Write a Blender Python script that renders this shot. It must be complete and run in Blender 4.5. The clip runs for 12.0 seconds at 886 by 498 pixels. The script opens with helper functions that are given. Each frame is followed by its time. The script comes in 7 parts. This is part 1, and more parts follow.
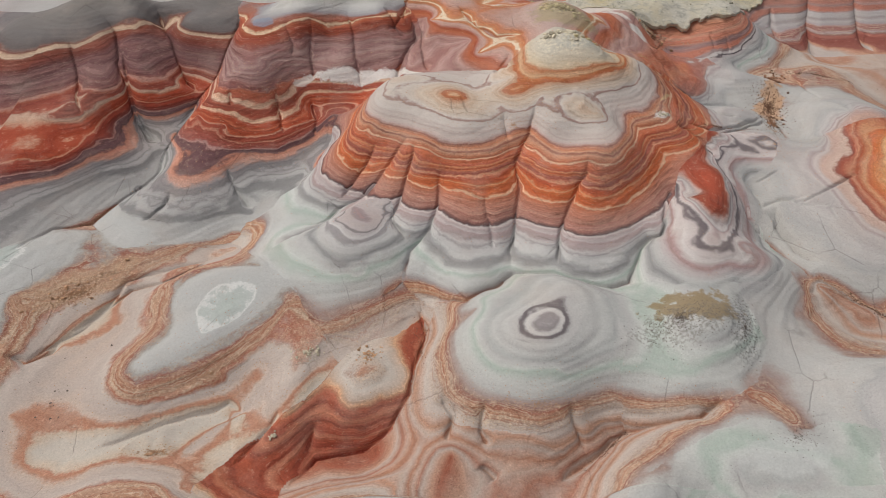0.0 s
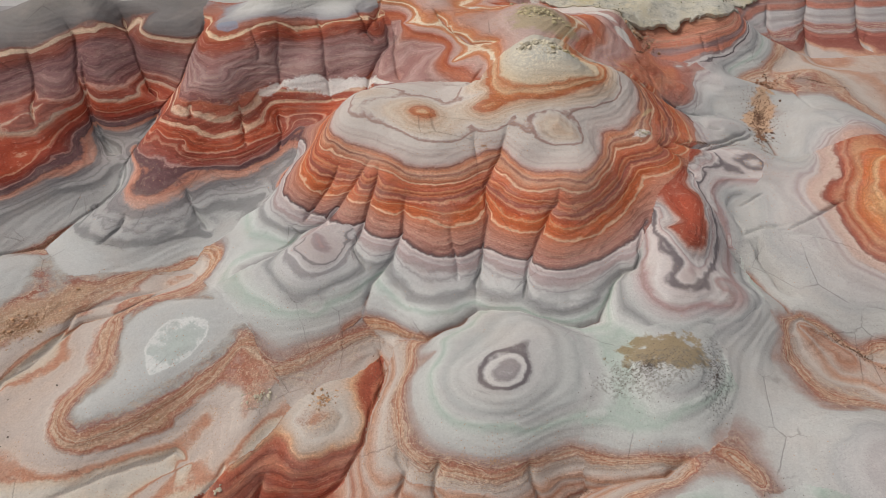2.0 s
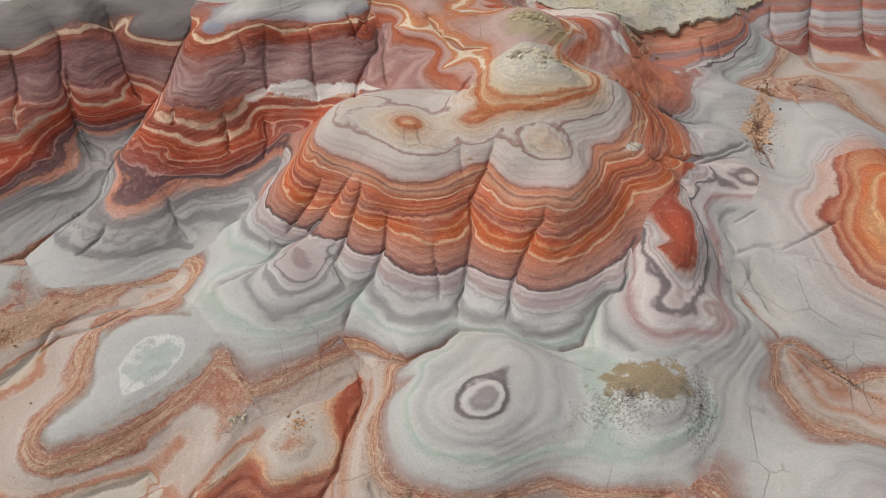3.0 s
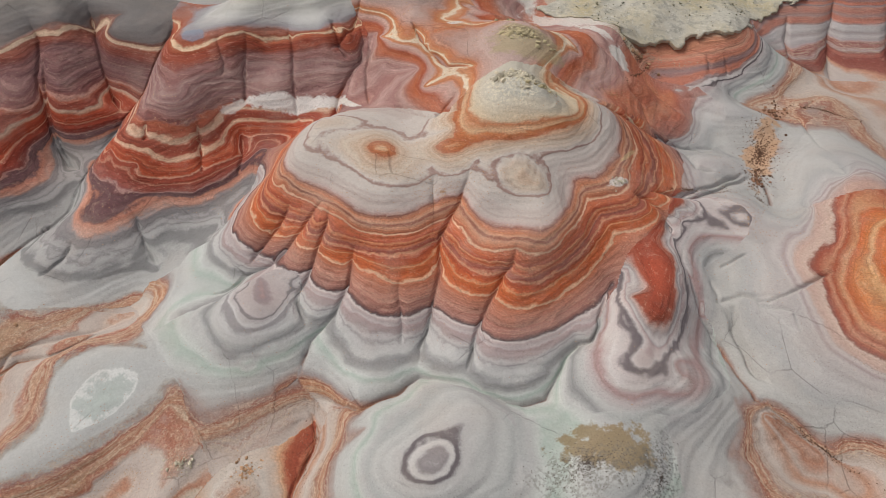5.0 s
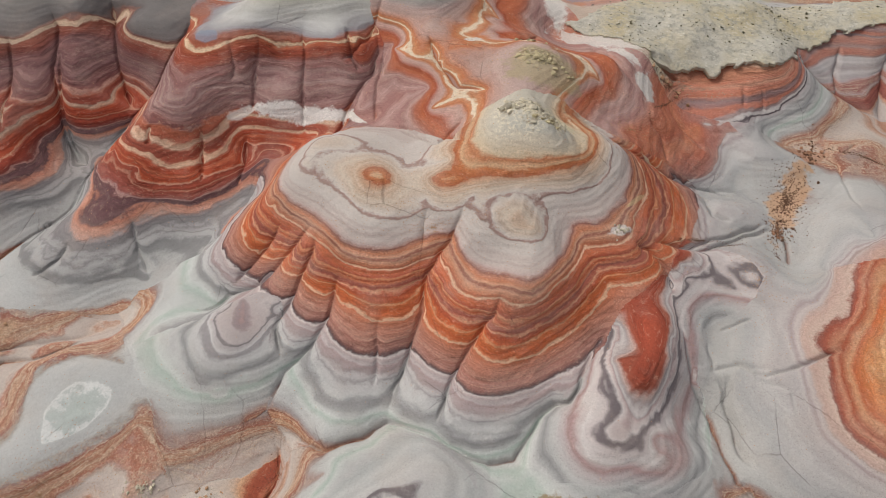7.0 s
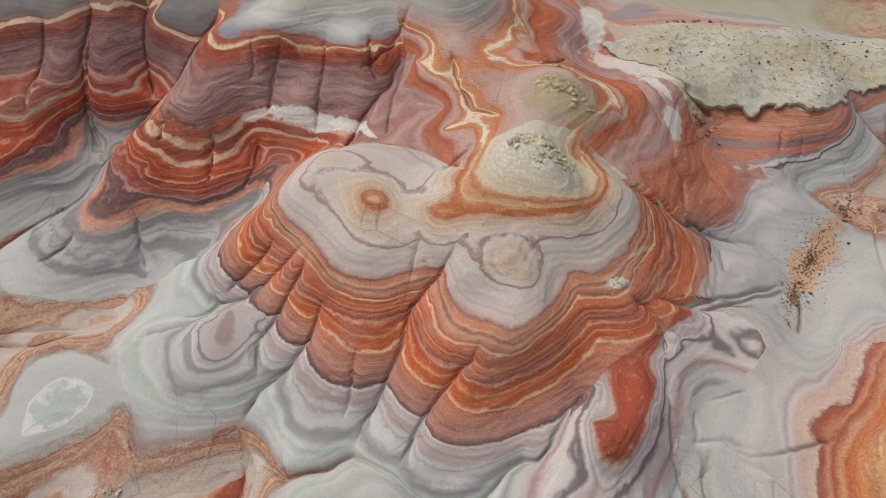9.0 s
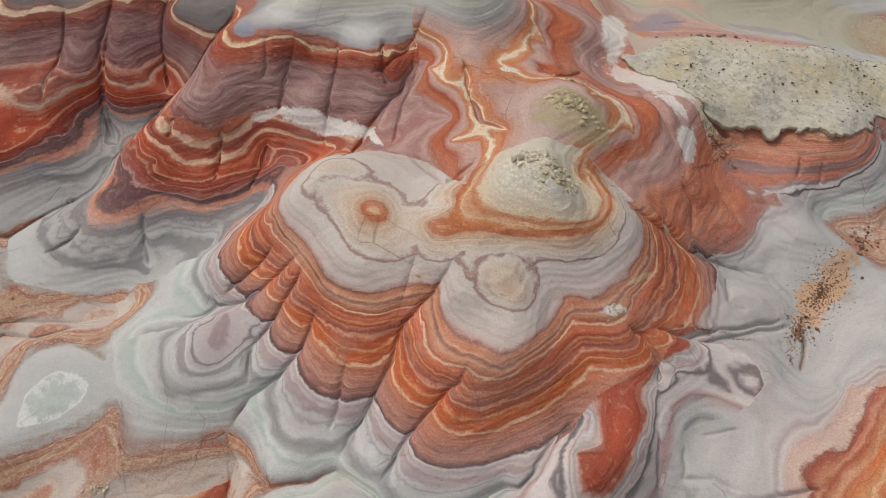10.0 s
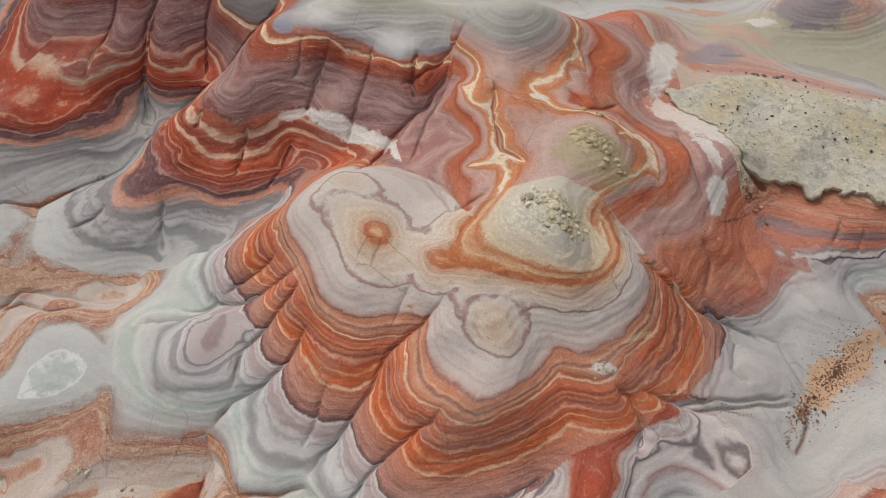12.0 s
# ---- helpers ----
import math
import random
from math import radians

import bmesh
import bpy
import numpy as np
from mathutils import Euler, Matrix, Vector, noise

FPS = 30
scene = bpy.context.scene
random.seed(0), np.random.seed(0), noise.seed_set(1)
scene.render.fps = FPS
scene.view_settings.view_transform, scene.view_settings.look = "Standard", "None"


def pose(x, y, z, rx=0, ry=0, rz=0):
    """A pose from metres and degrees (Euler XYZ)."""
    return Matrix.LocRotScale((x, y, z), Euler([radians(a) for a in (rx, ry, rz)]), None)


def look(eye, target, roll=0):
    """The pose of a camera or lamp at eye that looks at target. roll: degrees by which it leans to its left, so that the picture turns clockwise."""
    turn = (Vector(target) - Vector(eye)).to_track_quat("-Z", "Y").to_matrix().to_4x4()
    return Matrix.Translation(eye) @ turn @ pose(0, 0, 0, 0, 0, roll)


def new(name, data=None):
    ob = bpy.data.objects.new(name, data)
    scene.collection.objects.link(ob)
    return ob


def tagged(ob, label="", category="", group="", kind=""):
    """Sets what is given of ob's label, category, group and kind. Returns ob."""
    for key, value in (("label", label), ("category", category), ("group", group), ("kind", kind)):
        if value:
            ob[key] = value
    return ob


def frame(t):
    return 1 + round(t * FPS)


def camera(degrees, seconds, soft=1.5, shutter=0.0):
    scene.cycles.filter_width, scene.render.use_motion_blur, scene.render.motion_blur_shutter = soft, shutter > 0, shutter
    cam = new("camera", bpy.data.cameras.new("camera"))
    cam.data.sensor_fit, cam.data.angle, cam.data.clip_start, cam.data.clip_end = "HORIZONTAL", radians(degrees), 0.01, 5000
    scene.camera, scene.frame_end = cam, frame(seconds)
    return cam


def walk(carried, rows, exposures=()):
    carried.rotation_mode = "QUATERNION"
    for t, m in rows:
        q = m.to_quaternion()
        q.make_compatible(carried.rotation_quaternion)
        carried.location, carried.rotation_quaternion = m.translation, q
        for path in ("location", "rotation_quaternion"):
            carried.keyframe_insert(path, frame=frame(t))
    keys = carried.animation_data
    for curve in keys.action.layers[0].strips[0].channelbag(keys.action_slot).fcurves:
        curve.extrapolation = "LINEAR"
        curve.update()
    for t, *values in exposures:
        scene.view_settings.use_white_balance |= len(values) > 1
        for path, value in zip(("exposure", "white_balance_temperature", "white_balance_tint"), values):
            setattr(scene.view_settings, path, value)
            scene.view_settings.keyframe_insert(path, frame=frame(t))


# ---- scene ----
cam = camera(65.1, 12.0, soft=0.85)
METRES, EYE, TILT = 20.0, 20.0, -40.3
SKY, SUN, STEP = 0.118, 1.5, 0.05
EXPOSURE = -0.25
ROWS = [
    (0.0, 0.0, 0.0, 0.0, 0.0, 0.0, -0.0),
    (0.5, 0.0174, 0.0168, 0.0296, 0.04, -0.66, 0.02),
    (1.0, 0.0361, 0.0338, 0.06, 0.08, -1.34, 0.02),
    (1.5, 0.0565, 0.051, 0.0902, 0.17, -1.99, -0.03),
    (2.0, 0.0778, 0.0682, 0.1211, 0.37, -2.66, -0.19),
    (2.5, 0.1007, 0.0855, 0.1521, 0.68, -3.33, -0.44),
    (3.0, 0.1243, 0.1027, 0.1834, 1.07, -4.02, -0.76),
    (5.0, 0.225, 0.1745, 0.3105, 3.32, -6.72, -2.57),
    (5.5, 0.2496, 0.1928, 0.3423, 4.29, -7.38, -3.43),
    (6.0, 0.2741, 0.2109, 0.3738, 5.48, -8.09, -4.42),
    (6.5, 0.2984, 0.2291, 0.4052, 6.72, -8.82, -5.48),
    (7.0, 0.3216, 0.2471, 0.4357, 8.0, -9.55, -6.58),
    (9.0, 0.4056, 0.3182, 0.5586, 13.52, -12.86, -11.27),
    (9.5, 0.4241, 0.3361, 0.5896, 15.02, -13.78, -12.47),
    (10.0, 0.4418, 0.3542, 0.6201, 16.59, -14.74, -13.63),
    (10.5, 0.4586, 0.3726, 0.6508, 18.23, -15.76, -14.82),
    (11.0, 0.4743, 0.3917, 0.6826, 20.05, -16.87, -16.11),
    (11.5, 0.4891, 0.4108, 0.7144, 21.94, -18.01, -17.42),
    (12.0, 0.5029, 0.4301, 0.7461, 23.88, -19.19, -18.73),
]
walk(cam, [(t, pose(0, 0, EYE, TILT) @ pose(METRES * x, METRES * y, METRES * z, 90 + pitch, roll, yaw)) for t, x, y, z, yaw, pitch, roll in ROWS],
     exposures=[(0.0, EXPOSURE), (12.0, EXPOSURE)])

# ---------------------------------------------------------------- light
world = bpy.data.worlds.new("sky")
scene.world = world
world.use_nodes = True
wt = world.node_tree
sky = wt.nodes.new("ShaderNodeTexSky")
sky.sky_type, sky.sun_disc = "NISHITA", False
sky.sun_elevation, sky.sun_rotation = radians(52), radians(-70)
sky.air_density, sky.dust_density = 1.0, 4.0
veil = wt.nodes.new("ShaderNodeHueSaturation")
veil.inputs["Saturation"].default_value = 0.3
wt.links.new(sky.outputs[0], veil.inputs["Color"])
wt.links.new(veil.outputs[0], wt.nodes["Background"].inputs["Color"])
wt.nodes["Background"].inputs["Strength"].default_value = SKY
sun = new("sun", bpy.data.lights.new("sun", "SUN"))
sun.data.energy, sun.data.angle, sun.data.color = SUN, radians(30), (1.0, 0.95, 0.87)
sun.matrix_world = look((-26, 30, 40), (0, 20, 0))


# ---------------------------------------------------------------- materials
def linear(r, g, b):
    return [((v / 255 + 0.055) / 1.055) ** 2.4 for v in (r, g, b)] + [1]


class Nodes:
    """Short hand for a node tree."""

    def __init__(self, name):
        self.mat = bpy.data.materials.new(name)
        self.mat.use_nodes = True
        self.nt = self.mat.node_tree
        self.shader = self.nt.nodes["Principled BSDF"]

    def put(self, socket, value):
        if isinstance(value, bpy.types.NodeSocket):
            self.nt.links.new(value, socket)
        elif value is not None:
            socket.default_value = value

    def node(self, kind, *values, **named):
        n = self.nt.nodes.new("ShaderNode" + kind)
        for k, v in enumerate(values):
            self.put(n.inputs[k], v)
        for k, v in named.items():
            self.put(n.inputs[k], v)
        return n

    def math(self, op, a, b=None, c=None):
        n = self.nt.nodes.new("ShaderNodeMath")
        n.operation = op
        for s, v in zip(n.inputs, (a, b, c)):
            self.put(s, v)
        return n.outputs[0]

    def noise(self, vec, scale, detail=3.0, rough=0.55):
        n = self.node("TexNoise", Vector=vec, Scale=scale, Detail=detail, Roughness=rough)
        return n.outputs["Fac"]

    def span(self, v, a, b, c=0.0, d=1.0, smooth=False):
        n = self.nt.nodes.new("ShaderNodeMapRange")
        if smooth:
            n.interpolation_type = "SMOOTHSTEP"
        for s, x in zip(n.inputs, (v, a, b, c, d)):
            self.put(s, x)
        return n.outputs[0]

    def mix(self, f, a, b, blend="MIX"):
        n = self.nt.nodes.new("ShaderNodeMix")
        n.data_type, n.blend_type = "RGBA", blend
        self.put(n.inputs[0], f), self.put(n.inputs[6], a), self.put(n.inputs[7], b)
        return n.outputs[2]

    def vec(self, x, y, z):
        return self.node("CombineXYZ", x, y, z).outputs[0]

    def ramp(self, f, stops, lo, hi):
        if len(stops) > 30:
            above = self.math("GREATER_THAN", f, stops[24][0])
            return self.mix(above, self.ramp(f, stops[:25], lo, hi), self.ramp(f, stops[24:], lo, hi))
        n = self.nt.nodes.new("ShaderNodeValToRGB")
        self.put(n.inputs[0], self.span(f, lo, hi))
        el = n.color_ramp.elements
        while len(el) < len(stops):
            el.new(1.0)
        for k, (s, r, g, b) in enumerate(stops):
            el[k].position = (s - lo) / (hi - lo)
        for k, (s, r, g, b) in enumerate(stops):
            el[k].color = linear(r, g, b)
        return n.outputs[0]


# beds from the bottom up: level, then colour
LOWER = [
    (0.0, 132, 62, 48), (0.5, 148, 72, 54), (0.62, 178, 108, 84), (0.68, 146, 70, 53), (0.82, 160, 82, 60), (0.9, 190, 126, 100), (0.95, 150, 74, 56), (1.06, 168, 88, 64), (1.12, 140, 70, 53), (1.22, 186, 118, 90), (1.27, 150, 76, 57), (1.36, 170, 94, 70), (1.42, 206, 162, 128), (1.5, 196, 176, 160),
    (1.6, 200, 190, 180), (1.7, 190, 172, 160), (1.74, 180, 125, 94), (1.78, 201, 168, 138), (1.82, 178, 117, 85), (1.86, 199, 156, 123),
    (1.9, 162, 107, 88), (1.96, 158, 146, 142), (2.05, 186, 184, 180), (2.2, 194, 194, 189), (2.3, 176, 186, 176), (2.36, 198, 200, 194),
    (2.42, 184, 183, 179), (2.46, 162, 160, 157), (2.54, 148, 146, 144), (2.58, 164, 162, 160), (2.61, 190, 188, 184), (2.68, 186, 182, 179), (2.7, 160, 154, 152), (2.73, 190, 184, 181), (2.77, 168, 154, 151), (2.83, 170, 150, 147), (2.86, 190, 178, 175),
    (2.9, 178, 164, 161), (2.93, 186, 168, 164), (2.955, 206, 196, 190), (2.97, 200, 186, 180), (2.985, 106, 92, 92), (3.0, 108, 84, 82), (3.03, 142, 100, 92), (3.1, 168, 118, 106)]
LOWER_WEST = [
    (0.0, 186, 158, 142), (0.4, 190, 168, 154), (0.65, 194, 172, 160), (0.8, 196, 176, 164), (0.92, 192, 176, 162), (1.1, 198, 184, 172), (1.25, 200, 190, 178),
    (1.34, 200, 180, 160), (1.37, 180, 128, 104), (1.4, 184, 138, 114), (1.44, 196, 176, 162), (1.5, 188, 172, 162), (1.6, 196, 182, 172), (1.66, 174, 115, 94),
    (1.72, 198, 164, 138), (1.78, 176, 123, 99), (1.84, 192, 152, 125), (1.9, 158, 98, 83), (1.94, 162, 156, 150), (1.98, 188, 186, 182), (2.2, 184, 184, 181),
    # greys from 2.47 to 2.79 darkened: valley shade painted into the foot's beds
    (2.42, 176, 175, 172), (2.47, 140, 139, 138), (2.54, 132, 131, 130), (2.58, 170, 168, 166), (2.62, 172, 170, 168), (2.64, 142, 139, 138), (2.66, 168, 165, 163), (2.7, 158, 154, 153), (2.72, 128, 124, 124), (2.745, 142, 137, 136),
    (2.77, 130, 124, 124), (2.79, 150, 142, 141), (2.81, 166, 146, 140), (2.84, 196, 150, 132),
    (2.91, 188, 128, 106), (2.94, 110, 80, 80), (3.05, 106, 74, 76)]
FLATS = [c for c in LOWER_WEST if c[0] < 2.0] + [(2.2, 188, 187, 184), (2.262, 188, 188, 184), (2.275, 218, 217, 213), (2.288, 214, 213, 209), (2.3, 188, 192, 187), (2.35, 184, 190, 184), (2.6, 182, 181, 179), (3.05, 176, 172, 170)]
FRONT = [
    (0.0, 150, 84, 64), (0.5, 164, 98, 76), (0.7, 190, 150, 128), (0.85, 190, 172, 160), (0.95, 170, 120, 100), (1.05, 194, 168, 152), (1.15, 176, 128, 104),
    (1.25, 190, 172, 160), (1.34, 184, 142, 118), (1.52, 196, 183, 173), (1.7, 188, 170, 158), (1.74, 174, 125, 103), (1.76, 198, 170, 147),
    (1.79, 176, 121, 96), (1.83, 196, 160, 134), (1.87, 166, 107, 88), (1.93, 160, 132, 122), (2.05, 186, 184, 180), (2.2, 194, 194, 189), (2.3, 176, 186, 176),
    (2.36, 198, 200, 194), (2.46, 188, 186, 183), (2.54, 146, 145, 144), (2.66, 186, 184, 181), (2.76, 178, 174, 172), (2.84, 198, 193, 190),
    (2.93, 190, 180, 177), (2.955, 104, 94, 96), (2.985, 98, 88, 90), (3.01, 206, 198, 194), (3.05, 196, 186, 182)]
PALE = [
    (3.0, 204, 196, 192), (3.05, 180, 166, 162), (3.1, 172, 154, 150), (3.14, 194, 178, 170), (3.24, 186, 160, 152), (3.32, 198, 164, 148), (3.42, 178, 142, 134),
    (3.5, 200, 158, 136), (3.7, 184, 140, 128), (4.0, 200, 180, 164), (7.0, 196, 186, 166)]
FAR_WESTERN = [
    (3.0, 100, 66, 68), (3.05, 104, 66, 66), (3.08, 176, 134, 124), (3.1, 122, 64, 58), (3.2, 146, 64, 48), (3.32, 158, 70, 50), (3.335, 210, 160, 130), (3.36, 172, 78, 50), (3.48, 164, 70, 46),
    (3.56, 176, 84, 56), (3.61, 206, 164, 138), (3.66, 208, 178, 156), (3.69, 164, 88, 70), (3.78, 144, 70, 56), (3.84, 162, 90, 70), (3.9, 190, 146, 130), (3.94, 146, 96, 90), (4.02, 124, 80, 78), (4.12, 146, 104, 100),
    (4.2, 130, 92, 92), (4.3, 148, 112, 108), (4.4, 122, 86, 86), (4.5, 144, 104, 100), (4.62, 132, 92, 90), (4.75, 124, 74, 68), (4.9, 140, 76, 62), (5.1, 150, 88, 70), (5.14, 220, 196, 170),
    (5.21, 212, 184, 156), (5.25, 140, 94, 80), (5.34, 112, 104, 102), (5.6, 128, 124, 122), (6.0, 136, 132, 128), (7.0, 140, 136, 128)]
CENTRAL = [
    (3.0, 108, 78, 74), (3.03, 142, 100, 92), (3.08, 176, 130, 116), (3.18, 168, 116, 102), (3.22, 186, 138, 120), (3.34, 180, 122, 102), (3.44, 188, 126, 102),
    (3.535, 192, 114, 82), (3.55, 222, 182, 150), (3.565, 218, 174, 140), (3.585, 194, 108, 70), (3.66, 190, 98, 60), (3.72, 198, 112, 70), (3.74, 216, 160, 120), (3.76, 190, 98, 60),
    (3.84, 170, 84, 60), (3.87, 212, 156, 122), (3.895, 160, 88, 70), (3.95, 158, 92, 78), (3.99, 196, 124, 90), (4.03, 176, 88, 60), (4.09, 206, 142, 104), (4.12, 168, 84, 62), (4.2, 190, 106, 74),
    (4.275, 186, 106, 76), (4.29, 222, 188, 158), (4.305, 214, 172, 140), (4.33, 180, 106, 78), (4.42, 194, 132, 102), (4.49, 198, 150, 122), (4.535, 152, 98, 82), (4.56, 150, 98, 82), (4.59, 200, 152, 124),
    (4.66, 192, 126, 94), (4.72, 188, 132, 108), (4.75, 150, 104, 92), (4.78, 176, 144, 134), (4.82, 190, 170, 162),
    (4.9, 192, 179, 171), (4.95, 182, 166, 158), (4.99, 192, 180, 172), (5.06, 188, 174, 166), (5.1, 196, 186, 178), (5.25, 196, 185, 176), (5.268, 158, 130, 121), (5.286, 160, 132, 123), (5.305, 202, 192, 182),
    (5.4, 196, 176, 158), (5.44, 204, 188, 170), (5.52, 194, 168, 146), (5.56, 202, 178, 156), (5.62, 192, 158, 132), (5.665, 194, 152, 122), (5.69, 172, 100, 66), (5.75, 190, 120, 78), (5.79, 206, 168, 132), (5.9, 184, 118, 80), (5.96, 210, 188, 158), (6.04, 198, 184, 162), (6.2, 194, 186, 170)]
LOBE_FOOT = [c for c in FRONT if c[0] < 2.7] + [(2.75, 190, 187, 185), (2.78, 152, 147, 147), (2.815, 156, 151, 151), (2.83, 198, 194, 192), (2.89, 186, 180, 178), (2.93, 180, 172, 171), (2.94, 134, 127, 127), (2.955, 138, 131, 131), (2.97, 186, 176, 173), (3.1, 174, 162, 160)]
LOBE_TOP = [(3.0, 178, 166, 164), (3.03, 172, 160, 158), (3.06, 184, 172, 169), (3.09, 160, 146, 146), (3.13, 154, 138, 138), (3.16, 172, 142, 136), (3.3, 166, 142, 138), (7.0, 170, 150, 146)]
DOME_FOOT = [c for c in FRONT if c[0] < 2.5] + [(2.54, 178, 178, 175), (2.66, 193, 192, 188), (2.76, 184, 182, 179), (2.84, 196, 194, 190), (2.93, 190, 186, 183), (2.955, 116, 108, 110), (2.985, 112, 104, 106), (3.01, 208, 203, 199), (3.05, 200, 195, 191)]
DOME_TOP = [(3.0, 206, 202, 198), (3.05, 198, 192, 189), (3.07, 150, 142, 142), (3.09, 148, 140, 140), (3.11, 192, 186, 184), (3.16, 184, 176, 174), (3.3, 190, 178, 174), (7.0, 196, 190, 180)]
PLAIN_FOOT = [c for c in FRONT if c[0] < 2.0] + [(2.05, 184, 182, 178), (2.25, 190, 189, 185), (2.4, 187, 185, 181), (2.5, 176, 175, 173), (2.58, 182, 180, 178), (2.7, 190, 187, 184), (2.8, 180, 174, 172), (2.88, 192, 186, 183), (2.95, 172, 158, 157), (3.01, 198, 188, 184), (3.05, 190, 178, 174)]
SPUR_FOOT = [c for c in FRONT if c[0] < 2.7] + [(2.74, 184, 172, 170), (2.81, 168, 140, 137), (2.88, 206, 198, 194), (2.948, 196, 184, 181), (2.962, 128, 118, 119), (2.984, 114, 104, 106), (3.0, 206, 196, 192), (3.05, 180, 156, 153)]
SPUR = [
    (3.0, 206, 196, 192), (3.015, 202, 192, 188), (3.05, 164, 154, 153), (3.09, 202, 194, 190), (3.12, 168, 156, 154), (3.16, 196, 170, 160), (3.2, 168, 92, 72),
    (3.28, 164, 80, 60), (3.5, 172, 84, 62), (4.0, 180, 96, 70), (7.0, 180, 96, 70)]
BANK_FOOT = [
    (0.0, 186, 168, 160), (1.18, 190, 178, 170), (1.26, 196, 150, 124), (1.32, 150, 92, 80), (1.5, 146, 84, 74), (1.58, 180, 112, 98), (1.63, 148, 94, 88), (1.7, 190, 174, 170), (1.78, 162, 112, 106),
    (1.9, 174, 122, 116), (1.98, 178, 168, 166), (2.1, 188, 181, 178), (2.2, 166, 156, 154), (2.28, 190, 184, 181), (2.44, 186, 180, 178), (2.54, 182, 122, 106), (2.68, 188, 128, 110), (2.76, 168, 140, 134), (2.9, 184, 128, 112), (3.1, 186, 138, 122)]
EASTERN = [
    (3.0, 190, 178, 172), (3.12, 198, 170, 158), (3.22, 208, 184, 170), (3.25, 148, 92, 80), (3.3, 168, 92, 72), (3.38, 196, 140, 112), (3.44, 170, 90, 64), (3.58, 204, 150, 112), (3.64, 188, 104, 66),
    (3.8, 204, 126, 74), (3.88, 214, 168, 122), (3.96, 196, 110, 64), (4.3, 204, 128, 72), (7.0, 196, 120, 72)]
WESTERN = [
    (3.0, 104, 72, 74), (3.06, 110, 70, 70), (3.08, 184, 146, 138), (3.1, 142, 84, 78), (3.14, 150, 82, 70), (3.2, 150, 80, 68), (3.265, 156, 80, 64), (3.285, 200, 144, 120), (3.31, 158, 78, 60), (3.41, 158, 76, 58), (3.43, 214, 166, 140),
    (3.46, 180, 84, 54), (3.54, 168, 78, 54), (3.6, 188, 104, 74), (3.66, 170, 76, 50), (3.74, 176, 84, 58), (3.78, 214, 178, 150), (3.82, 206, 162, 134), (3.84, 160, 84, 64), (3.94, 150, 76, 60), (4.02, 164, 92, 72), (4.06, 208, 176, 152),
    (4.1, 200, 162, 136), (4.13, 160, 84, 64), (4.2, 178, 104, 78), (4.24, 130, 84, 80), (4.3, 152, 108, 102), (4.42, 162, 126, 120), (4.5, 136, 100, 98), (4.58, 160, 128, 122), (4.66, 148, 110, 106), (4.74, 166, 136, 130), (4.82, 136, 100, 98),
    (4.92, 160, 130, 124), (5.0, 140, 98, 94), (5.1, 156, 116, 110), (5.17, 140, 84, 74), (5.25, 158, 84, 64), (5.4, 150, 72, 54), (5.52, 166, 88, 62), (5.585, 174, 100, 72), (5.605, 222, 196, 164),
    (5.64, 216, 184, 152), (5.67, 168, 94, 68), (5.78, 158, 104, 90), (5.84, 156, 150, 152), (5.92, 168, 166, 166), (6.1, 190, 188, 184), (6.25, 178, 176, 170), (6.4, 184, 182, 176), (6.8, 170, 166, 150)]
BACK = [
    (3.0, 178, 150, 142), (3.2, 172, 120, 108), (3.35, 186, 112, 90), (3.55, 198, 126, 94), (3.7, 184, 106, 82), (3.9, 196, 120, 90), (4.1, 186, 112, 88), (4.3, 192, 128, 106),
    (4.5, 178, 132, 122), (4.65, 162, 118, 112), (4.8, 186, 150, 142), (4.95, 168, 126, 120), (5.1, 188, 152, 142), (5.25, 172, 104, 82), (5.4, 184, 104, 72), (5.55, 170, 90, 64),
    (5.68, 192, 150, 138), (5.8, 196, 162, 150), (5.87, 192, 120, 80), (5.925, 204, 148, 112), (5.94, 230, 214, 190), (5.965, 226, 204, 176), (5.985, 200, 140, 100), (6.05, 190, 118, 80), (6.18, 190, 152, 138), (6.3, 192, 164, 154), (6.45, 186, 160, 152), (6.6, 182, 170, 164), (6.75, 176, 172, 166), (7.0, 178, 176, 168)]
TERRACE = [
    (3.0, 162, 146, 144), (3.06, 150, 128, 126), (3.1, 172, 150, 146), (3.14, 188, 122, 104), (3.2, 196, 128, 106), (3.24, 160, 118, 112), (3.32, 154, 128, 126), (3.38, 176, 130, 118), (3.42, 190, 122, 98),
    (3.55, 194, 124, 102), (3.65, 206, 156, 132), (3.75, 194, 126, 102), (3.95, 198, 140, 112), (4.1, 206, 184, 160), (4.4, 200, 190, 164), (7.0, 196, 186, 158)]


def grain_of(n, pos):
    return n.noise(pos, 3.0, 3, 0.6)


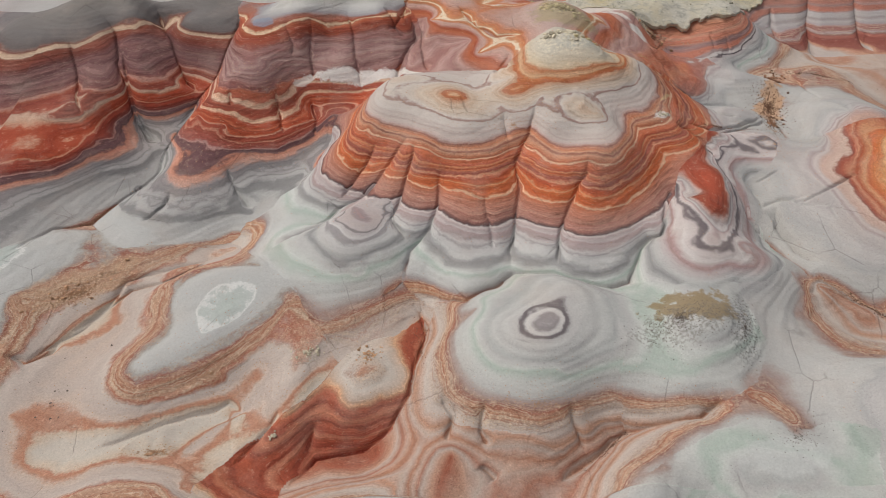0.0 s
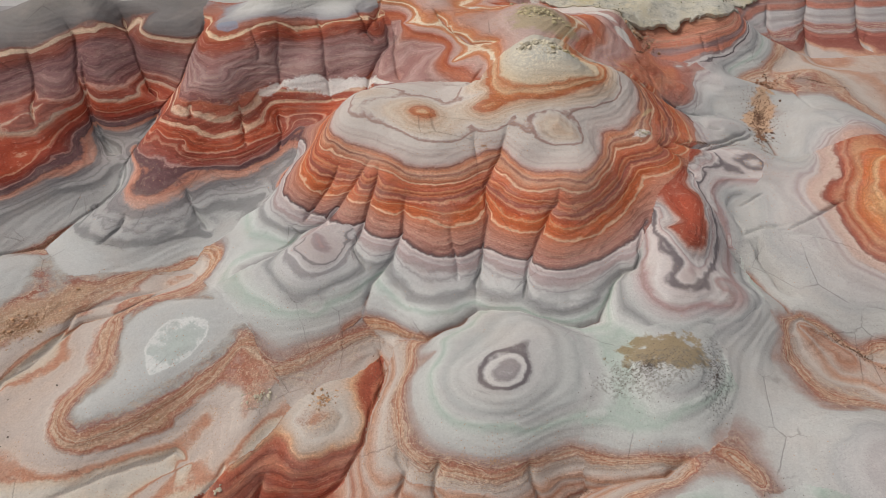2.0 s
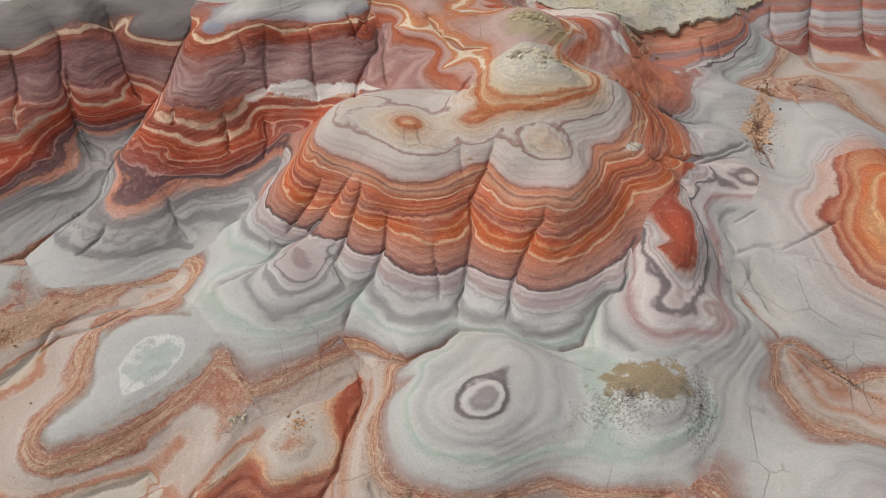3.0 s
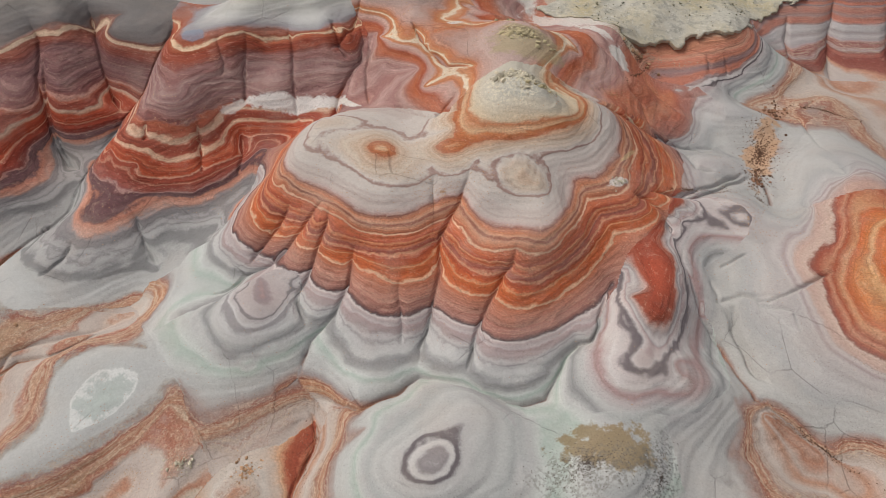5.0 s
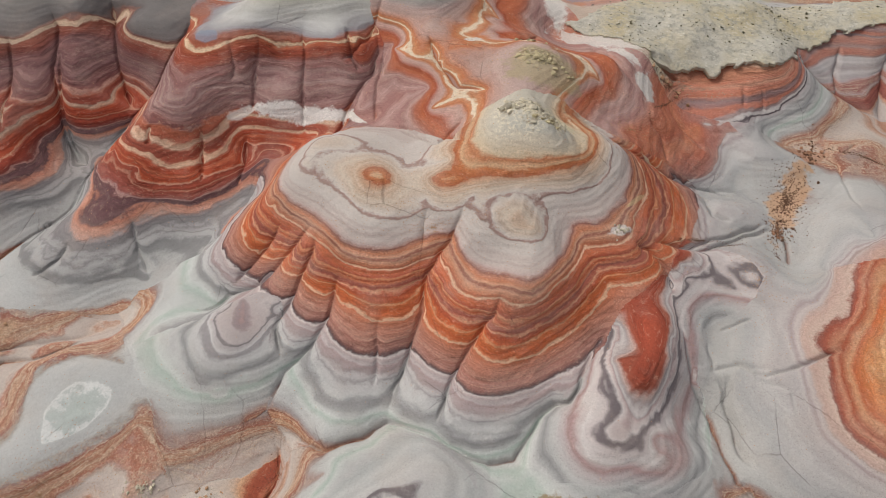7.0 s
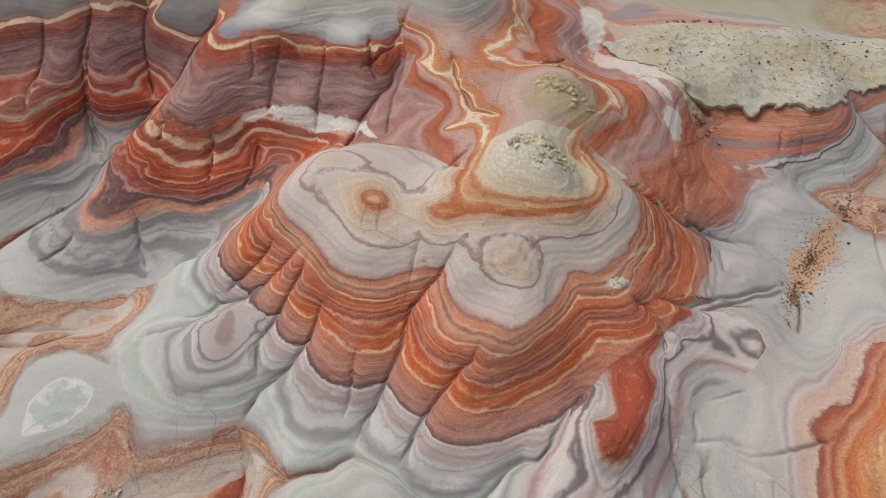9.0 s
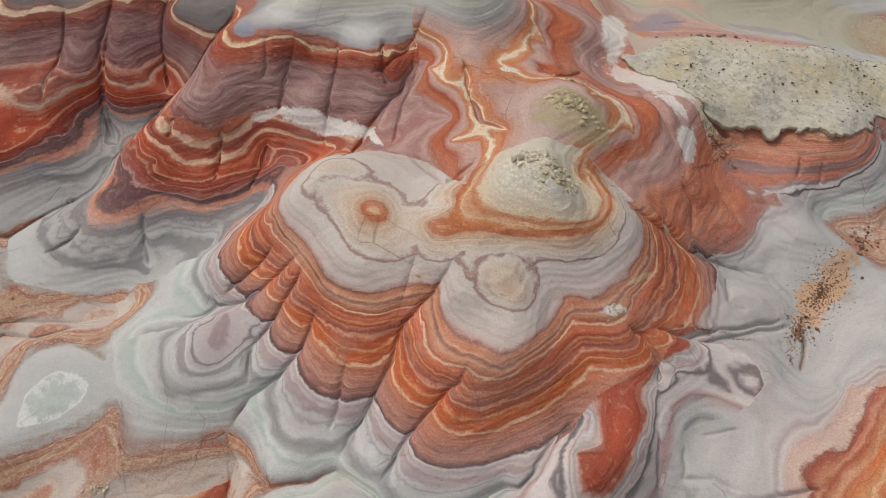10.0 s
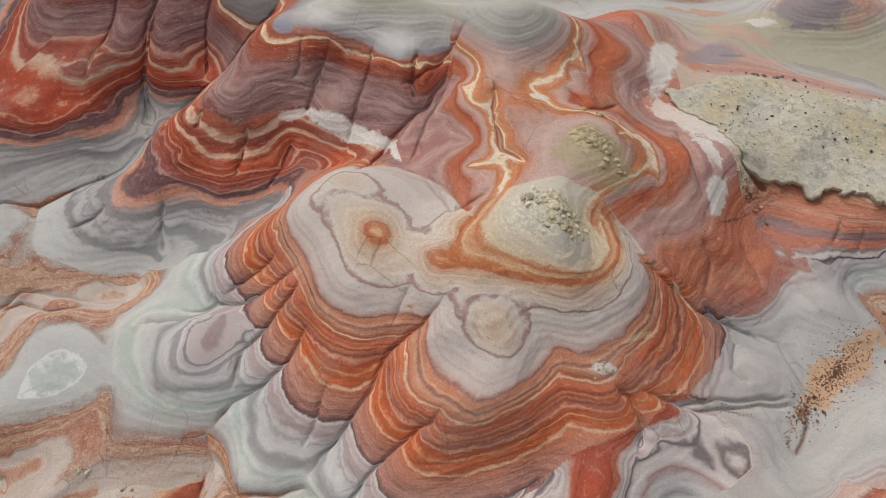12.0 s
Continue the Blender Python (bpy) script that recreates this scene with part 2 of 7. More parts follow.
def clay(name, lower, upper, tint=(1, 1, 1), marks=(), warp=1.0, beds=1.0):
    """Banded clay: a column of beds by height, warped a little, with thin laminae, stains and grain."""
    n = Nodes(name)
    pos = n.node("NewGeometry").outputs["Position"]
    sep = n.node("SeparateXYZ", pos)
    x, y, z = sep.outputs
    level = n.nt.nodes.new("ShaderNodeAttribute")
    level.attribute_name = "bed_level"
    bed = level.outputs["Fac"]
    bed = n.math("ADD", bed, n.span(n.noise(pos, 0.16, 2), 0.3, 0.7, -0.02 * warp, 0.02 * warp))
    bed = n.math("ADD", bed, n.span(n.noise(pos, 0.9, 3), 0.3, 0.7, -0.018 * warp, 0.018 * warp))
    bed = n.math("ADD", bed, n.span(n.noise(pos, 4.0, 4, 0.65), 0.3, 0.7, -0.010 * warp, 0.010 * warp))
    bed = n.math("ADD", bed, n.span(n.noise(pos, 11.0, 4, 0.7), 0.3, 0.7, -0.010 * warp, 0.010 * warp))
    low = n.ramp(bed, lower, 0.0, 3.1)
    high = n.ramp(bed, upper, 3.0, 7.0)
    col = n.mix(n.span(bed, 3.04, 3.07), low, high)
    # thin laminae that follow the beds
    lam = n.vec(n.math("MULTIPLY", x, 0.10), n.math("MULTIPLY", y, 0.10), n.math("MULTIPLY", bed, 7.0))
    fine = n.vec(n.math("MULTIPLY", x, 0.3), n.math("MULTIPLY", y, 0.3), n.math("MULTIPLY", bed, 34.0))
    # rain washes the beds together where the ground lies flat
    tilt = n.node("SeparateXYZ", n.node("NewGeometry").outputs["Normal"]).outputs[2]
    tone = n.nt.nodes.new("ShaderNodeSeparateColor")
    tone.mode = "HSV"
    n.put(tone.inputs[0], col)
    rich = n.span(tone.outputs[1], 0.2, 0.55, 0.0, 1.0)
    steep = n.math("MULTIPLY", n.span(tilt, 0.985, 0.9, 0.2 * beds, beds), n.span(rich, 0.0, 1.0, 0.22, 1.0))
    bare = n.span(tilt, 0.98, 0.9, 0.45, 1.0)
    l1, l2 = n.noise(lam, 1.0, 4, 0.7), n.noise(fine, 1.0, 3, 0.6)
    col = n.mix(n.math("MULTIPLY", steep, n.span(l1, 0.54, 0.62, 0, 0.4)), col, n.mix(1.0, col, (1.28, 1.26, 1.25, 1), "MULTIPLY"))
    col = n.mix(n.math("MULTIPLY", steep, n.span(l1, 0.46, 0.38, 0, 0.4)), col, n.mix(1.0, col, (0.76, 0.70, 0.68, 1), "MULTIPLY"))
    thin = n.mix(n.span(l2, 0.43, 0.57, 0, 1), n.mix(1.0, col, (0.88, 0.86, 0.85, 1), "MULTIPLY"), n.mix(1.0, col, (1.14, 1.15, 1.16, 1), "MULTIPLY"))
    col = n.mix(steep, col, thin)
    # hair-thin partings between beds
    l3 = n.noise(n.vec(n.math("MULTIPLY", x, 0.12), n.math("MULTIPLY", y, 0.12), n.math("MULTIPLY", bed, 9.0)), 1.0, 5, 0.75)
    parting = n.span(n.math("ABSOLUTE", n.math("SUBTRACT", l3, 0.46)), 0.022, 0.004)
    seam = n.span(n.math("ABSOLUTE", n.math("SUBTRACT", l3, 0.57)), 0.018, 0.004)
    calm = n.math("MULTIPLY", n.math("MULTIPLY", steep, n.span(bed, 2.92, 3.0, 0.3, 1.0)), n.span(n.noise(pos, 0.5, 2), 0.35, 0.6, 0.35, 1.0))
    col = n.mix(n.math("MULTIPLY", parting, n.math("MULTIPLY", calm, 0.7)), col, n.mix(1.0, col, (0.6, 0.52, 0.5, 1), "MULTIPLY"))
    col = n.mix(n.math("MULTIPLY", seam, n.math("MULTIPLY", calm, 0.65)), col, n.mix(0.5, n.mix(1.0, col, (1.3, 1.3, 1.3, 1), "MULTIPLY"), linear(214, 196, 178)))
    # broken flakes along the coloured beds
    chip = n.noise(n.vec(n.math("MULTIPLY", x, 2.6), n.math("MULTIPLY", y, 2.6), n.math("MULTIPLY", bed, 26.0)), 1.0, 5, 0.72)
    col = n.mix(n.math("MULTIPLY", rich, n.span(chip, 0.57, 0.68, 0, 0.62)), col, n.mix(0.45, n.mix(1.0, col, (1.4, 1.4, 1.4, 1), "MULTIPLY"), linear(216, 186, 160)))
    col = n.mix(n.math("MULTIPLY", rich, n.span(chip, 0.43, 0.32, 0, 0.55)), col, n.mix(1.0, col, (0.78, 0.7, 0.67, 1), "MULTIPLY"))
    # crumbling sandy streaks in the orange beds of the valley floor
    drift = n.math("ADD", bed, n.span(n.noise(pos, 0.5, 2), 0.3, 0.7, -0.05, 0.05))
    streak = n.noise(n.vec(n.math("MULTIPLY", x, 0.5), n.math("MULTIPLY", y, 0.5), n.math("MULTIPLY", drift, 60.0)), 1.0, 4, 0.65)
    sandy = n.math("MULTIPLY", n.span(bed, 1.58, 1.68), n.span(bed, 1.97, 1.9))
    col = n.mix(n.math("MULTIPLY", sandy, n.span(streak, 0.49, 0.6, 0, 0.7)), col, linear(208, 186, 164))
    col = n.mix(n.math("MULTIPLY", sandy, n.span(streak, 0.45, 0.34, 0, 0.6)), col, linear(166, 108, 86))
    clod = n.noise(pos, 7.0, 5, 0.75)
    col = n.mix(n.math("MULTIPLY", sandy, n.span(clod, 0.55, 0.64, 0, 0.6)), col, linear(214, 190, 164))
    col = n.mix(n.math("MULTIPLY", sandy, n.span(clod, 0.45, 0.36, 0, 0.45)), col, linear(160, 108, 86))
    # washed-down dust in broad patches
    dust = n.span(n.noise(pos, 0.45, 5, 0.6), 0.5, 0.8, 0, 0.35)
    col = n.mix(dust, col, linear(184, 168, 156))
    # hairline joints, open here and there
    net = n.nt.nodes.new("ShaderNodeTexVoronoi")
    net.feature = "DISTANCE_TO_EDGE"
    n.put(net.inputs["Vector"], n.node("VectorMath", pos, n.vec(n.math("MULTIPLY", l1, 0.25), n.math("MULTIPLY", l2, 0.2), 0.0)).outputs[0])
    n.put(net.inputs["Scale"], 0.42)
    joint = n.math("MULTIPLY", n.span(net.outputs["Distance"], 0.009, 0.003), n.span(n.noise(pos, 0.35, 2), 0.55, 0.62))
    col = n.mix(n.math("MULTIPLY", joint, 0.4), col, n.mix(1.0, col, (0.4, 0.36, 0.36, 1), "MULTIPLY"))
    hair = n.nt.nodes.new("ShaderNodeTexVoronoi")
    hair.feature = "DISTANCE_TO_EDGE"
    n.put(hair.inputs["Vector"], n.vec(n.math("ADD", x, n.math("MULTIPLY", grain_of(n, pos), 0.3)), y, n.math("MULTIPLY", z, 0.35)))
    n.put(hair.inputs["Scale"], 1.3)
    split = n.math("MULTIPLY", n.span(hair.outputs["Distance"], 0.016, 0.005), n.math("MULTIPLY", rich, n.span(n.noise(pos, 0.6, 2), 0.46, 0.56)))
    col = n.mix(n.math("MULTIPLY", split, 0.38), col, n.mix(1.0, col, (0.5, 0.44, 0.42, 1), "MULTIPLY"))
    for mark in marks:
        col = mark(n, pos, x, y, col)
    grain = n.noise(pos, 14.0, 5, 0.7)
    crumb = n.noise(pos, 26.0, 2, 0.6)
    col = n.mix(n.math("MULTIPLY", bare, n.span(crumb, 0.38, 0.33, 0, 0.7)), col, n.mix(1.0, col, (0.6, 0.56, 0.54, 1), "MULTIPLY"))
    col = n.mix(n.math("MULTIPLY", bare, n.span(crumb, 0.62, 0.67, 0, 0.7)), col, n.mix(1.0, col, (1.25, 1.24, 1.22, 1), "MULTIPLY"))
    col = n.mix(1.0, col, n.node("CombineColor", *[n.math("MULTIPLY_ADD", n.span(grain, 0.26, 0.74, -0.26, 0.26), n.span(rich, 0.0, 1.0, 0.45, 1.0), 1.0)] * 3).outputs[0], "MULTIPLY")
    col = n.mix(1.0, col, (*tint, 1), "MULTIPLY")
    n.put(n.shader.inputs["Base Color"], col)
    n.put(n.shader.inputs["Roughness"], n.span(grain, 0.3, 0.7, 0.82, 0.97))
    n.shader.inputs["Specular IOR Level"].default_value = 0.25
    rel = n.math("ADD", n.math("MULTIPLY", n.math("MULTIPLY", l1, 0.5), n.span(rich, 0.0, 1.0, 0.15, 1.0)), n.math("ADD", n.math("MULTIPLY", n.math("MULTIPLY", l2, 0.25), n.span(rich, 0.0, 1.0, 0.25, 1.0)), n.math("ADD", n.math("MULTIPLY", grain, 0.3), n.math("MULTIPLY", n.math("MULTIPLY", sandy, clod), 0.9))))
    rel = n.math("SUBTRACT", rel, n.math("MULTIPLY", n.math("MAXIMUM", joint, n.math("MULTIPLY", parting, calm)), 0.25))
    bump = n.node("Bump", Strength=0.62, Distance=0.10, Height=rel)
    n.put(n.shader.inputs["Normal"], bump.outputs[0])
    return n.mat


def patch(cx, cy, rx, ry, turn, rgb, amount=0.8, rough=1.2, speck=0.0, ragged=0.45):
    """A stained or crusted spot, or painted crevice shade, with a ragged rim; with speck it breaks up into crumbs."""
    def mark(n, pos, x, y, col):
        c, s = math.cos(radians(turn)), math.sin(radians(turn))
        dx, dy = n.math("SUBTRACT", x, cx), n.math("SUBTRACT", y, cy)
        u = n.math("DIVIDE", n.math("MULTIPLY_ADD", dx, c, n.math("MULTIPLY", dy, s)), rx)
        v = n.math("DIVIDE", n.math("MULTIPLY_ADD", dx, -s, n.math("MULTIPLY", dy, c)), ry)
        d = n.math("SQRT", n.math("ADD", n.math("MULTIPLY", u, u), n.math("MULTIPLY", v, v)))
        d = n.math("ADD", d, n.span(n.noise(pos, rough, 5, 0.7), 0.2, 0.8, -ragged, ragged))
        f = n.span(d, 1.0, 0.65, 0, amount, True)
        if speck:
            f = n.math("MULTIPLY", f, n.span(n.noise(pos, speck, 3, 0.6), 0.48, 0.56))
        return n.mix(f, col, linear(*rgb))
    return mark


# ---------------------------------------------------------------- shape of the land
SWELLS, CREASES = [], []


def swell(place, *rows):
    """Rounded rises and hollows: x, y, two radii, turn, height."""
    SWELLS.extend(rows)


def crease(width, depth, *line):
    """A rill with a sharp floor along a line in plan."""
    CREASES.append((width, depth, line))


swell('far_back',
    (-23.75, 36.38, 1.66, 2.28, 170, 1.803),
    (-13.80, 36.50, 1.51, 1.62, 180, 1.030),
    (-8.60, 36.06, 1.45, 1.55, 3, -0.390),
    (15.19, 36.35, 1.51, 1.44, 178, 1.021),
    (18.35, 36.26, 1.95, 1.21, 173, -1.015),
    (-22.43, 37.47, 1.92, 1.79, 2, 1.276),
    (-19.44, 37.36, 1.66, 1.79, 6, 1.197),
    (-19.44, 37.34, 1.66, 1.79, 5, 1.184),
    (-16.77, 37.06, 0.82, 1.25, 33, 1.484),
    (-13.82, 36.52, 1.48, 1.61, 179, 1.100),
    (-11.63, 36.56, 1.63, 1.63, 0, 0.223),
    (-11.63, 36.56, 1.62, 1.62, 0, 0.189),
    (-11.63, 36.56, 1.61, 1.61, 180, 0.141),
    (-9.10, 37.38, 3.02, 1.88, 3, 2.419),
    (-1.58, 36.64, 1.66, 1.62, 0, 0.227))
swell('far_back',
    (-15.38, 39.21, 4.34, 1.08, 0, 2.837),
    (-4.00, 39.28, 1.47, 2.83, 100, 2.978),
    (10.03, 38.66, 1.70, 1.69, 180, 1.016),
    (14.62, 39.96, 1.75, 1.81, 1, 1.664),
    (22.10, 39.80, 1.60, 1.63, 180, 0.190),
    (0.72, 40.82, 1.92, 2.64, 153, 3.002),
    (17.42, 40.81, 1.51, 2.08, 165, 1.589),
    (10.95, 41.97, 1.66, 1.69, 180, 0.596),
    (5.42, 42.93, 1.89, 1.58, 11, 1.106),
    (9.51, 42.60, 1.62, 1.87, 178, 1.014),
    (13.35, 42.76, 1.70, 1.79, 1, 0.514),
    (13.50, 42.67, 1.64, 1.72, 0, 0.334),
    (12.27, 45.30, 1.87, 1.71, 3, 1.154),
    (15.76, 45.18, 1.75, 2.10, 0, 1.462),
    (3.66, 46.37, 1.57, 1.96, 163, 1.434))
swell('far_back',
    (8.25, 47.60, 2.16, 2.47, 179, 0.859),
    (13.72, 50.62, 2.57, 2.11, 176, 0.772))
swell('front_right',
    (5.19, 10.10, 1.09, 1.58, 167, 1.072),
    (7.24, 10.10, 1.53, 1.63, 0, -0.475),
    (4.00, 10.89, 1.06, 1.53, 162, -1.172),
    (7.83, 11.33, 1.90, 1.61, 8, 0.830),
    (1.54, 11.81, 1.40, 1.66, 174, -0.752),
    (12.29, 11.73, 1.27, 1.42, 178, -0.880),
    (1.54, 13.19, 1.66, 1.52, 0, 0.274),
    (3.41, 13.37, 1.58, 1.58, 0, 0.227),
    (5.62, 13.44, 1.13, 1.61, 1, -0.923),
    (13.62, 12.82, 1.75, 2.41, 125, 1.562),
    (8.45, 14.22, 1.40, 1.55, 178, -0.219),
    (5.98, 14.89, 1.62, 1.65, 180, 0.339),
    (2.73, 15.68, 1.72, 1.09, 162, 0.759),
    (8.55, 16.04, 1.68, 1.11, 19, 1.414),
    (15.68, 17.26, 1.47, 1.36, 2, -0.755))
swell('front_right',
    (4.55, 17.74, 1.56, 1.68, 6, 0.881),
    (14.65, 18.42, 1.64, 1.47, 2, 0.392),
    (8.90, 18.68, 1.54, 1.67, 177, 0.456),
    (11.43, 19.33, 1.58, 1.59, 0, 0.229),
    (14.93, 18.72, 1.59, 1.63, 0, -0.102))
swell('front_left',
    (-8.99, 10.54, 1.47, 1.59, 180, 0.200),
    (-4.56, 11.48, 1.79, 1.25, 0, -1.528),
    (-3.74, 11.50, 1.58, 2.32, 20, 0.960),
    (-2.36, 10.98, 1.60, 1.63, 180, 0.071),
    (-13.69, 13.31, 1.63, 1.49, 177, 0.533),
    (-12.82, 13.49, 2.49, 2.19, 160, -1.420),
    (-2.60, 12.86, 1.23, 1.13, 6, -1.469),
    (-1.86, 13.44, 1.59, 1.60, 0, 0.050),
    (-7.77, 14.17, 1.47, 1.80, 148, -1.238),
    (-10.52, 14.95, 1.40, 1.56, 178, 0.634),
    (-7.94, 14.99, 1.08, 1.54, 14, 0.693),
    (-4.09, 14.50, 0.64, 1.72, 165, -0.700),
    (-0.47, 17.46, 1.59, 1.88, 2, -0.840),
    (0.74, 17.86, 1.17, 1.68, 5, 0.896),
    (-15.12, 19.48, 1.38, 1.63, 172, -0.177))
swell('front_left',
    (-12.37, 18.51, 2.09, 1.72, 3, -0.948),
    (-6.05, 19.48, 1.64, 1.50, 179, -0.219),
    (-9.74, 19.63, 1.72, 1.20, 11, 0.546))
swell('west_ridge',
    (-8.93, 22.19, 1.65, 1.45, 7, -0.848),
    (-14.72, 23.84, 1.60, 1.85, 30, -0.488),
    (-4.90, 24.29, 1.28, 2.01, 171, 0.865),
    (-20.76, 24.78, 1.64, 1.68, 25, 0.417),
    (-11.47, 25.58, 1.30, 1.70, 170, 0.602),
    (-18.21, 26.79, 1.73, 1.02, 1, 0.720),
    (-10.67, 26.53, 1.55, 1.46, 179, 0.363),
    (-7.95, 27.15, 1.61, 1.53, 179, -0.286),
    (-15.44, 28.23, 1.63, 1.67, 0, -0.407),
    (-18.70, 29.22, 1.18, 1.68, 170, 0.641),
    (-15.92, 28.65, 1.52, 0.86, 150, 1.199),
    (-7.99, 29.45, 1.97, 0.75, 163, -0.907),
    (-6.59, 29.32, 1.61, 0.90, 30, 1.070),
    (-21.47, 29.54, 2.11, 2.05, 7, 1.073),
    (-15.15, 30.22, 1.61, 1.60, 180, 0.102))
swell('west_ridge',
    (-10.99, 29.98, 1.88, 1.52, 20, 1.622),
    (-8.46, 30.24, 1.23, 1.75, 19, 1.989),
    (-14.84, 32.09, 1.55, 1.64, 2, 0.270),
    (-13.60, 32.32, 1.39, 0.84, 180, 1.088),
    (-13.27, 31.85, 1.31, 1.52, 2, -1.010),
    (-22.05, 33.07, 2.28, 1.68, 2, 1.515),
    (-15.81, 32.66, 1.51, 1.68, 0, 0.820),
    (-21.36, 33.85, 1.67, 1.61, 180, 0.341),
    (-16.45, 34.49, 1.70, 1.54, 178, 1.050),
    (-11.77, 33.78, 1.50, 1.55, 180, 0.683),
    (-9.75, 33.73, 1.71, 1.79, 0, 1.242),
    (-9.69, 34.34, 1.68, 1.68, 180, 1.045),
    (-5.12, 34.32, 0.85, 1.67, 161, 1.218),
    (-20.22, 35.14, 1.62, 1.66, 180, 0.246),
    (-17.97, 35.29, 1.57, 1.78, 2, 0.721))
swell('west_ridge',
    (-20.52, 35.58, 1.60, 1.62, 180, 0.145),
    (-20.52, 35.58, 1.60, 1.62, 180, 0.145),
    (-20.52, 35.58, 1.60, 1.62, 180, 0.145),
    (-17.40, 35.75, 1.62, 1.68, 0, 0.385),
    (-8.09, 35.89, 1.53, 1.56, 0, -0.185),
    (-6.77, 35.82, 1.51, 2.23, 166, 1.948))
swell('central_hill',
    (9.50, 19.72, 1.50, 1.17, 5, 1.038),
    (-3.09, 20.88, 1.74, 1.31, 15, 1.041),
    (6.00, 20.84, 1.73, 1.12, 12, 0.713),
    (9.88, 22.02, 1.11, 0.96, 1, 1.204),
    (1.17, 24.08, 1.33, 2.16, 169, 1.657),
    (5.25, 24.02, 2.06, 1.64, 18, 2.590),
    (-1.30, 24.51, 1.80, 1.01, 21, 1.198),
    (5.67, 24.86, 1.12, 0.97, 35, -1.486),
    (6.47, 25.42, 1.58, 1.78, 179, 1.766),
    (9.87, 26.46, 1.97, 1.35, 8, 1.341),
    (-2.03, 26.69, 1.96, 1.38, 177, 1.950),
    (3.29, 28.49, 1.69, 1.92, 180, 1.369),
    (4.48, 27.79, 1.79, 1.94, 1, 1.221),
    (10.99, 28.23, 1.66, 1.82, 3, 0.912),
    (-2.78, 29.12, 1.23, 1.62, 153, 1.851))
swell('central_hill',
    (-0.06, 28.67, 1.25, 1.89, 14, 1.410),
    (7.12, 29.21, 1.68, 0.83, 134, 1.304),
    (9.21, 30.00, 1.23, 1.79, 12, 1.479),
    (5.98, 30.97, 1.63, 1.72, 179, 0.904),
    (7.49, 31.17, 1.80, 1.81, 0, 1.364),
    (-3.09, 31.98, 1.41, 1.38, 179, -0.619),
    (2.09, 32.01, 1.64, 1.63, 180, 0.157),
    (-4.43, 32.97, 1.71, 1.26, 8, 1.103),
    (-2.19, 33.88, 1.60, 1.59, 180, 0.288),
    (-1.88, 33.76, 1.61, 1.60, 180, 0.171),
    (0.22, 34.34, 1.42, 1.88, 178, 0.651),
    (3.27, 35.44, 4.27, 4.92, 168, 3.853),
    (5.94, 34.99, 1.66, 1.70, 180, 1.480),
    (9.83, 35.45, 1.90, 1.93, 179, 1.553),
    (-3.09, 35.99, 1.01, 1.38, 36, 1.680))
swell('east_slope',
    (11.85, 19.73, 1.50, 1.63, 2, 0.440),
    (16.77, 21.37, 1.60, 1.60, 0, 0.033),
    (19.42, 20.66, 1.64, 2.10, 176, 1.547),
    (11.33, 22.42, 0.85, 1.82, 11, 1.125),
    (12.69, 21.72, 1.64, 1.63, 180, -0.296),
    (16.51, 21.57, 1.72, 1.18, 148, 0.852),
    (14.06, 23.03, 1.60, 1.58, 0, 0.043),
    (11.53, 23.87, 1.74, 0.94, 166, 0.941),
    (15.76, 23.92, 1.34, 1.63, 175, 0.782),
    (16.22, 24.49, 1.56, 1.60, 180, 0.358),
    (20.03, 24.54, 1.70, 1.88, 174, 1.842),
    (17.78, 26.09, 1.63, 1.66, 180, 0.223),
    (17.84, 25.88, 1.57, 1.53, 180, -0.166),
    (15.18, 27.48, 1.99, 1.51, 3, 1.265),
    (20.23, 29.25, 2.15, 2.64, 177, 1.742))
swell('east_slope',
    (16.72, 30.11, 1.20, 1.70, 178, -0.992),
    (16.14, 30.89, 1.81, 1.13, 1, 1.143),
    (11.25, 32.11, 1.25, 1.66, 7, 1.204))
swell('trim',
    (20.0, 36.6, 2.2, 2.2, 0, 0.81),
    (-17.5, 32.2, 1.4, 1.4, 0, 0.62),
    (-0.1, 35.2, 2.2, 2.2, 0, -0.36),
    (4.6, 20.8, 2.2, 2.2, 0, 0.24),
    (11.1, 38.9, 0.9, 0.9, 0, 0.42),
    (-5.8, 34.2, 0.9, 0.9, 0, -0.82),
    (-7.8, 35.4, 1.4, 1.4, 0, 0.66),
    (-5.3, 23.2, 0.9, 0.9, 0, -0.73),
    (-10.9, 30.3, 1.4, 1.4, 0, 0.51),
    (-6.2, 30.2, 1.4, 1.4, 0, -0.36),
    (-14.1, 27.7, 1.4, 1.4, 0, -0.44),
    (17.7, 35.1, 0.9, 0.9, 0, 0.65),
    (13.5, 34.2, 0.9, 0.9, 0, 0.46),
    (-2.3, 31.1, 1.4, 1.4, 0, 0.64))
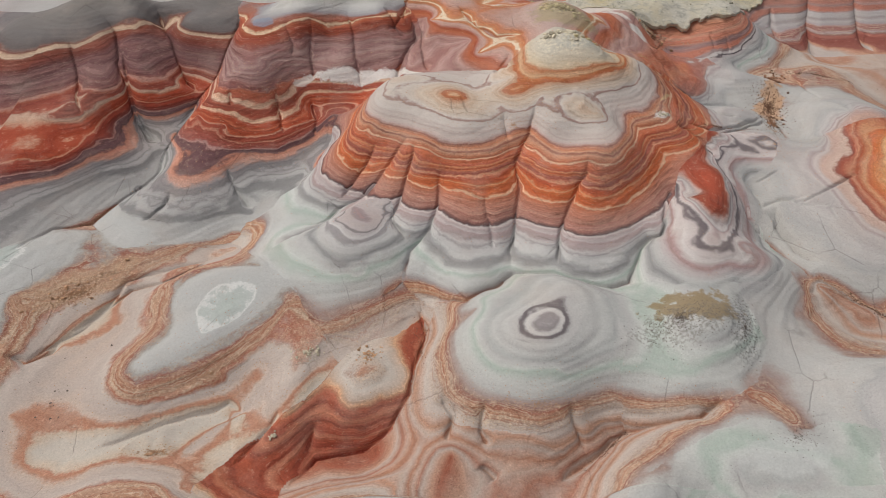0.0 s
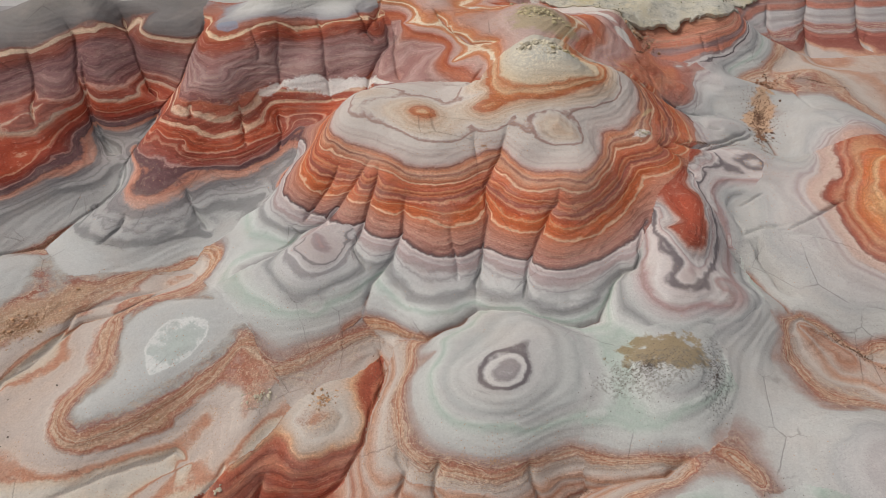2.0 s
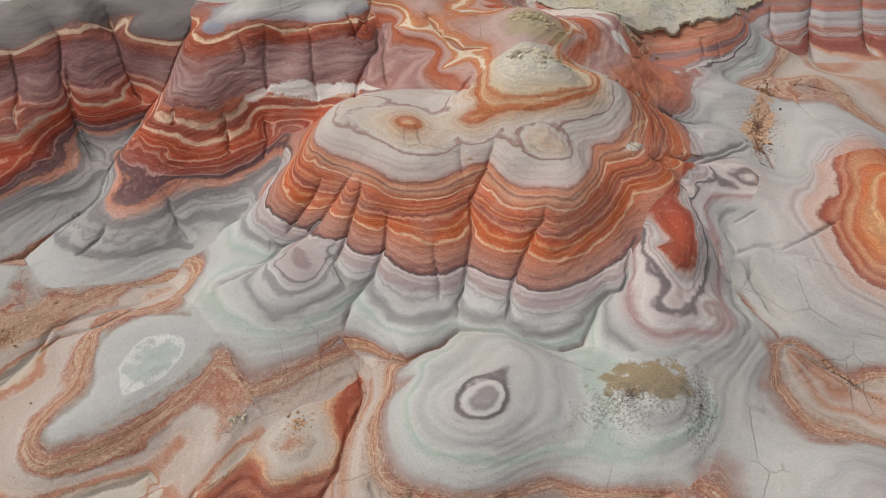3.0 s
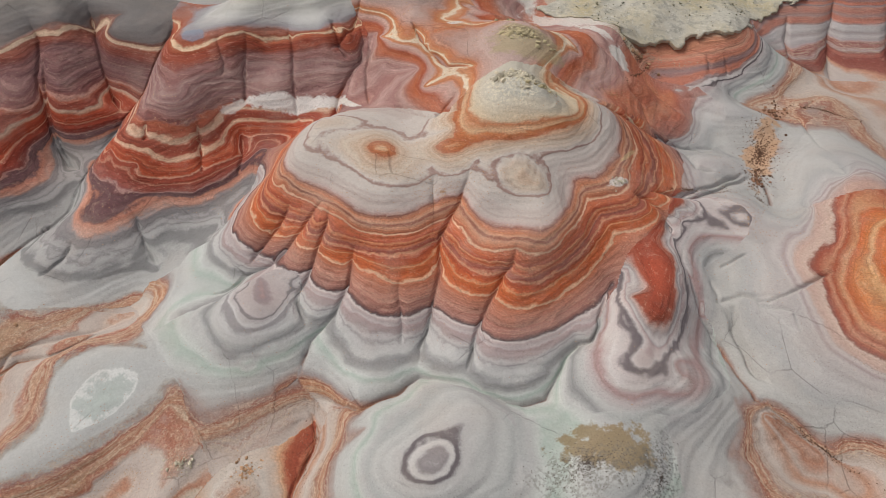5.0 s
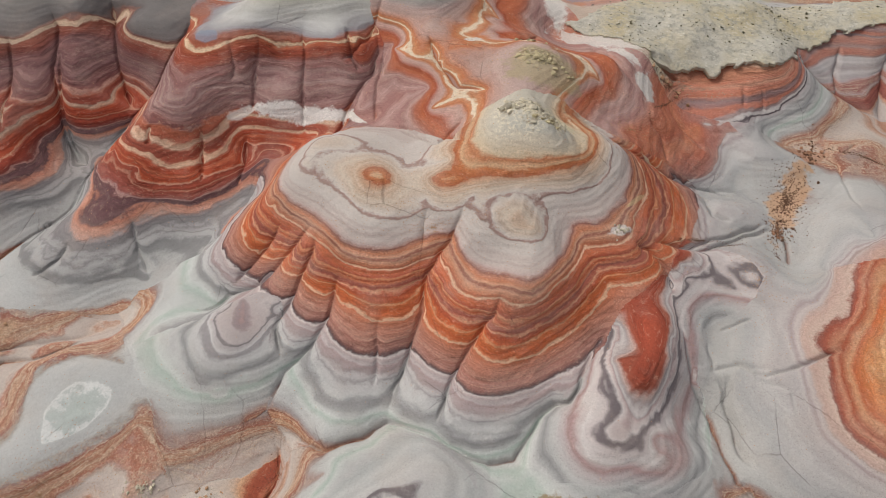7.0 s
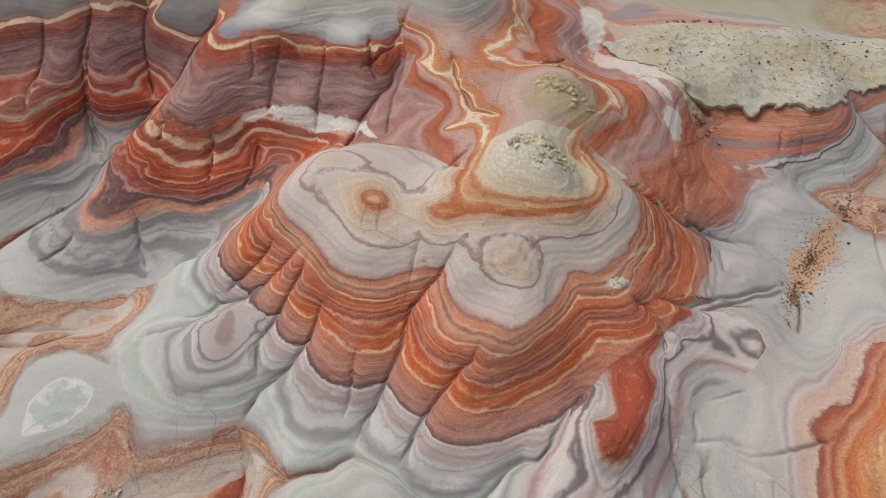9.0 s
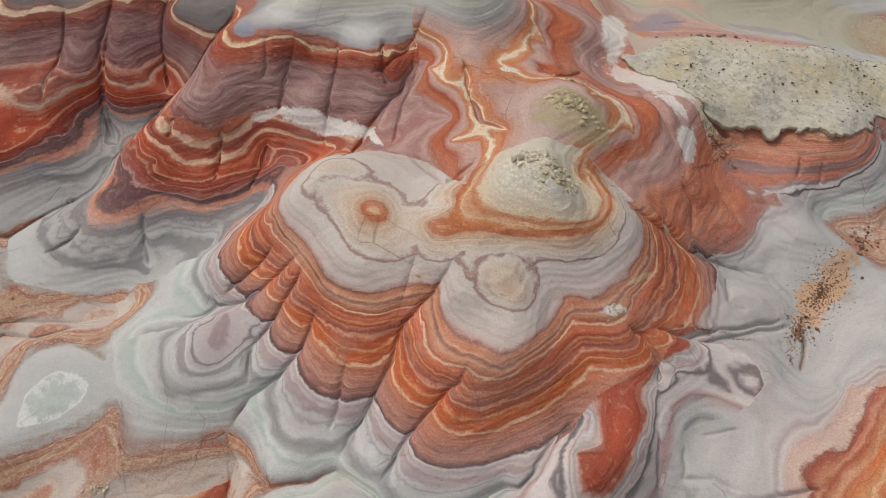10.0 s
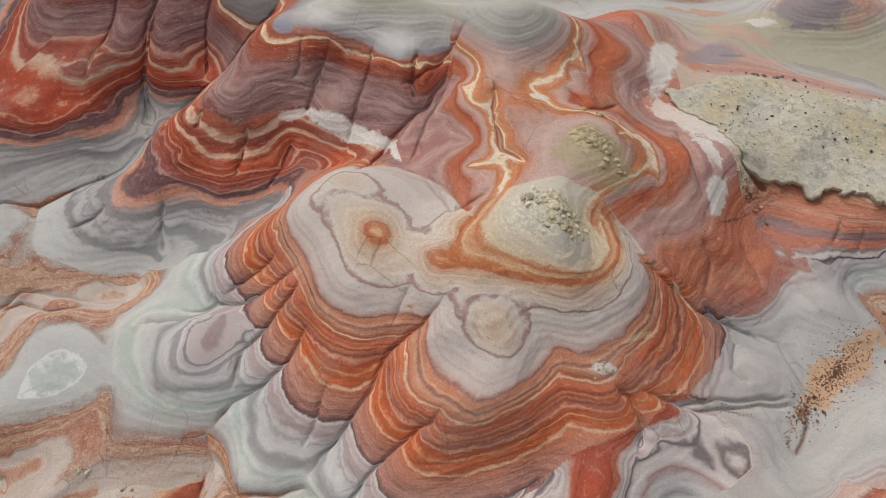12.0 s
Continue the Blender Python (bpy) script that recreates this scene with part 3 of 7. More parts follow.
swell('trim',
    (14.5, 39.4, 1.4, 1.4, 0, -0.66),
    (22.6, 39.5, 1.4, 1.4, 0, -0.59),
    (12.3, 25.6, 0.9, 0.9, 0, 0.37),
    (-7.2, 22.0, 1.4, 1.4, 0, 0.45),
    (15.5, 19.2, 1.4, 1.4, 0, 0.34),
    (12.1, 29.7, 1.4, 1.4, 0, 0.31),
    (-6.6, 14.8, 2.2, 2.2, 0, -0.42),
    (-17.8, 30.5, 0.9, 0.9, 0, 0.54),
    (-15.9, 29.0, 0.9, 0.9, 0, -0.52),
    (2.9, 24.1, 1.4, 1.4, 0, -0.22),
    (17.3, 32.8, 1.4, 1.4, 0, -0.04),
    (14.7, 35.5, 0.9, 0.9, 0, -0.47),
    (10.9, 42.5, 3.5, 3.5, 0, 0.41),
    (11.6, 21.3, 0.9, 0.9, 0, -0.50))
swell('trim',
    (-11.6, 25.2, 0.9, 0.9, 0, -0.26),
    (7.9, 26.2, 0.9, 0.9, 0, -0.28),
    (5.2, 30.8, 0.9, 0.9, 0, 0.32),
    (7.4, 32.0, 1.4, 1.4, 0, -0.13),
    (17.0, 37.8, 0.9, 0.9, 0, -0.36),
    (3.4, 12.7, 3.5, 3.5, 0, 0.25),
    (-9.6, 27.1, 0.9, 0.9, 0, 0.24),
    (17.0, 25.0, 1.4, 1.4, 0, 0.23),
    (2.3, 40.2, 1.4, 1.4, 0, -0.53),
    (-0.1, 34.1, 0.9, 0.9, 0, -0.54),
    (-6.6, 19.0, 1.4, 1.4, 0, 0.26),
    (10.2, 21.8, 0.9, 0.9, 0, 0.32),
    (-3.6, 24.3, 0.9, 0.9, 0, -0.37),
    (-1.5, 22.6, 1.4, 1.4, 0, 0.36))
swell('trim',
    (-11.6, 20.8, 0.9, 0.9, 0, -0.23),
    (20.1, 37.9, 0.9, 0.9, 0, -0.50),
    (13.5, 18.0, 0.9, 0.9, 0, -0.27),
    (6.3, 27.7, 0.9, 0.9, 0, 0.21),
    (7.4, 15.7, 0.9, 0.9, 0, -0.50),
    (-1.1, 32.1, 0.9, 0.9, 0, -0.33),
    (-16.4, 24.1, 2.2, 2.2, 0, 0.15),
    (16.0, 29.9, 0.9, 0.9, 0, 0.13),
    (4.9, 34.9, 0.9, 0.9, 0, -0.21),
    (9.1, 35.7, 0.9, 0.9, 0, -0.17),
    (16.2, 45.3, 1.4, 1.4, 0, 0.31),
    (-4.6, 35.5, 0.9, 0.9, 0, 0.13),
    (10.2, 25.7, 1.4, 1.4, 0, -0.15),
    (0.1, 23.9, 0.9, 0.9, 0, -0.24))
swell('trim',
    (-16.5, 27.7, 0.9, 0.9, 0, 0.47),
    (12.7, 36.9, 0.9, 0.9, 0, -0.16),
    (0.7, 20.1, 0.9, 0.9, 0, 0.16),
    (4.6, 41.4, 0.9, 0.9, 0, 0.37),
    (3.3, 38.1, 0.9, 0.9, 0, 0.25),
    (19.3, 27.7, 0.9, 0.9, 0, -0.16),
    (1.9, 38.1, 0.9, 0.9, 0, -0.22),
    (21.5, 40.7, 0.9, 0.9, 0, 0.24),
    (8.0, 24.1, 0.9, 0.9, 0, 0.08),
    (-12.4, 33.5, 0.9, 0.9, 0, -0.19),
    (8.7, 13.5, 1.4, 1.4, 0, 0.25),
    (-1.3, 28.5, 1.4, 1.4, 0, 0.10),
    (12.7, 41.8, 0.9, 0.9, 0, 0.32),
    (8.0, 47.9, 2.2, 2.2, 0, 0.26))
swell('trim',
    (9.5, 19.8, 0.9, 0.9, 0, 0.14),
    (18.3, 33.7, 0.9, 0.9, 0, -0.26),
    (9.1, 17.5, 1.4, 1.4, 0, -0.09),
    (5.7, 19.1, 0.9, 0.9, 0, -0.12),
    (-2.5, 36.7, 0.9, 0.9, 0, -0.43),
    (-2.8, 35.9, 0.9, 0.9, 0, 0.46),
    (-4.3, 15.0, 0.9, 0.9, 0, 0.25),
    (-8.1, 30.5, 0.9, 0.9, 0, -0.15),
    (-4.9, 32.5, 0.9, 0.9, 0, -0.12),
    (14.1, 19.9, 0.9, 0.9, 0, 0.20),
    (15.2, 25.8, 0.9, 0.9, 0, -0.13),
    (-8.5, 23.3, 0.9, 0.9, 0, -0.16),
    (-1.9, 17.4, 1.4, 1.4, 0, -0.09),
    (-13.5, 24.1, 0.9, 0.9, 0, 0.16))
swell('trim',
    (7.4, 32.0, 0.9, 0.9, 0, -0.41),
    (11.6, 32.4, 0.9, 0.9, 0, -0.16),
    (9.7, 32.1, 0.9, 0.9, 0, 0.14),
    (20.0, 36.6, 0.9, 0.9, 0, 0.33),
    (-9.2, 34.6, 0.9, 0.9, 0, -0.41),
    (-3.6, 21.9, 0.9, 0.9, 0, 0.29),
    (-2.8, 22.8, 0.9, 0.9, 0, -0.34),
    (-13.7, 32.5, 0.9, 0.9, 0, 0.12),
    (15.7, 36.0, 0.9, 0.9, 0, 0.19),
    (10.4, 23.2, 0.9, 0.9, 0, -0.30),
    (9.4, 23.9, 0.9, 0.9, 0, 0.25),
    (5.8, 22.4, 0.9, 0.9, 0, 0.10),
    (14.6, 22.5, 0.9, 0.9, 0, 0.09),
    (0.5, 35.3, 0.9, 0.9, 0, 0.24))
swell('trim',
    (10.9, 42.5, 0.9, 0.9, 0, -0.25),
    (17.0, 31.6, 0.9, 0.9, 0, -0.24),
    (6.5, 21.0, 0.9, 0.9, 0, 0.09),
    (-9.9, 28.9, 0.9, 0.9, 0, 0.35),
    (-9.0, 28.4, 0.9, 0.9, 0, -0.25),
    (-9.6, 35.3, 0.9, 0.9, 0, 0.33),
    (5.7, 15.0, 0.9, 0.9, 0, 0.19),
    (16.6, 39.8, 0.9, 0.9, 0, 0.10),
    (-4.5, 25.1, 0.9, 0.9, 0, 0.14),
    (12.2, 23.9, 0.9, 0.9, 0, 0.09),
    (6.5, 40.9, 0.9, 0.9, 0, -0.27),
    (6.8, 41.8, 0.9, 0.9, 0, 0.23))
swell('east_bank', (19.6, 45.4, 1.9, 2.0, 0, 1.1), (22.3, 45.6, 1.9, 2.0, 0, 1.3), (25.1, 45.6, 1.9, 2.0, 0, 1.3), (27.9, 45.6, 1.9, 2.0, 0, 1.3), (31.0, 45.6, 2.2, 2.0, 0, 1.3))
swell('extra', (3.8, 16.6, 0.7, 0.6, 0, 0.07), (12.6, 10.6, 1.6, 1.4, 0, 0.5), (19.2, 24.6, 1.5, 2.8, 0, 0.3), (11.4, 52.5, 2.1, 1.4, 35, 1.7), (16.5, 55.0, 3.0, 1.6, 20, 1.0), (-0.2, 34.6, 0.8, 0.7, 20, 0.35), (2.5, 35.6, 0.8, 0.7, 0, 0.3), (1.0, 36.8, 0.7, 0.6, 0, 0.3), (5.2, 38.4, 0.9, 0.7, 0, 0.3), (9.0, 36.8, 0.8, 0.9, 30, 0.28), (11.6, 34.8, 0.8, 0.6, 30, 0.25), (14.4, 30.9, 0.7, 0.6, 30, 0.24), (16.2, 35.0, 0.8, 0.6, 20, 0.2), (15.3, 28.4, 0.6, 0.5, 30, 0.16))
crease(1.2, 0.26, (-12.91, 33.09), (-12.80, 31.68), (-13.28, 30.08), (-13.52, 28.53), (-13.39, 27.14), (-14.32, 26.07), (-14.86, 25.16), (-15.34, 23.76), (-16.66, 23.05), (-17.71, 21.03))
crease(1.0, 0.20, (11.93, 24.99), (12.61, 22.69), (13.34, 21.63), (13.58, 20.38), (13.87, 19.43), (14.77, 18.80), (16.18, 17.93))
crease(1.3, 0.33, (-1.56, 19.35), (-0.83, 18.35), (-0.60, 17.50), (-0.96, 15.89), (-1.12, 14.66), (-1.73, 13.59), (-2.64, 13.09), (-4.07, 12.74), (-4.77, 11.70), (-4.88, 11.09))
crease(1.1, 0.50, (3.34, 11.27), (4.68, 12.28), (5.31, 12.92), (5.85, 13.11), (7.03, 13.13), (8.05, 13.19), (8.68, 13.57), (9.46, 13.77))
crease(0.8, 0.15, (-15.62, 16.50), (-14.83, 16.22), (-14.22, 17.27), (-13.57, 18.19), (-13.03, 19.07), (-12.36, 19.91), (-10.78, 20.16), (-8.95, 21.53))
crease(1.3, 0.38, (-11.25, 37.56), (-10.91, 36.03), (-11.30, 34.35), (-11.74, 33.29), (-12.30, 32.60), (-12.90, 31.80), (-13.40, 30.60))
crease(0.8, 0.11, (3.80, 29.58), (2.97, 30.28), (1.88, 30.94), (0.59, 31.42), (-0.97, 31.33))
crease(0.8, 0.26, (-16.81, 34.58), (-16.24, 32.96), (-15.65, 31.60), (-15.22, 30.98), (-13.68, 29.41))
crease(0.2, 0.10, (13.7, 23.3), (14.1, 23.5), (14.9, 23.0), (15.6, 23.2), (16.8, 23.9), (17.5, 24.2))
crease(0.3, 0.14, (13.7, 23.3), (13.8, 22.1), (14.1, 20.8), (14.4, 19.8))
crease(0.2, 0.10, (11.9, 28.1), (12.6, 28.1), (13.5, 29.0), (14.7, 29.8), (16.0, 30.7))
crease(0.2, 0.10, (16.4, 30.9), (16.7, 30.1), (16.6, 28.5))
crease(0.15, 0.06, (13.6, 24.8), (14.8, 25.5))
crease(0.15, 0.06, (14.5, 23.8), (14.6, 22.9), (15.5, 22.4), (15.7, 21.4))
crease(0.22, 0.06, (16.3, 38.9), (16.7, 37.8))
crease(0.22, 0.06, (15.5, 38.8), (15.6, 37.7))
crease(0.22, 0.06, (17.8, 36.6), (19.7, 35.5), (19.7, 31.3))
crease(0.22, 0.06, (19.9, 36.0), (20.8, 37.1))
crease(1.3, 0.40, (-18.4, 36.9), (-17.5, 35.8), (-17.0, 34.3), (-16.9, 33.6), (-16.2, 32.5), (-15.5, 30.9), (-13.9, 29.6))
crease(1.3, 0.38, (-16.3, 38.8), (-15.2, 36.8), (-14.3, 35.0), (-13.9, 34.2), (-13.2, 33.3), (-12.6, 32.4))
crease(0.9, 0.22, (-19.6, 35.0), (-18.8, 33.0), (-18.2, 31.2), (-17.4, 29.6))
crease(0.50, 0.14, (-8.2, 30.7), (-7.9, 29.8), (-7.5, 28.5))
crease(0.50, 0.14, (-6.7, 31.7), (-6.2, 30.1), (-6.2, 28.9))
crease(0.45, 0.12, (-10.2, 30.2), (-10.0, 29.2))
crease(0.60, 0.18, (0.7, 36.8), (1.4, 35.1), (2.7, 33.5), (4.3, 33.0))
crease(0.60, 0.16, (3.3, 38.0), (4.8, 36.9), (5.8, 38.7))
crease(0.50, 0.14, (8.0, 39.3), (9.5, 36.9), (10.5, 35.9))
crease(0.50, 0.14, (10.8, 34.4), (11.6, 33.8), (11.8, 32.5))
crease(0.50, 0.14, (12.3, 35.8), (13.1, 35.1), (13.7, 34.4))
crease(0.50, 0.15, (-12.0, 25.1), (-12.1, 24.2), (-12.9, 23.3))
crease(0.50, 0.14, (-9.9, 26.5), (-9.2, 25.3), (-8.3, 24.4))
crease(0.50, 0.14, (-0.1, 14.2), (0.3, 13.4), (0.1, 12.4))
crease(0.45, 0.14, (1.4, 13.7), (1.2, 12.8), (1.5, 12.3))
crease(0.45, 0.14, (4.1, 13.7), (4.2, 13.1), (4.5, 12.4))
crease(0.45, 0.14, (1.1, 11.8), (1.6, 11.3))
crease(0.40, 0.10, (-5.3, 14.1), (-5.7, 13.4), (-6.7, 12.0))
crease(0.40, 0.12, (-4.2, 13.8), (-4.4, 12.9))
crease(0.5, 0.45, (10.9, 39.0), (11.4, 38.75), (12.0, 38.75), (12.5, 38.7))
crease(0.9, 0.30, (4.2, 27.3), (3.7, 26.0), (3.3, 25.0), (3.0, 24.5), (3.0, 24.0), (3.1, 23.2), (3.0, 22.4), (2.9, 22.0), (2.7, 20.9), (2.7, 19.6))
crease(0.8, 0.22, (5.8, 23.5), (5.7, 22.9), (5.4, 22.6), (5.1, 22.1), (4.8, 21.6), (4.6, 21.1), (4.5, 20.3), (4.3, 19.3))
crease(0.7, 0.22, (-1.3, 25.8), (-1.8, 25.5), (-2.3, 24.9), (-2.9, 24.4), (-3.2, 24.1), (-3.8, 23.8), (-4.5, 23.6), (-4.8, 23.2), (-5.7, 22.6))
crease(0.6, 0.20, (-2.8, 25.9), (-3.5, 25.1), (-4.1, 24.4), (-4.3, 23.9))
crease(0.7, 0.22, (-1.2, 25.6), (-1.3, 24.8), (-1.4, 24.3), (-1.7, 23.6), (-1.9, 23.2), (-2.1, 22.5), (-2.0, 22.0), (-1.6, 21.3), (-1.4, 20.8))
crease(0.7, 0.22, (-0.0, 24.3), (-0.2, 23.6), (-0.2, 22.7), (-0.4, 22.2), (-0.6, 21.6), (-1.0, 21.0), (-1.3, 20.7), (-1.4, 20.0), (-1.4, 19.3))
crease(0.4, 0.08, (1.6, 22.7), (1.7, 22.0), (1.9, 21.3), (2.0, 20.5))
crease(0.4, 0.07, (2.6, 26.7), (2.7, 26.0), (2.8, 25.2))
crease(0.9, 0.36, (-1.4, 19.3), (-0.9, 18.9), (0.1, 18.5), (0.8, 18.2), (1.3, 18.5), (2.0, 18.9), (2.3, 19.3), (2.7, 19.6), (3.4, 19.4), (4.2, 19.2), (4.8, 18.9), (5.5, 18.7), (6.2, 18.7), (6.9, 19.0), (7.2, 19.6), (7.7, 20.4), (8.1, 20.8), (8.5, 20.9), (8.7, 21.5), (8.8, 22.1), (9.1, 22.9), (9.6, 23.7), (9.7, 24.2))
crease(0.7, 0.20, (11.8, 25.6), (11.7, 26.5), (10.9, 27.1), (10.2, 27.1))
crease(0.8, 0.24, (7.2, 32.7), (8.2, 32.4), (9.3, 31.7), (10.3, 31.6), (11.8, 31.8), (12.9, 32.3), (14.0, 32.7), (15.6, 32.3))
crease(0.5, 0.16, (10.8, 27.3), (11.6, 27.7), (13.1, 28.2), (14.9, 29.7), (16.3, 30.5))
crease(0.5, 0.14, (12.9, 32.3), (13.6, 31.8), (13.7, 30.6), (14.5, 30.2))
crease(0.6, 0.16, (-7.0, 35.6), (-6.9, 35.4), (-6.9, 34.4), (-6.7, 33.2), (-6.6, 32.4))
crease(0.5, 0.14, (-5.2, 36.4), (-4.8, 35.5), (-4.6, 34.6), (-4.5, 33.8), (-4.2, 32.5), (-3.9, 31.7))
crease(0.7, 0.20, (-3.1, 36.8), (-2.5, 35.2), (-1.9, 34.5))
crease(0.9, 0.30, (-2.0, 37.7), (-1.5, 36.3), (-1.5, 34.6), (-1.9, 33.9), (-2.3, 33.0), (-2.4, 31.8), (-1.9, 29.6))
crease(0.5, 0.12, (-8.3, 35.1), (-7.7, 34.1), (-7.7, 33.4))
crease(0.3, 0.10, (13.3, 23.3), (13.6, 22.7), (13.8, 21.8), (14.0, 21.0), (14.2, 19.9))
crease(0.3, 0.08, (13.1, 24.4), (13.3, 23.3), (14.0, 23.5), (14.6, 23.4), (15.4, 23.1))
crease(0.25, 0.08, (14.0, 32.8), (15.0, 32.9), (15.6, 32.3), (16.4, 31.4))
crease(0.3, 0.10, (0.1, 31.6), (2.4, 30.1), (3.0, 31.1), (3.3, 31.9))
crease(0.5, 0.16, (-3.0, 34.6), (-2.3, 35.6), (-2.1, 37.5), (-1.8, 38.8))
crease(0.5, 0.14, (-0.6, 31.6), (-1.0, 33.2), (-1.1, 35.2), (-1.2, 36.9))
crease(0.3, 0.10, (-14.3, 17.3), (-13.8, 18.1), (-13.1, 19.2), (-12.7, 20.3), (-11.5, 20.8), (-9.8, 21.3), (-9.1, 21.9))
crease(0.35, 0.14, (-15.6, 16.2), (-15.1, 16.3), (-14.8, 16.2), (-14.2, 16.7), (-14.2, 17.4))
crease(0.3, 0.08, (-6.4, 13.9), (-7.3, 14.6), (-7.7, 14.3), (-8.5, 14.0), (-9.8, 13.3), (-11.1, 12.6))
crease(0.9, 0.35, (18.2, 42.2), (19.2, 41.6), (20.3, 41.1), (21.3, 40.6), (22.6, 39.9))
crease(0.9, 0.35, (23.5, 45.0), (23.2, 43.2), (23.0, 42.0), (22.8, 40.4), (22.6, 39.6))
crease(0.7, 0.25, (26.4, 45.0), (26.2, 43.0), (26.1, 41.0), (26.3, 39.8))
crease(0.3, 0.15, (20.8, 40.6), (20.6, 42.2), (20.9, 43.8))


def sway(x, y, size, seed, octaves=3):
    """Soft value noise in plan, about -1 to 1."""
    rng = np.random.default_rng(seed)
    out, amp = np.zeros(x.shape), 0.6
    for _ in range(octaves):
        lat = rng.uniform(-1, 1, (64, 64))
        u, v = x / size + 17.3, y / size + 5.1
        i, j = np.floor(u).astype(int), np.floor(v).astype(int)
        f, g = u - i, v - j
        f, g = f * f * (3 - 2 * f), g * g * (3 - 2 * g)
        i0, j0, i1, j1 = i % 64, j % 64, (i + 1) % 64, (j + 1) % 64
        out += amp * (lat[j0, i0] * (1 - f) * (1 - g) + lat[j0, i1] * f * (1 - g) + lat[j1, i0] * (1 - f) * g + lat[j1, i1] * f * g)
        size, amp = size / 2.1, amp * 0.5
    return out


def height(x, y):
    z = np.full(x.shape, 1.8)
    for cx, cy, rx, ry, turn, h in SWELLS:
        c, s = math.cos(radians(turn)), math.sin(radians(turn))
        reach = 4.2 * max(rx, ry)
        m = (np.abs(x - cx) < reach) & (np.abs(y - cy) < reach)
        dx, dy = x[m] - cx, y[m] - cy
        z[m] += h * np.exp(-0.5 * (((c * dx + s * dy) / rx) ** 2 + ((c * dy - s * dx) / ry) ** 2))
    wx, wy = x + 0.10 * sway(x, y, 0.9, 5), y + 0.10 * sway(x, y, 0.9, 6)
    for width, depth, line in CREASES:
        pts = np.array(line)
        lo, hi = pts.min(0) - width - 0.3, pts.max(0) + width + 0.3
        m = (x > lo[0]) & (x < hi[0]) & (y > lo[1]) & (y < hi[1])
        px, py = wx[m], wy[m]
        seg = np.diff(pts, axis=0)
        length = np.hypot(seg[:, 0], seg[:, 1])
        best, along, start = np.full(px.shape, 1e9), np.zeros(px.shape), 0.0
        for (ax, ay), (vx, vy), l in zip(pts[:-1], seg, length):
            u = np.clip(((px - ax) * vx + (py - ay) * vy) / l ** 2, 0, 1)
            d = np.hypot(px - ax - u * vx, py - ay - u * vy)
            along = np.where(d < best, (start + u * l) / length.sum(), along)
            best, start = np.minimum(best, d), start + l
        end = np.clip(np.minimum(along, 1 - along) * 5, 0, 1)
        end = end * end * (3 - 2 * end)
        z[m] -= end * (depth * np.clip(1 - best / width, 0, 1) ** 2 + min(0.13, depth * 0.6) * np.clip(1 - best / 0.10, 0, 1))
    # beyond the valley: low rolling badlands
    away = np.clip((np.hypot((x - 2) / 26, (y - 28) / 24) - 1) * 1.5, 0, 1)
    z += away * (1.0 * sway(x, y, 19.0, 11) + 0.5 + np.clip(np.hypot(x, y - 28) - 300, 0, 2500) * 0.004 * (1 + sway(x, y, 400, 12)))
    # ledges of harder beds, and small unevenness
    bed = z - 0.025 * x
    slope_in = 0.011 * np.sin(bed * 2 * math.pi / 0.31 + 1.5 * sway(x, y, 4.0, 3)) + 0.006 * np.sin(bed * 2 * math.pi / 0.12 + 2.0 * sway(x, y, 3.0, 4))
    return z + slope_in + 0.035 * sway(x, y, 0.8, 7) + 0.015 * sway(x, y, 0.25, 8, 2)


def spaced(a, b, step, lo, hi, grow=1.22):
    mid = np.arange(a, b + step / 2, step)
    left, right, d = [], [], step
    p, q = mid[0], mid[-1]
    while p > lo or q < hi:
        d *= grow
        p, q = p - d, q + d
        left.append(p), right.append(q)
    return np.concatenate([left[::-1], mid, right])


XS, YS = spaced(-21.0, 27.0, STEP, -3000, 3000), spaced(10.5, 53.0, STEP, -3000, 3000)
GX, GY = np.meshgrid(XS, YS)
GZ = height(GX, GY)


def ground_grid(x, y):
    """Heights of many places at once."""
    i, j = np.clip(np.searchsorted(XS, x) - 1, 0, len(XS) - 2), np.clip(np.searchsorted(YS, y) - 1, 0, len(YS) - 2)
    f, g = (x - XS[i]) / (XS[i + 1] - XS[i]), (y - YS[j]) / (YS[j + 1] - YS[j])
    return (GZ[j, i] * (1 - f) + GZ[j, i + 1] * f) * (1 - g) + (GZ[j + 1, i] * (1 - f) + GZ[j + 1, i + 1] * f) * g


def ground_at(x, y):
    return float(ground_grid(x, y))


def inside(px, py, poly):
    hit = np.zeros(px.shape, bool)
    for (ax, ay), (bx, by) in zip(poly, poly[1:] + poly[:1]):
        if ay != by:
            hit ^= ((ay > py) != (by > py)) & (px < (bx - ax) * (py - ay) / (by - ay) + ax)
    return hit


# where the beds sag or rise out of their common dip
BED = GZ - 0.025 * GX + 0.1


def sag(*rows):
    """Bends the beds, not the ground: x, y, reach, rise."""
    for cx, cy, r, rise in rows:
        m = (np.abs(GX - cx) < 4.5 * r) & (np.abs(GY - cy) < 4.5 * r)
        BED[m] += rise * np.exp(-0.5 * ((GX[m] - cx) ** 2 + (GY[m] - cy) ** 2) / r ** 2)


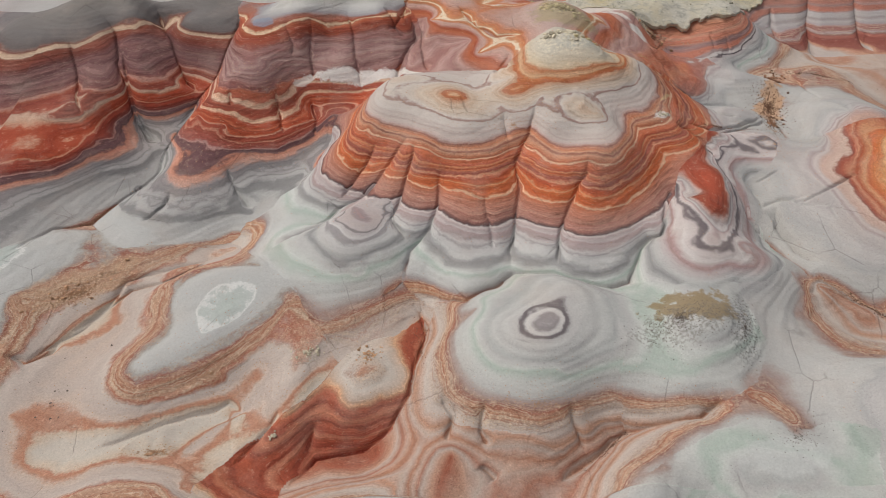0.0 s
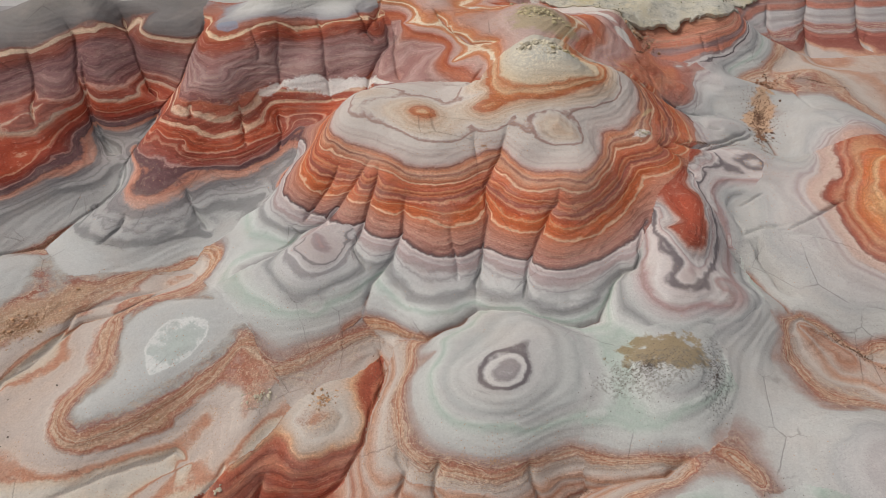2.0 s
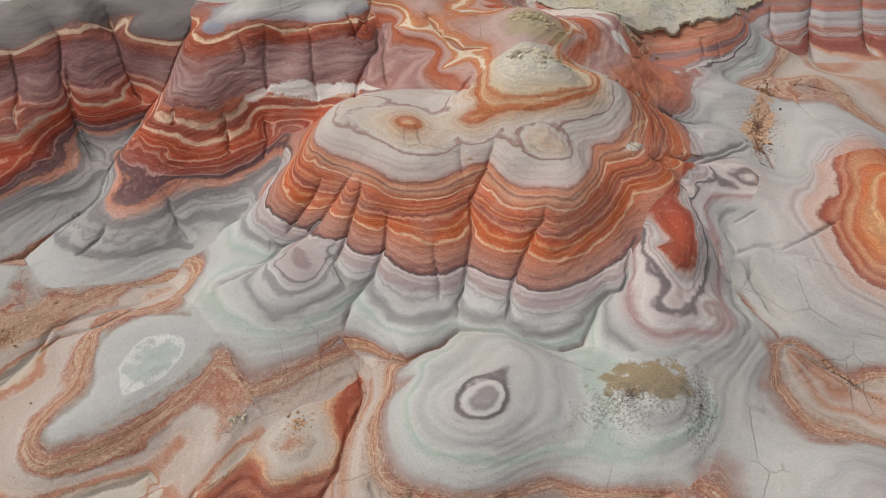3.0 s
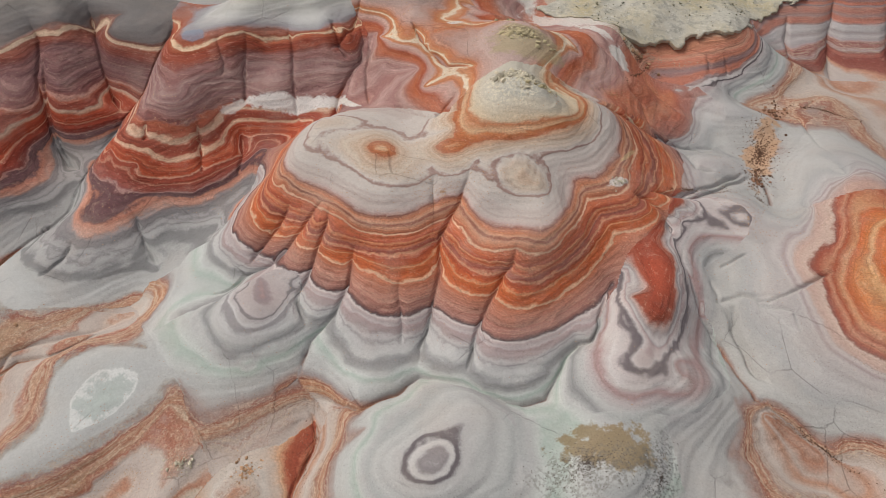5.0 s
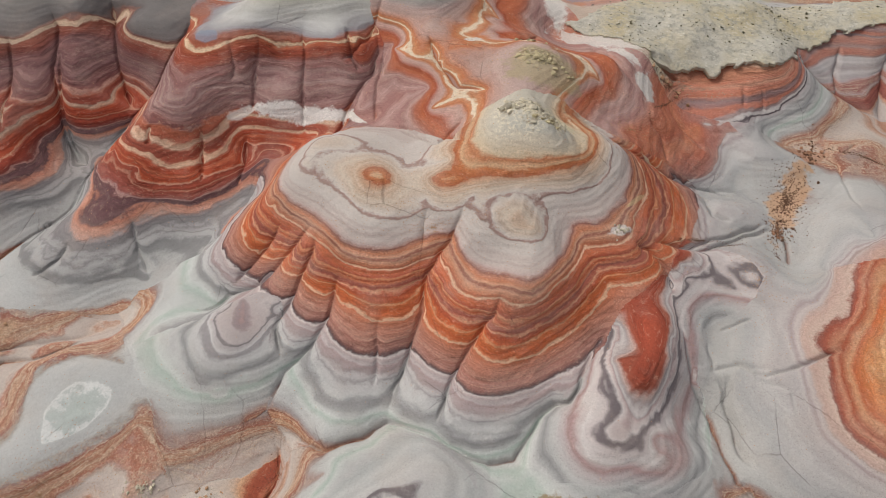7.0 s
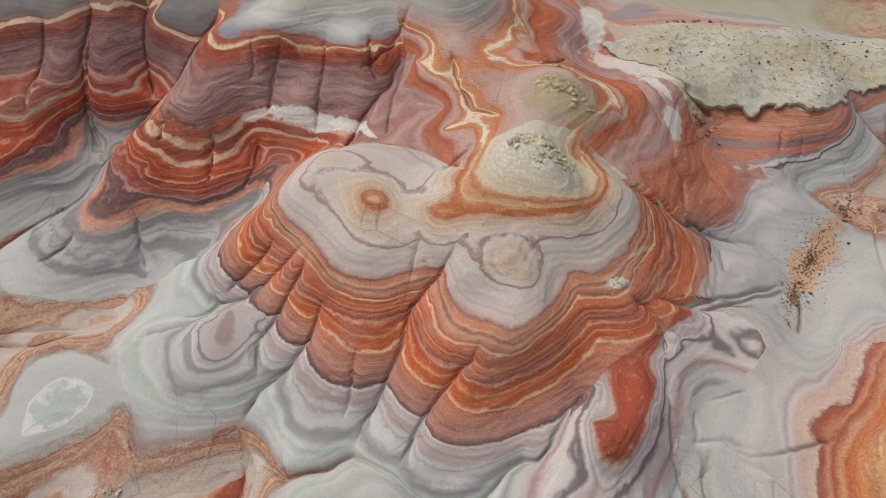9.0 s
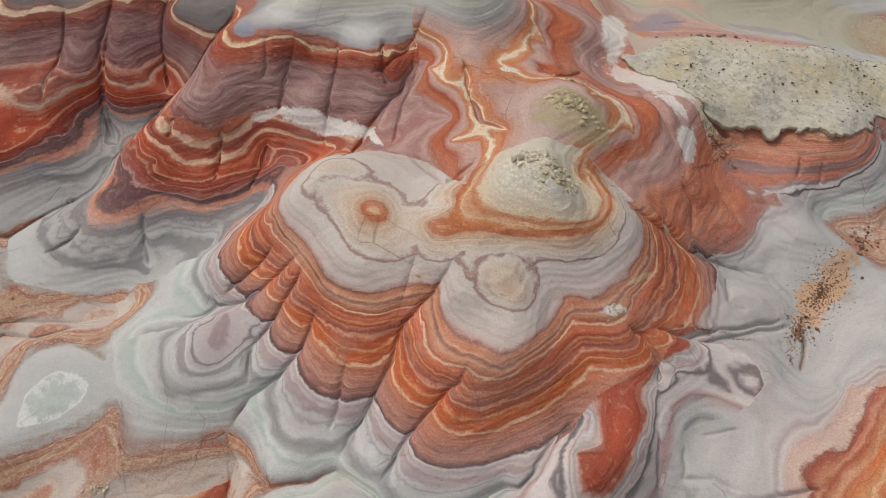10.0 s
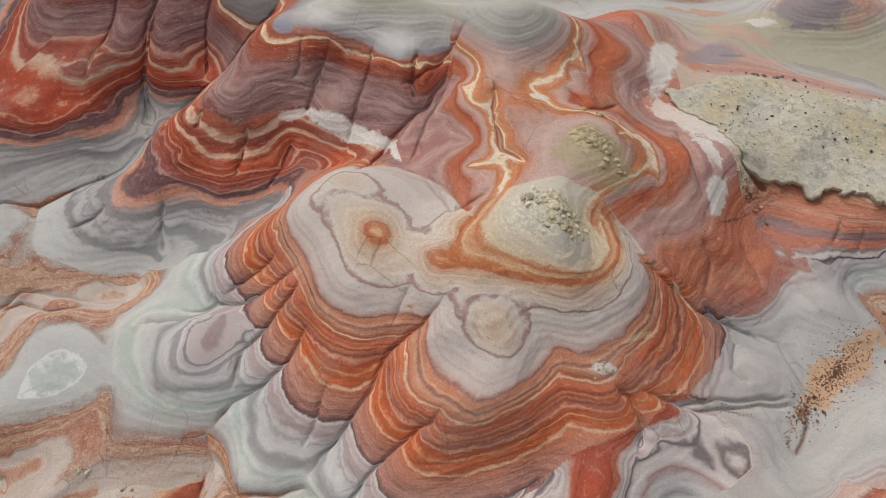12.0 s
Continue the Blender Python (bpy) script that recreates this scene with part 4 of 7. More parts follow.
sag(
    (8.3, 16.2, 1.65, -0.5),
    (8.6, 10.4, 0.4, 0.16),
    (9.9, 11.0, 0.4, 0.14),
    (10.7, 12.1, 3.0, 0.15),
    (10.7, 12.1, 0.4, -0.09),
    (8.9, 19.8, 1.1, -0.43),
    (10.1, 18.8, 0.7, -0.13),
    (11.4, 19.9, 0.4, -0.28),
    (11.7, 16.5, 0.7, 0.15),
    (13.6, 18.4, 0.4, -0.05),
    (14.2, 19.3, 0.4, 0.23),
    (14.5, 18.1, 0.4, 0.09),
    (16.0, 19.8, 1.1, 0.43))


OUTCROPS = []


def outcrop(level, *line):
    """Where a bed of the given level crops out, as a line in plan."""
    OUTCROPS.append((level, line))


# central hill
outcrop(2.99, (-5.12, 25.20), (-4.95, 24.84), (-4.52, 24.58), (-4.23, 24.49))
outcrop(2.99, (-4.17, 24.45), (-3.72, 24.21), (-3.37, 24.19), (-2.92, 24.46))
outcrop(2.99, (-3.42, 24.14), (-3.13, 23.73), (-2.60, 23.35), (-2.11, 23.25), (-1.92, 23.37))
outcrop(2.99, (-1.74, 23.09), (-1.35, 22.59), (-0.96, 22.39), (-0.54, 22.36), (-0.28, 22.56))
outcrop(2.99, (-0.02, 22.23), (0.30, 21.82), (0.78, 21.52), (1.25, 21.44), (1.73, 21.54), (2.29, 21.67), (2.78, 21.99))
outcrop(2.99, (2.88, 22.08), (3.27, 21.78), (3.64, 21.41), (4.07, 21.18), (4.55, 21.15))
outcrop(2.99, (4.70, 20.96), (5.12, 20.57), (5.60, 20.48), (6.13, 20.61), (6.57, 20.80), (7.19, 21.11), (7.89, 21.71), (8.60, 22.38), (9.15, 23.01), (9.46, 23.35))
outcrop(2.8, (1.44, 21.03), (1.83, 21.03), (2.38, 21.22))
outcrop(2.52, (0.14, 19.87), (0.81, 19.65), (1.57, 19.71), (2.24, 20.09), (2.75, 20.43))
outcrop(2.55, (4.90, 19.16), (5.64, 19.11), (6.34, 19.31), (6.92, 19.69))
outcrop(3.56, (-4.30, 25.75), (-4.35, 25.42), (-4.06, 25.13), (-3.76, 25.08))
outcrop(3.56, (-3.65, 25.07), (-3.27, 24.81), (-2.82, 24.73))
outcrop(3.56, (-2.52, 24.47), (-2.17, 24.10), (-1.65, 23.98))
outcrop(3.56, (-1.25, 23.65), (-0.88, 23.41), (-0.42, 23.34))
outcrop(3.56, (0.14, 23.11), (0.84, 22.87), (1.20, 22.63), (1.52, 22.55), (2.11, 22.59), (2.58, 22.77), (2.92, 23.04))
outcrop(3.56, (3.20, 22.96), (3.52, 22.55), (3.98, 22.21), (4.40, 22.03), (4.97, 22.03))
outcrop(3.56, (5.13, 22.00), (5.40, 21.70), (5.80, 21.56), (6.26, 21.61), (6.71, 21.83), (7.25, 22.20), (7.87, 22.78), (8.66, 23.70), (9.22, 24.56), (9.53, 25.41))
outcrop(3.9, (-3.67, 25.71), (-3.14, 25.60), (-2.64, 25.23))
outcrop(3.9, (-0.37, 23.94), (0.45, 23.62), (1.32, 23.50), (1.91, 23.60), (2.37, 23.81), (2.71, 24.13))
outcrop(3.9, (3.29, 23.98), (3.78, 23.27), (4.24, 22.89), (4.85, 22.69), (5.45, 22.76))
outcrop(3.87, (5.82, 22.34), (6.24, 22.33), (6.95, 22.75), (7.57, 23.31), (8.10, 23.91), (8.53, 24.60), (8.87, 25.22), (9.07, 25.85))
outcrop(4.3, (-3.28, 26.58), (-3.05, 26.28), (-2.62, 25.99), (-2.05, 25.74), (-1.55, 25.37), (-1.11, 25.02), (-0.50, 24.62), (-0.13, 24.39), (0.43, 24.23), (1.09, 24.10), (1.80, 24.14), (2.26, 24.37), (2.60, 24.69), (2.95, 24.99))
outcrop(4.3, (3.80, 24.48), (4.19, 23.72), (4.54, 23.41), (4.94, 23.27), (5.51, 23.29), (5.80, 23.36))
outcrop(4.3, (5.84, 23.35), (6.19, 23.20), (6.56, 23.28), (6.93, 23.48), (7.27, 23.83), (7.87, 24.78), (8.24, 25.67), (8.48, 26.55))
outcrop(4.55, (-3.02, 26.58), (-2.58, 26.20), (-1.84, 25.87), (-1.28, 25.49), (-0.45, 24.89), (-0.07, 24.63), (0.49, 24.46), (1.24, 24.39), (1.83, 24.50), (2.28, 24.76), (2.72, 25.14))
outcrop(4.55, (3.69, 25.56), (3.94, 24.93), (4.39, 24.31), (4.85, 23.86), (5.45, 23.66), (6.02, 23.71), (6.41, 23.64), (6.79, 23.71), (7.14, 24.04), (7.57, 24.61), (8.02, 25.60), (8.23, 26.34))
outcrop(4.76, (-2.83, 26.79), (-2.55, 26.51), (-2.06, 26.29), (-1.54, 26.06), (-0.97, 25.63), (-0.51, 25.15), (-0.13, 24.91), (0.43, 24.77), (1.17, 24.72), (1.66, 24.84), (2.11, 25.10), (2.45, 25.45), (2.92, 25.71), (3.47, 25.87))
outcrop(4.76, (3.77, 25.97), (4.07, 25.23), (4.41, 24.81), (4.97, 24.39), (5.57, 24.22), (6.05, 24.18), (6.63, 24.14), (6.99, 24.39), (7.33, 24.92), (7.70, 25.71), (7.96, 26.54), (7.94, 27.17))
outcrop(4.76, (8.13, 27.25), (8.81, 27.31), (9.09, 27.61), (9.38, 28.04), (9.91, 28.75))
outcrop(5, (-2.08, 26.86), (-1.30, 26.43), (-0.46, 25.81), (0.52, 25.33), (1.35, 25.33), (2.08, 25.78), (3.23, 26.29))
outcrop(5.05, (4.64, 25.24), (5.27, 25.02), (6.06, 24.95), (6.73, 24.98), (7.26, 25.82), (7.45, 26.93))
outcrop(5.285, (-2.17, 28.23), (-2.04, 28.70), (-1.53, 28.92), (-0.63, 28.96), (0.11, 29.18), (0.67, 29.17), (1.10, 28.87), (1.26, 28.50), (1.71, 28.56), (2.25, 28.66), (3.01, 28.67))
outcrop(5.285, (-2.17, 28.23), (-1.94, 27.83), (-1.56, 27.44), (-1.04, 27.15), (-0.62, 26.84), (-0.18, 26.41), (0.34, 26.08), (1.02, 25.86), (1.62, 25.99), (2.07, 26.30), (2.43, 26.64), (2.56, 27.06))
outcrop(5.285, (2.65, 26.78), (3.00, 26.62), (3.58, 26.66), (4.07, 26.84), (4.28, 27.14))
outcrop(5.285, (4.82, 26.87), (5.00, 26.43), (5.06, 26.11), (5.23, 25.88), (5.56, 25.73), (6.06, 25.69), (6.55, 25.72), (6.94, 25.93), (7.07, 26.40), (7.05, 27.09), (6.83, 27.46), (6.55, 27.69))
outcrop(5.5, (5.79, 26.15), (6.20, 26.12), (6.59, 26.29))
outcrop(5.5, (-0.20, 26.93), (0.60, 26.76), (1.40, 26.96))
outcrop(5.45, (-1.12, 28.26), (-0.74, 27.69), (-0.44, 27.42))
outcrop(5.69, (-0.11, 27.86), (0.15, 28.15), (0.56, 28.27), (0.99, 28.02), (1.05, 27.58), (0.68, 27.31), (0.20, 27.51), (-0.11, 27.86))
outcrop(5.79, (0.24, 27.77), (0.49, 27.92), (0.75, 27.74))
outcrop(5.69, (2.61, 27.90), (3.00, 28.10), (3.67, 27.96), (4.02, 27.73), (3.43, 27.48), (2.89, 27.56), (2.61, 27.90))
outcrop(5.77, (2.95, 27.82), (3.38, 27.80), (3.71, 27.72))
outcrop(5.7, (4.34, 28.16), (5.02, 28.14), (5.99, 28.39), (6.73, 28.57), (7.40, 28.87), (8.05, 29.33), (8.45, 29.93), (8.61, 30.82), (8.36, 31.64), (7.77, 32.41), (7.18, 32.69))
outcrop(5.97, (3.88, 29.64), (4.44, 29.20), (5.00, 28.99), (6.05, 29.03), (7.04, 29.12), (7.73, 29.50), (8.14, 30.11), (8.14, 31.00), (7.38, 32.12))
outcrop(6.15, (5.37, 29.87), (6.53, 29.65), (7.39, 30.21))
outcrop(5.35, (5.19, 27.43), (5.83, 27.85), (6.79, 28.08), (7.76, 28.24), (8.57, 28.80), (9.02, 29.67), (9.03, 30.59))
outcrop(4.77, (9.27, 27.95), (9.58, 28.34), (9.80, 29.04), (10.00, 29.67), (10.04, 30.29), (9.90, 30.93), (9.54, 31.31), (9.08, 31.38))
outcrop(4.3, (10.16, 28.04), (10.53, 28.99), (10.72, 29.62), (10.65, 30.32), (10.48, 30.75), (10.12, 31.21))
outcrop(3.56, (12.15, 28.08), (12.40, 29.08), (12.55, 30.22), (12.38, 30.84), (12.08, 31.21), (11.78, 31.56))
outcrop(3, (11.91, 32.12), (12.52, 32.31), (13.11, 31.96), (13.02, 31.33), (13.16, 30.47), (13.27, 29.57), (13.11, 29.06))
outcrop(3.9, (10.85, 27.32), (11.25, 28.40), (11.60, 29.59), (11.47, 30.47), (11.10, 31.00), (10.65, 31.40))
outcrop(2.8, (0.23, 21.50), (0.84, 21.07), (1.45, 20.98))
outcrop(2.8, (2.38, 21.22), (2.75, 21.52))
outcrop(2.7, (-0.01, 21.06), (0.55, 20.63), (1.18, 20.49), (1.75, 20.54), (2.45, 20.90), (2.70, 21.16))
outcrop(2.2, (-0.79, 20.09), (-0.05, 19.42), (0.81, 18.93), (1.88, 19.16), (2.52, 19.70))
outcrop(2.8, (3.25, 21.35), (3.86, 20.76), (4.41, 20.66))
outcrop(2.64, (3.25, 20.39), (3.98, 20.11), (4.37, 20.24))
outcrop(2.5, (3.12, 19.82), (3.80, 19.59), (4.29, 19.68))
outcrop(2.8, (4.98, 20.30), (5.66, 20.09), (6.55, 20.33), (7.33, 20.79), (8.10, 21.45))
outcrop(2.64, (4.82, 19.63), (5.74, 19.61), (6.61, 19.93), (7.20, 20.32))
outcrop(2.8, (-2.15, 22.97), (-1.32, 22.14), (-0.63, 21.94))
outcrop(2.3, (3.33, 19.51), (4.13, 19.34))
outcrop(5.285, (4.82, 26.87), (5.13, 27.27), (5.81, 27.65), (6.55, 27.69))
# spur
outcrop(3.2, (10.13, 24.68), (10.30, 23.82), (10.49, 23.36), (10.65, 22.85), (10.24, 21.97), (10.16, 21.70), (10.45, 21.39), (10.85, 21.47), (11.13, 22.06), (11.32, 22.63), (11.49, 23.48), (11.63, 24.56))
outcrop(3.45, (10.74, 24.03), (10.93, 23.14), (10.71, 21.96))
outcrop(3.09, (9.87, 23.32), (9.69, 22.25), (9.92, 21.37), (10.21, 20.90), (10.52, 20.51), (10.72, 20.54), (11.17, 21.31), (11.63, 22.28), (11.81, 23.25))
outcrop(2.97, (9.71, 23.81), (9.65, 23.38), (9.38, 22.32), (9.56, 21.43), (9.81, 20.90), (9.93, 20.49), (9.73, 20.10), (9.43, 19.85), (9.48, 19.52), (9.81, 19.41), (10.24, 19.48), (10.68, 19.91), (11.17, 20.60), (11.61, 21.44), (11.92, 22.25), (12.02, 23.01), (12.02, 23.80), (11.92, 24.81), (11.81, 25.57))
outcrop(2.9, (9.00, 21.25), (9.34, 20.66), (9.27, 20.25), (8.95, 19.85), (8.99, 19.32), (9.43, 18.99), (10.03, 18.94), (10.71, 19.27))
outcrop(2.8, (8.76, 21.13), (8.52, 20.15), (8.47, 19.58), (8.68, 19.08), (9.14, 18.69), (9.65, 18.56))
outcrop(2.81, (12.50, 25.03), (12.56, 23.71), (12.60, 22.74), (12.24, 21.31), (11.83, 20.06))
outcrop(2.66, (8.10, 20.21), (8.04, 19.41), (8.30, 18.84), (8.76, 18.38))
outcrop(2.66, (12.86, 25.19), (12.96, 23.86), (12.92, 22.75), (12.67, 21.30))
outcrop(2.94, (13.25, 27.97), (13.44, 27.39), (13.84, 27.09), (14.24, 26.80), (14.43, 26.50), (14.04, 26.45), (13.52, 26.49), (12.98, 26.57), (12.32, 26.36))
outcrop(2.972, (13.27, 27.12), (13.69, 26.77), (14.18, 26.56))
outcrop(3.06, (12.09, 26.86), (12.76, 27.07))
outcrop(3.012, (9.88, 23.81), (9.83, 23.39), (9.58, 22.27), (9.74, 21.53), (10.01, 21.02), (10.19, 20.56), (9.97, 20.16), (9.73, 19.87), (9.78, 19.68), (10.06, 19.68), (10.50, 20.10), (10.98, 20.75), (11.38, 21.53), (11.63, 22.21), (11.74, 22.84), (11.75, 23.61))
# eastern hill
outcrop(3.245, (19.75, 29.52), (19.16, 28.94), (18.74, 28.56), (18.42, 27.95), (18.16, 26.91), (17.89, 26.31), (17.66, 25.46), (17.27, 25.46), (16.85, 25.06), (16.43, 24.54), (16.40, 24.08), (16.80, 23.88), (16.74, 23.16), (16.68, 22.31), (16.82, 21.40), (17.09, 20.99), (17.37, 20.76), (17.86, 20.46))
outcrop(3.58, (19.39, 28.16), (18.78, 26.90), (18.30, 25.39), (17.76, 24.50), (17.32, 23.44), (17.40, 22.61), (17.44, 21.61))
outcrop(3.8, (18.45, 24.63), (18.04, 24.37), (17.79, 23.66), (17.88, 22.65), (17.96, 21.83))
outcrop(3.1, (18.02, 28.39), (17.38, 26.64), (16.80, 25.71))
outcrop(2.8, (15.21, 25.49), (15.60, 23.48), (15.78, 21.89), (16.21, 20.74), (16.94, 20.13))
# western ridge
outcrop(2.925, (-11.42, 27.24), (-11.84, 26.81), (-12.08, 26.51), (-11.79, 25.99), (-11.31, 25.76), (-10.85, 25.79), (-10.45, 26.12), (-10.08, 26.68), (-9.75, 27.08), (-9.36, 27.30), (-8.59, 27.46), (-7.65, 27.52), (-7.13, 27.84), (-6.50, 28.43), (-5.83, 29.51), (-5.38, 30.43))
outcrop(2.925, (-11.42, 27.24), (-12.20, 27.69), (-12.80, 28.66), (-13.40, 29.79), (-13.46, 30.22))
outcrop(2.83, (-12.54, 27.39), (-12.70, 26.58), (-12.25, 25.81), (-11.54, 25.37), (-10.99, 25.30), (-10.36, 25.55), (-9.96, 26.03), (-9.58, 26.55), (-9.03, 26.93), (-8.50, 27.07), (-7.48, 27.30), (-6.84, 27.65))
outcrop(2.72, (-13.47, 26.32), (-12.59, 25.20), (-11.67, 24.79), (-10.89, 24.72), (-10.12, 25.15), (-9.63, 25.75), (-9.14, 26.21))
outcrop(2.64, (-14.16, 26.36), (-13.45, 25.31), (-12.47, 24.61), (-11.46, 24.36), (-10.66, 24.42), (-9.80, 24.87))
outcrop(3.04, (-10.75, 26.85), (-10.89, 26.30), (-11.13, 26.07))
outcrop(3.18, (-9.74, 27.40), (-8.66, 27.72), (-7.70, 27.82))
outcrop(3.085, (-10.97, 27.74), (-10.87, 27.27), (-10.50, 27.14), (-10.15, 27.25))
outcrop(3.29, (-11.69, 29.17), (-11.24, 28.44), (-10.59, 28.22), (-10.15, 28.31))
outcrop(3.44, (-10.25, 28.21), (-9.98, 27.94), (-9.43, 27.98), (-8.73, 28.06), (-7.93, 28.28), (-7.31, 28.89), (-6.59, 29.57), (-5.99, 30.33), (-6.06, 31.12))
outcrop(3.8, (-10.88, 29.18), (-10.26, 28.96), (-9.69, 28.96), (-9.49, 28.77), (-9.12, 28.70), (-8.46, 28.86), (-7.93, 29.33), (-7.36, 29.78), (-7.06, 30.42))
outcrop(4.08, (-10.82, 30.21), (-10.28, 29.67), (-9.73, 29.62), (-9.35, 29.52), (-8.88, 29.46), (-8.49, 29.73), (-8.07, 30.23), (-7.53, 30.77), (-7.31, 31.48))
outcrop(4.25, (-10.32, 30.75), (-9.73, 30.48), (-9.28, 30.26), (-8.61, 30.42), (-8.18, 30.86), (-7.90, 31.54))
outcrop(4.1, (-6.42, 32.33), (-5.10, 32.35), (-4.11, 32.49), (-2.70, 32.28))
outcrop(3.7, (-6.04, 31.76), (-4.75, 31.84), (-3.30, 31.60))
outcrop(4.5, (-6.69, 33.19), (-5.69, 32.74), (-4.50, 33.17), (-3.51, 33.39), (-2.25, 33.65))
outcrop(4.8, (-8.92, 32.09), (-8.28, 32.93), (-6.34, 33.98), (-4.96, 34.03), (-3.44, 34.30), (-2.49, 34.29))
outcrop(5.2, (-10.11, 33.71), (-9.33, 33.49), (-8.57, 33.95), (-7.92, 34.36), (-6.80, 34.93), (-6.04, 35.02), (-4.93, 35.01), (-4.11, 35.02), (-2.79, 35.13))
outcrop(5.61, (-10.35, 35.07), (-9.96, 34.47), (-9.61, 34.27), (-9.22, 34.31), (-8.64, 34.62), (-8.33, 34.94), (-7.56, 35.15), (-6.92, 35.46), (-6.61, 35.42), (-6.10, 35.36), (-5.45, 35.47), (-5.06, 35.56), (-3.82, 35.61), (-3.09, 35.39), (-2.70, 35.85), (-2.37, 36.50), (-2.10, 37.49))
outcrop(5.84, (-10.15, 36.07), (-9.20, 35.49), (-8.52, 35.58), (-7.67, 35.59), (-6.93, 35.78), (-6.22, 36.01), (-5.49, 36.19), (-4.27, 35.76), (-3.41, 35.63), (-3.02, 36.55), (-2.36, 37.54))
outcrop(6.2, (-9.23, 37.20), (-7.05, 36.25), (-5.65, 36.85), (-4.08, 37.08))
outcrop(2.53, (-14.51, 25.12), (-13.65, 24.14), (-12.61, 23.69), (-11.55, 23.43), (-10.49, 23.60), (-9.77, 24.03), (-9.08, 24.31), (-8.33, 24.20))
outcrop(2.25, (-14.68, 24.55), (-13.77, 23.41), (-12.76, 22.92))
outcrop(2.73, (-8.70, 26.58), (-7.68, 26.70), (-6.62, 26.95))
outcrop(2.55, (-8.11, 25.85), (-6.92, 25.73), (-5.90, 25.93))
# far western ridge
outcrop(5.18, (-19.30, 34.44), (-18.44, 34.73), (-17.77, 35.80))
outcrop(5.18, (-17.54, 35.94), (-16.33, 35.67), (-15.89, 36.93), (-14.90, 37.75))
outcrop(5.18, (-21.95, 33.84), (-20.84, 33.94), (-20.14, 34.46))
outcrop(5.3, (-13.72, 37.35), (-15.32, 38.16), (-16.22, 36.43), (-17.73, 36.21))
outcrop(3.65, (-20.94, 29.86), (-19.43, 29.65), (-18.62, 29.83), (-18.02, 30.46), (-17.58, 31.18))
outcrop(3.65, (-14.93, 31.95), (-14.33, 32.09), (-13.86, 32.47))
outcrop(3.92, (-16.71, 33.34), (-15.66, 32.67), (-14.92, 32.53), (-14.39, 33.04), (-14.12, 34.24))
outcrop(3.34, (-19.92, 26.32), (-18.81, 26.49), (-17.98, 26.54), (-17.40, 26.96), (-16.95, 27.83), (-16.93, 28.48))
outcrop(2.93, (-15.97, 30.30), (-15.57, 29.77), (-15.39, 28.53), (-15.75, 27.81), (-16.59, 27.39))
outcrop(2.84, (-15.56, 30.57), (-15.12, 29.88), (-14.93, 28.59), (-15.47, 27.57), (-16.39, 27.04))
outcrop(3.05, (-16.33, 28.20), (-15.84, 28.79), (-15.94, 29.72))
outcrop(2.9, (-19.07, 25.26), (-18.22, 25.57), (-17.39, 25.93), (-16.66, 26.72))
outcrop(4.4, (-20.67, 32.31), (-19.09, 33.41), (-17.56, 33.55))
outcrop(4.4, (-16.80, 34.95), (-15.39, 35.20))
# back hill
outcrop(5.95, (-0.63, 36.08), (0.05, 35.34), (0.64, 34.98), (1.25, 35.07), (1.67, 35.00), (1.83, 34.37), (2.08, 33.66), (2.68, 33.34), (3.24, 33.17), (2.62, 32.74), (1.75, 32.28))
outcrop(6.22, (2.98, 34.85), (3.18, 34.22), (3.76, 33.77))
outcrop(6.22, (0.01, 37.14), (0.58, 37.56), (1.45, 37.99), (2.19, 38.16))
outcrop(6.06, (1.89, 35.53), (2.61, 35.59), (3.29, 35.73), (4.24, 35.77))
outcrop(5.94, (2.49, 40.73), (3.10, 40.29), (3.61, 39.68))
outcrop(5.4, (3.52, 40.75), (4.53, 40.11), (5.01, 37.66), (4.05, 36.83))
outcrop(5.1, (4.82, 40.70), (5.53, 40.14), (5.89, 38.90))
outcrop(5.94, (6.39, 35.65), (7.01, 37.00), (7.61, 36.61), (8.21, 35.81), (8.55, 35.19))
outcrop(5.4, (6.92, 38.36), (8.26, 36.88), (8.94, 35.83), (9.17, 34.59))
outcrop(5.1, (8.26, 38.86), (9.15, 37.50), (9.70, 36.21), (9.86, 35.00))
outcrop(4.84, (8.76, 39.19), (9.69, 37.83), (10.36, 37.32), (10.35, 36.12))
outcrop(4.8, (-1.22, 33.05), (-0.69, 33.57), (-0.21, 34.15))
outcrop(4.66, (-0.43, 32.45), (-0.23, 33.24), (0.44, 33.47), (1.25, 33.42))
outcrop(4.95, (-1.58, 32.95), (-1.33, 33.95), (-0.87, 35.29), (-0.96, 36.44))
outcrop(4.75, (9.80, 33.65), (10.18, 34.56), (10.29, 35.57))
outcrop(4, (9.75, 32.46), (10.65, 33.40), (11.42, 34.67), (12.00, 35.65))
outcrop(3.6, (11.60, 33.22), (12.80, 34.86), (13.48, 36.15))
outcrop(3.2, (12.21, 32.44), (13.47, 33.23), (14.10, 34.53), (14.37, 36.10), (13.74, 37.26))
outcrop(6.35, (0.86, 37.55), (1.27, 38.08))
# terrace
outcrop(3.02, (13.67, 36.40), (14.29, 36.40), (15.19, 36.88), (16.23, 37.68), (17.33, 38.25))
outcrop(3.15, (13.43, 36.99), (14.09, 36.99), (15.03, 37.39), (16.04, 38.01), (17.16, 38.48))
outcrop(3.3, (12.97, 37.63), (13.68, 37.63), (14.52, 37.64), (15.56, 38.07), (16.85, 38.75))
outcrop(3.9, (12.30, 38.78), (13.47, 38.95), (14.51, 39.15), (16.43, 39.42))
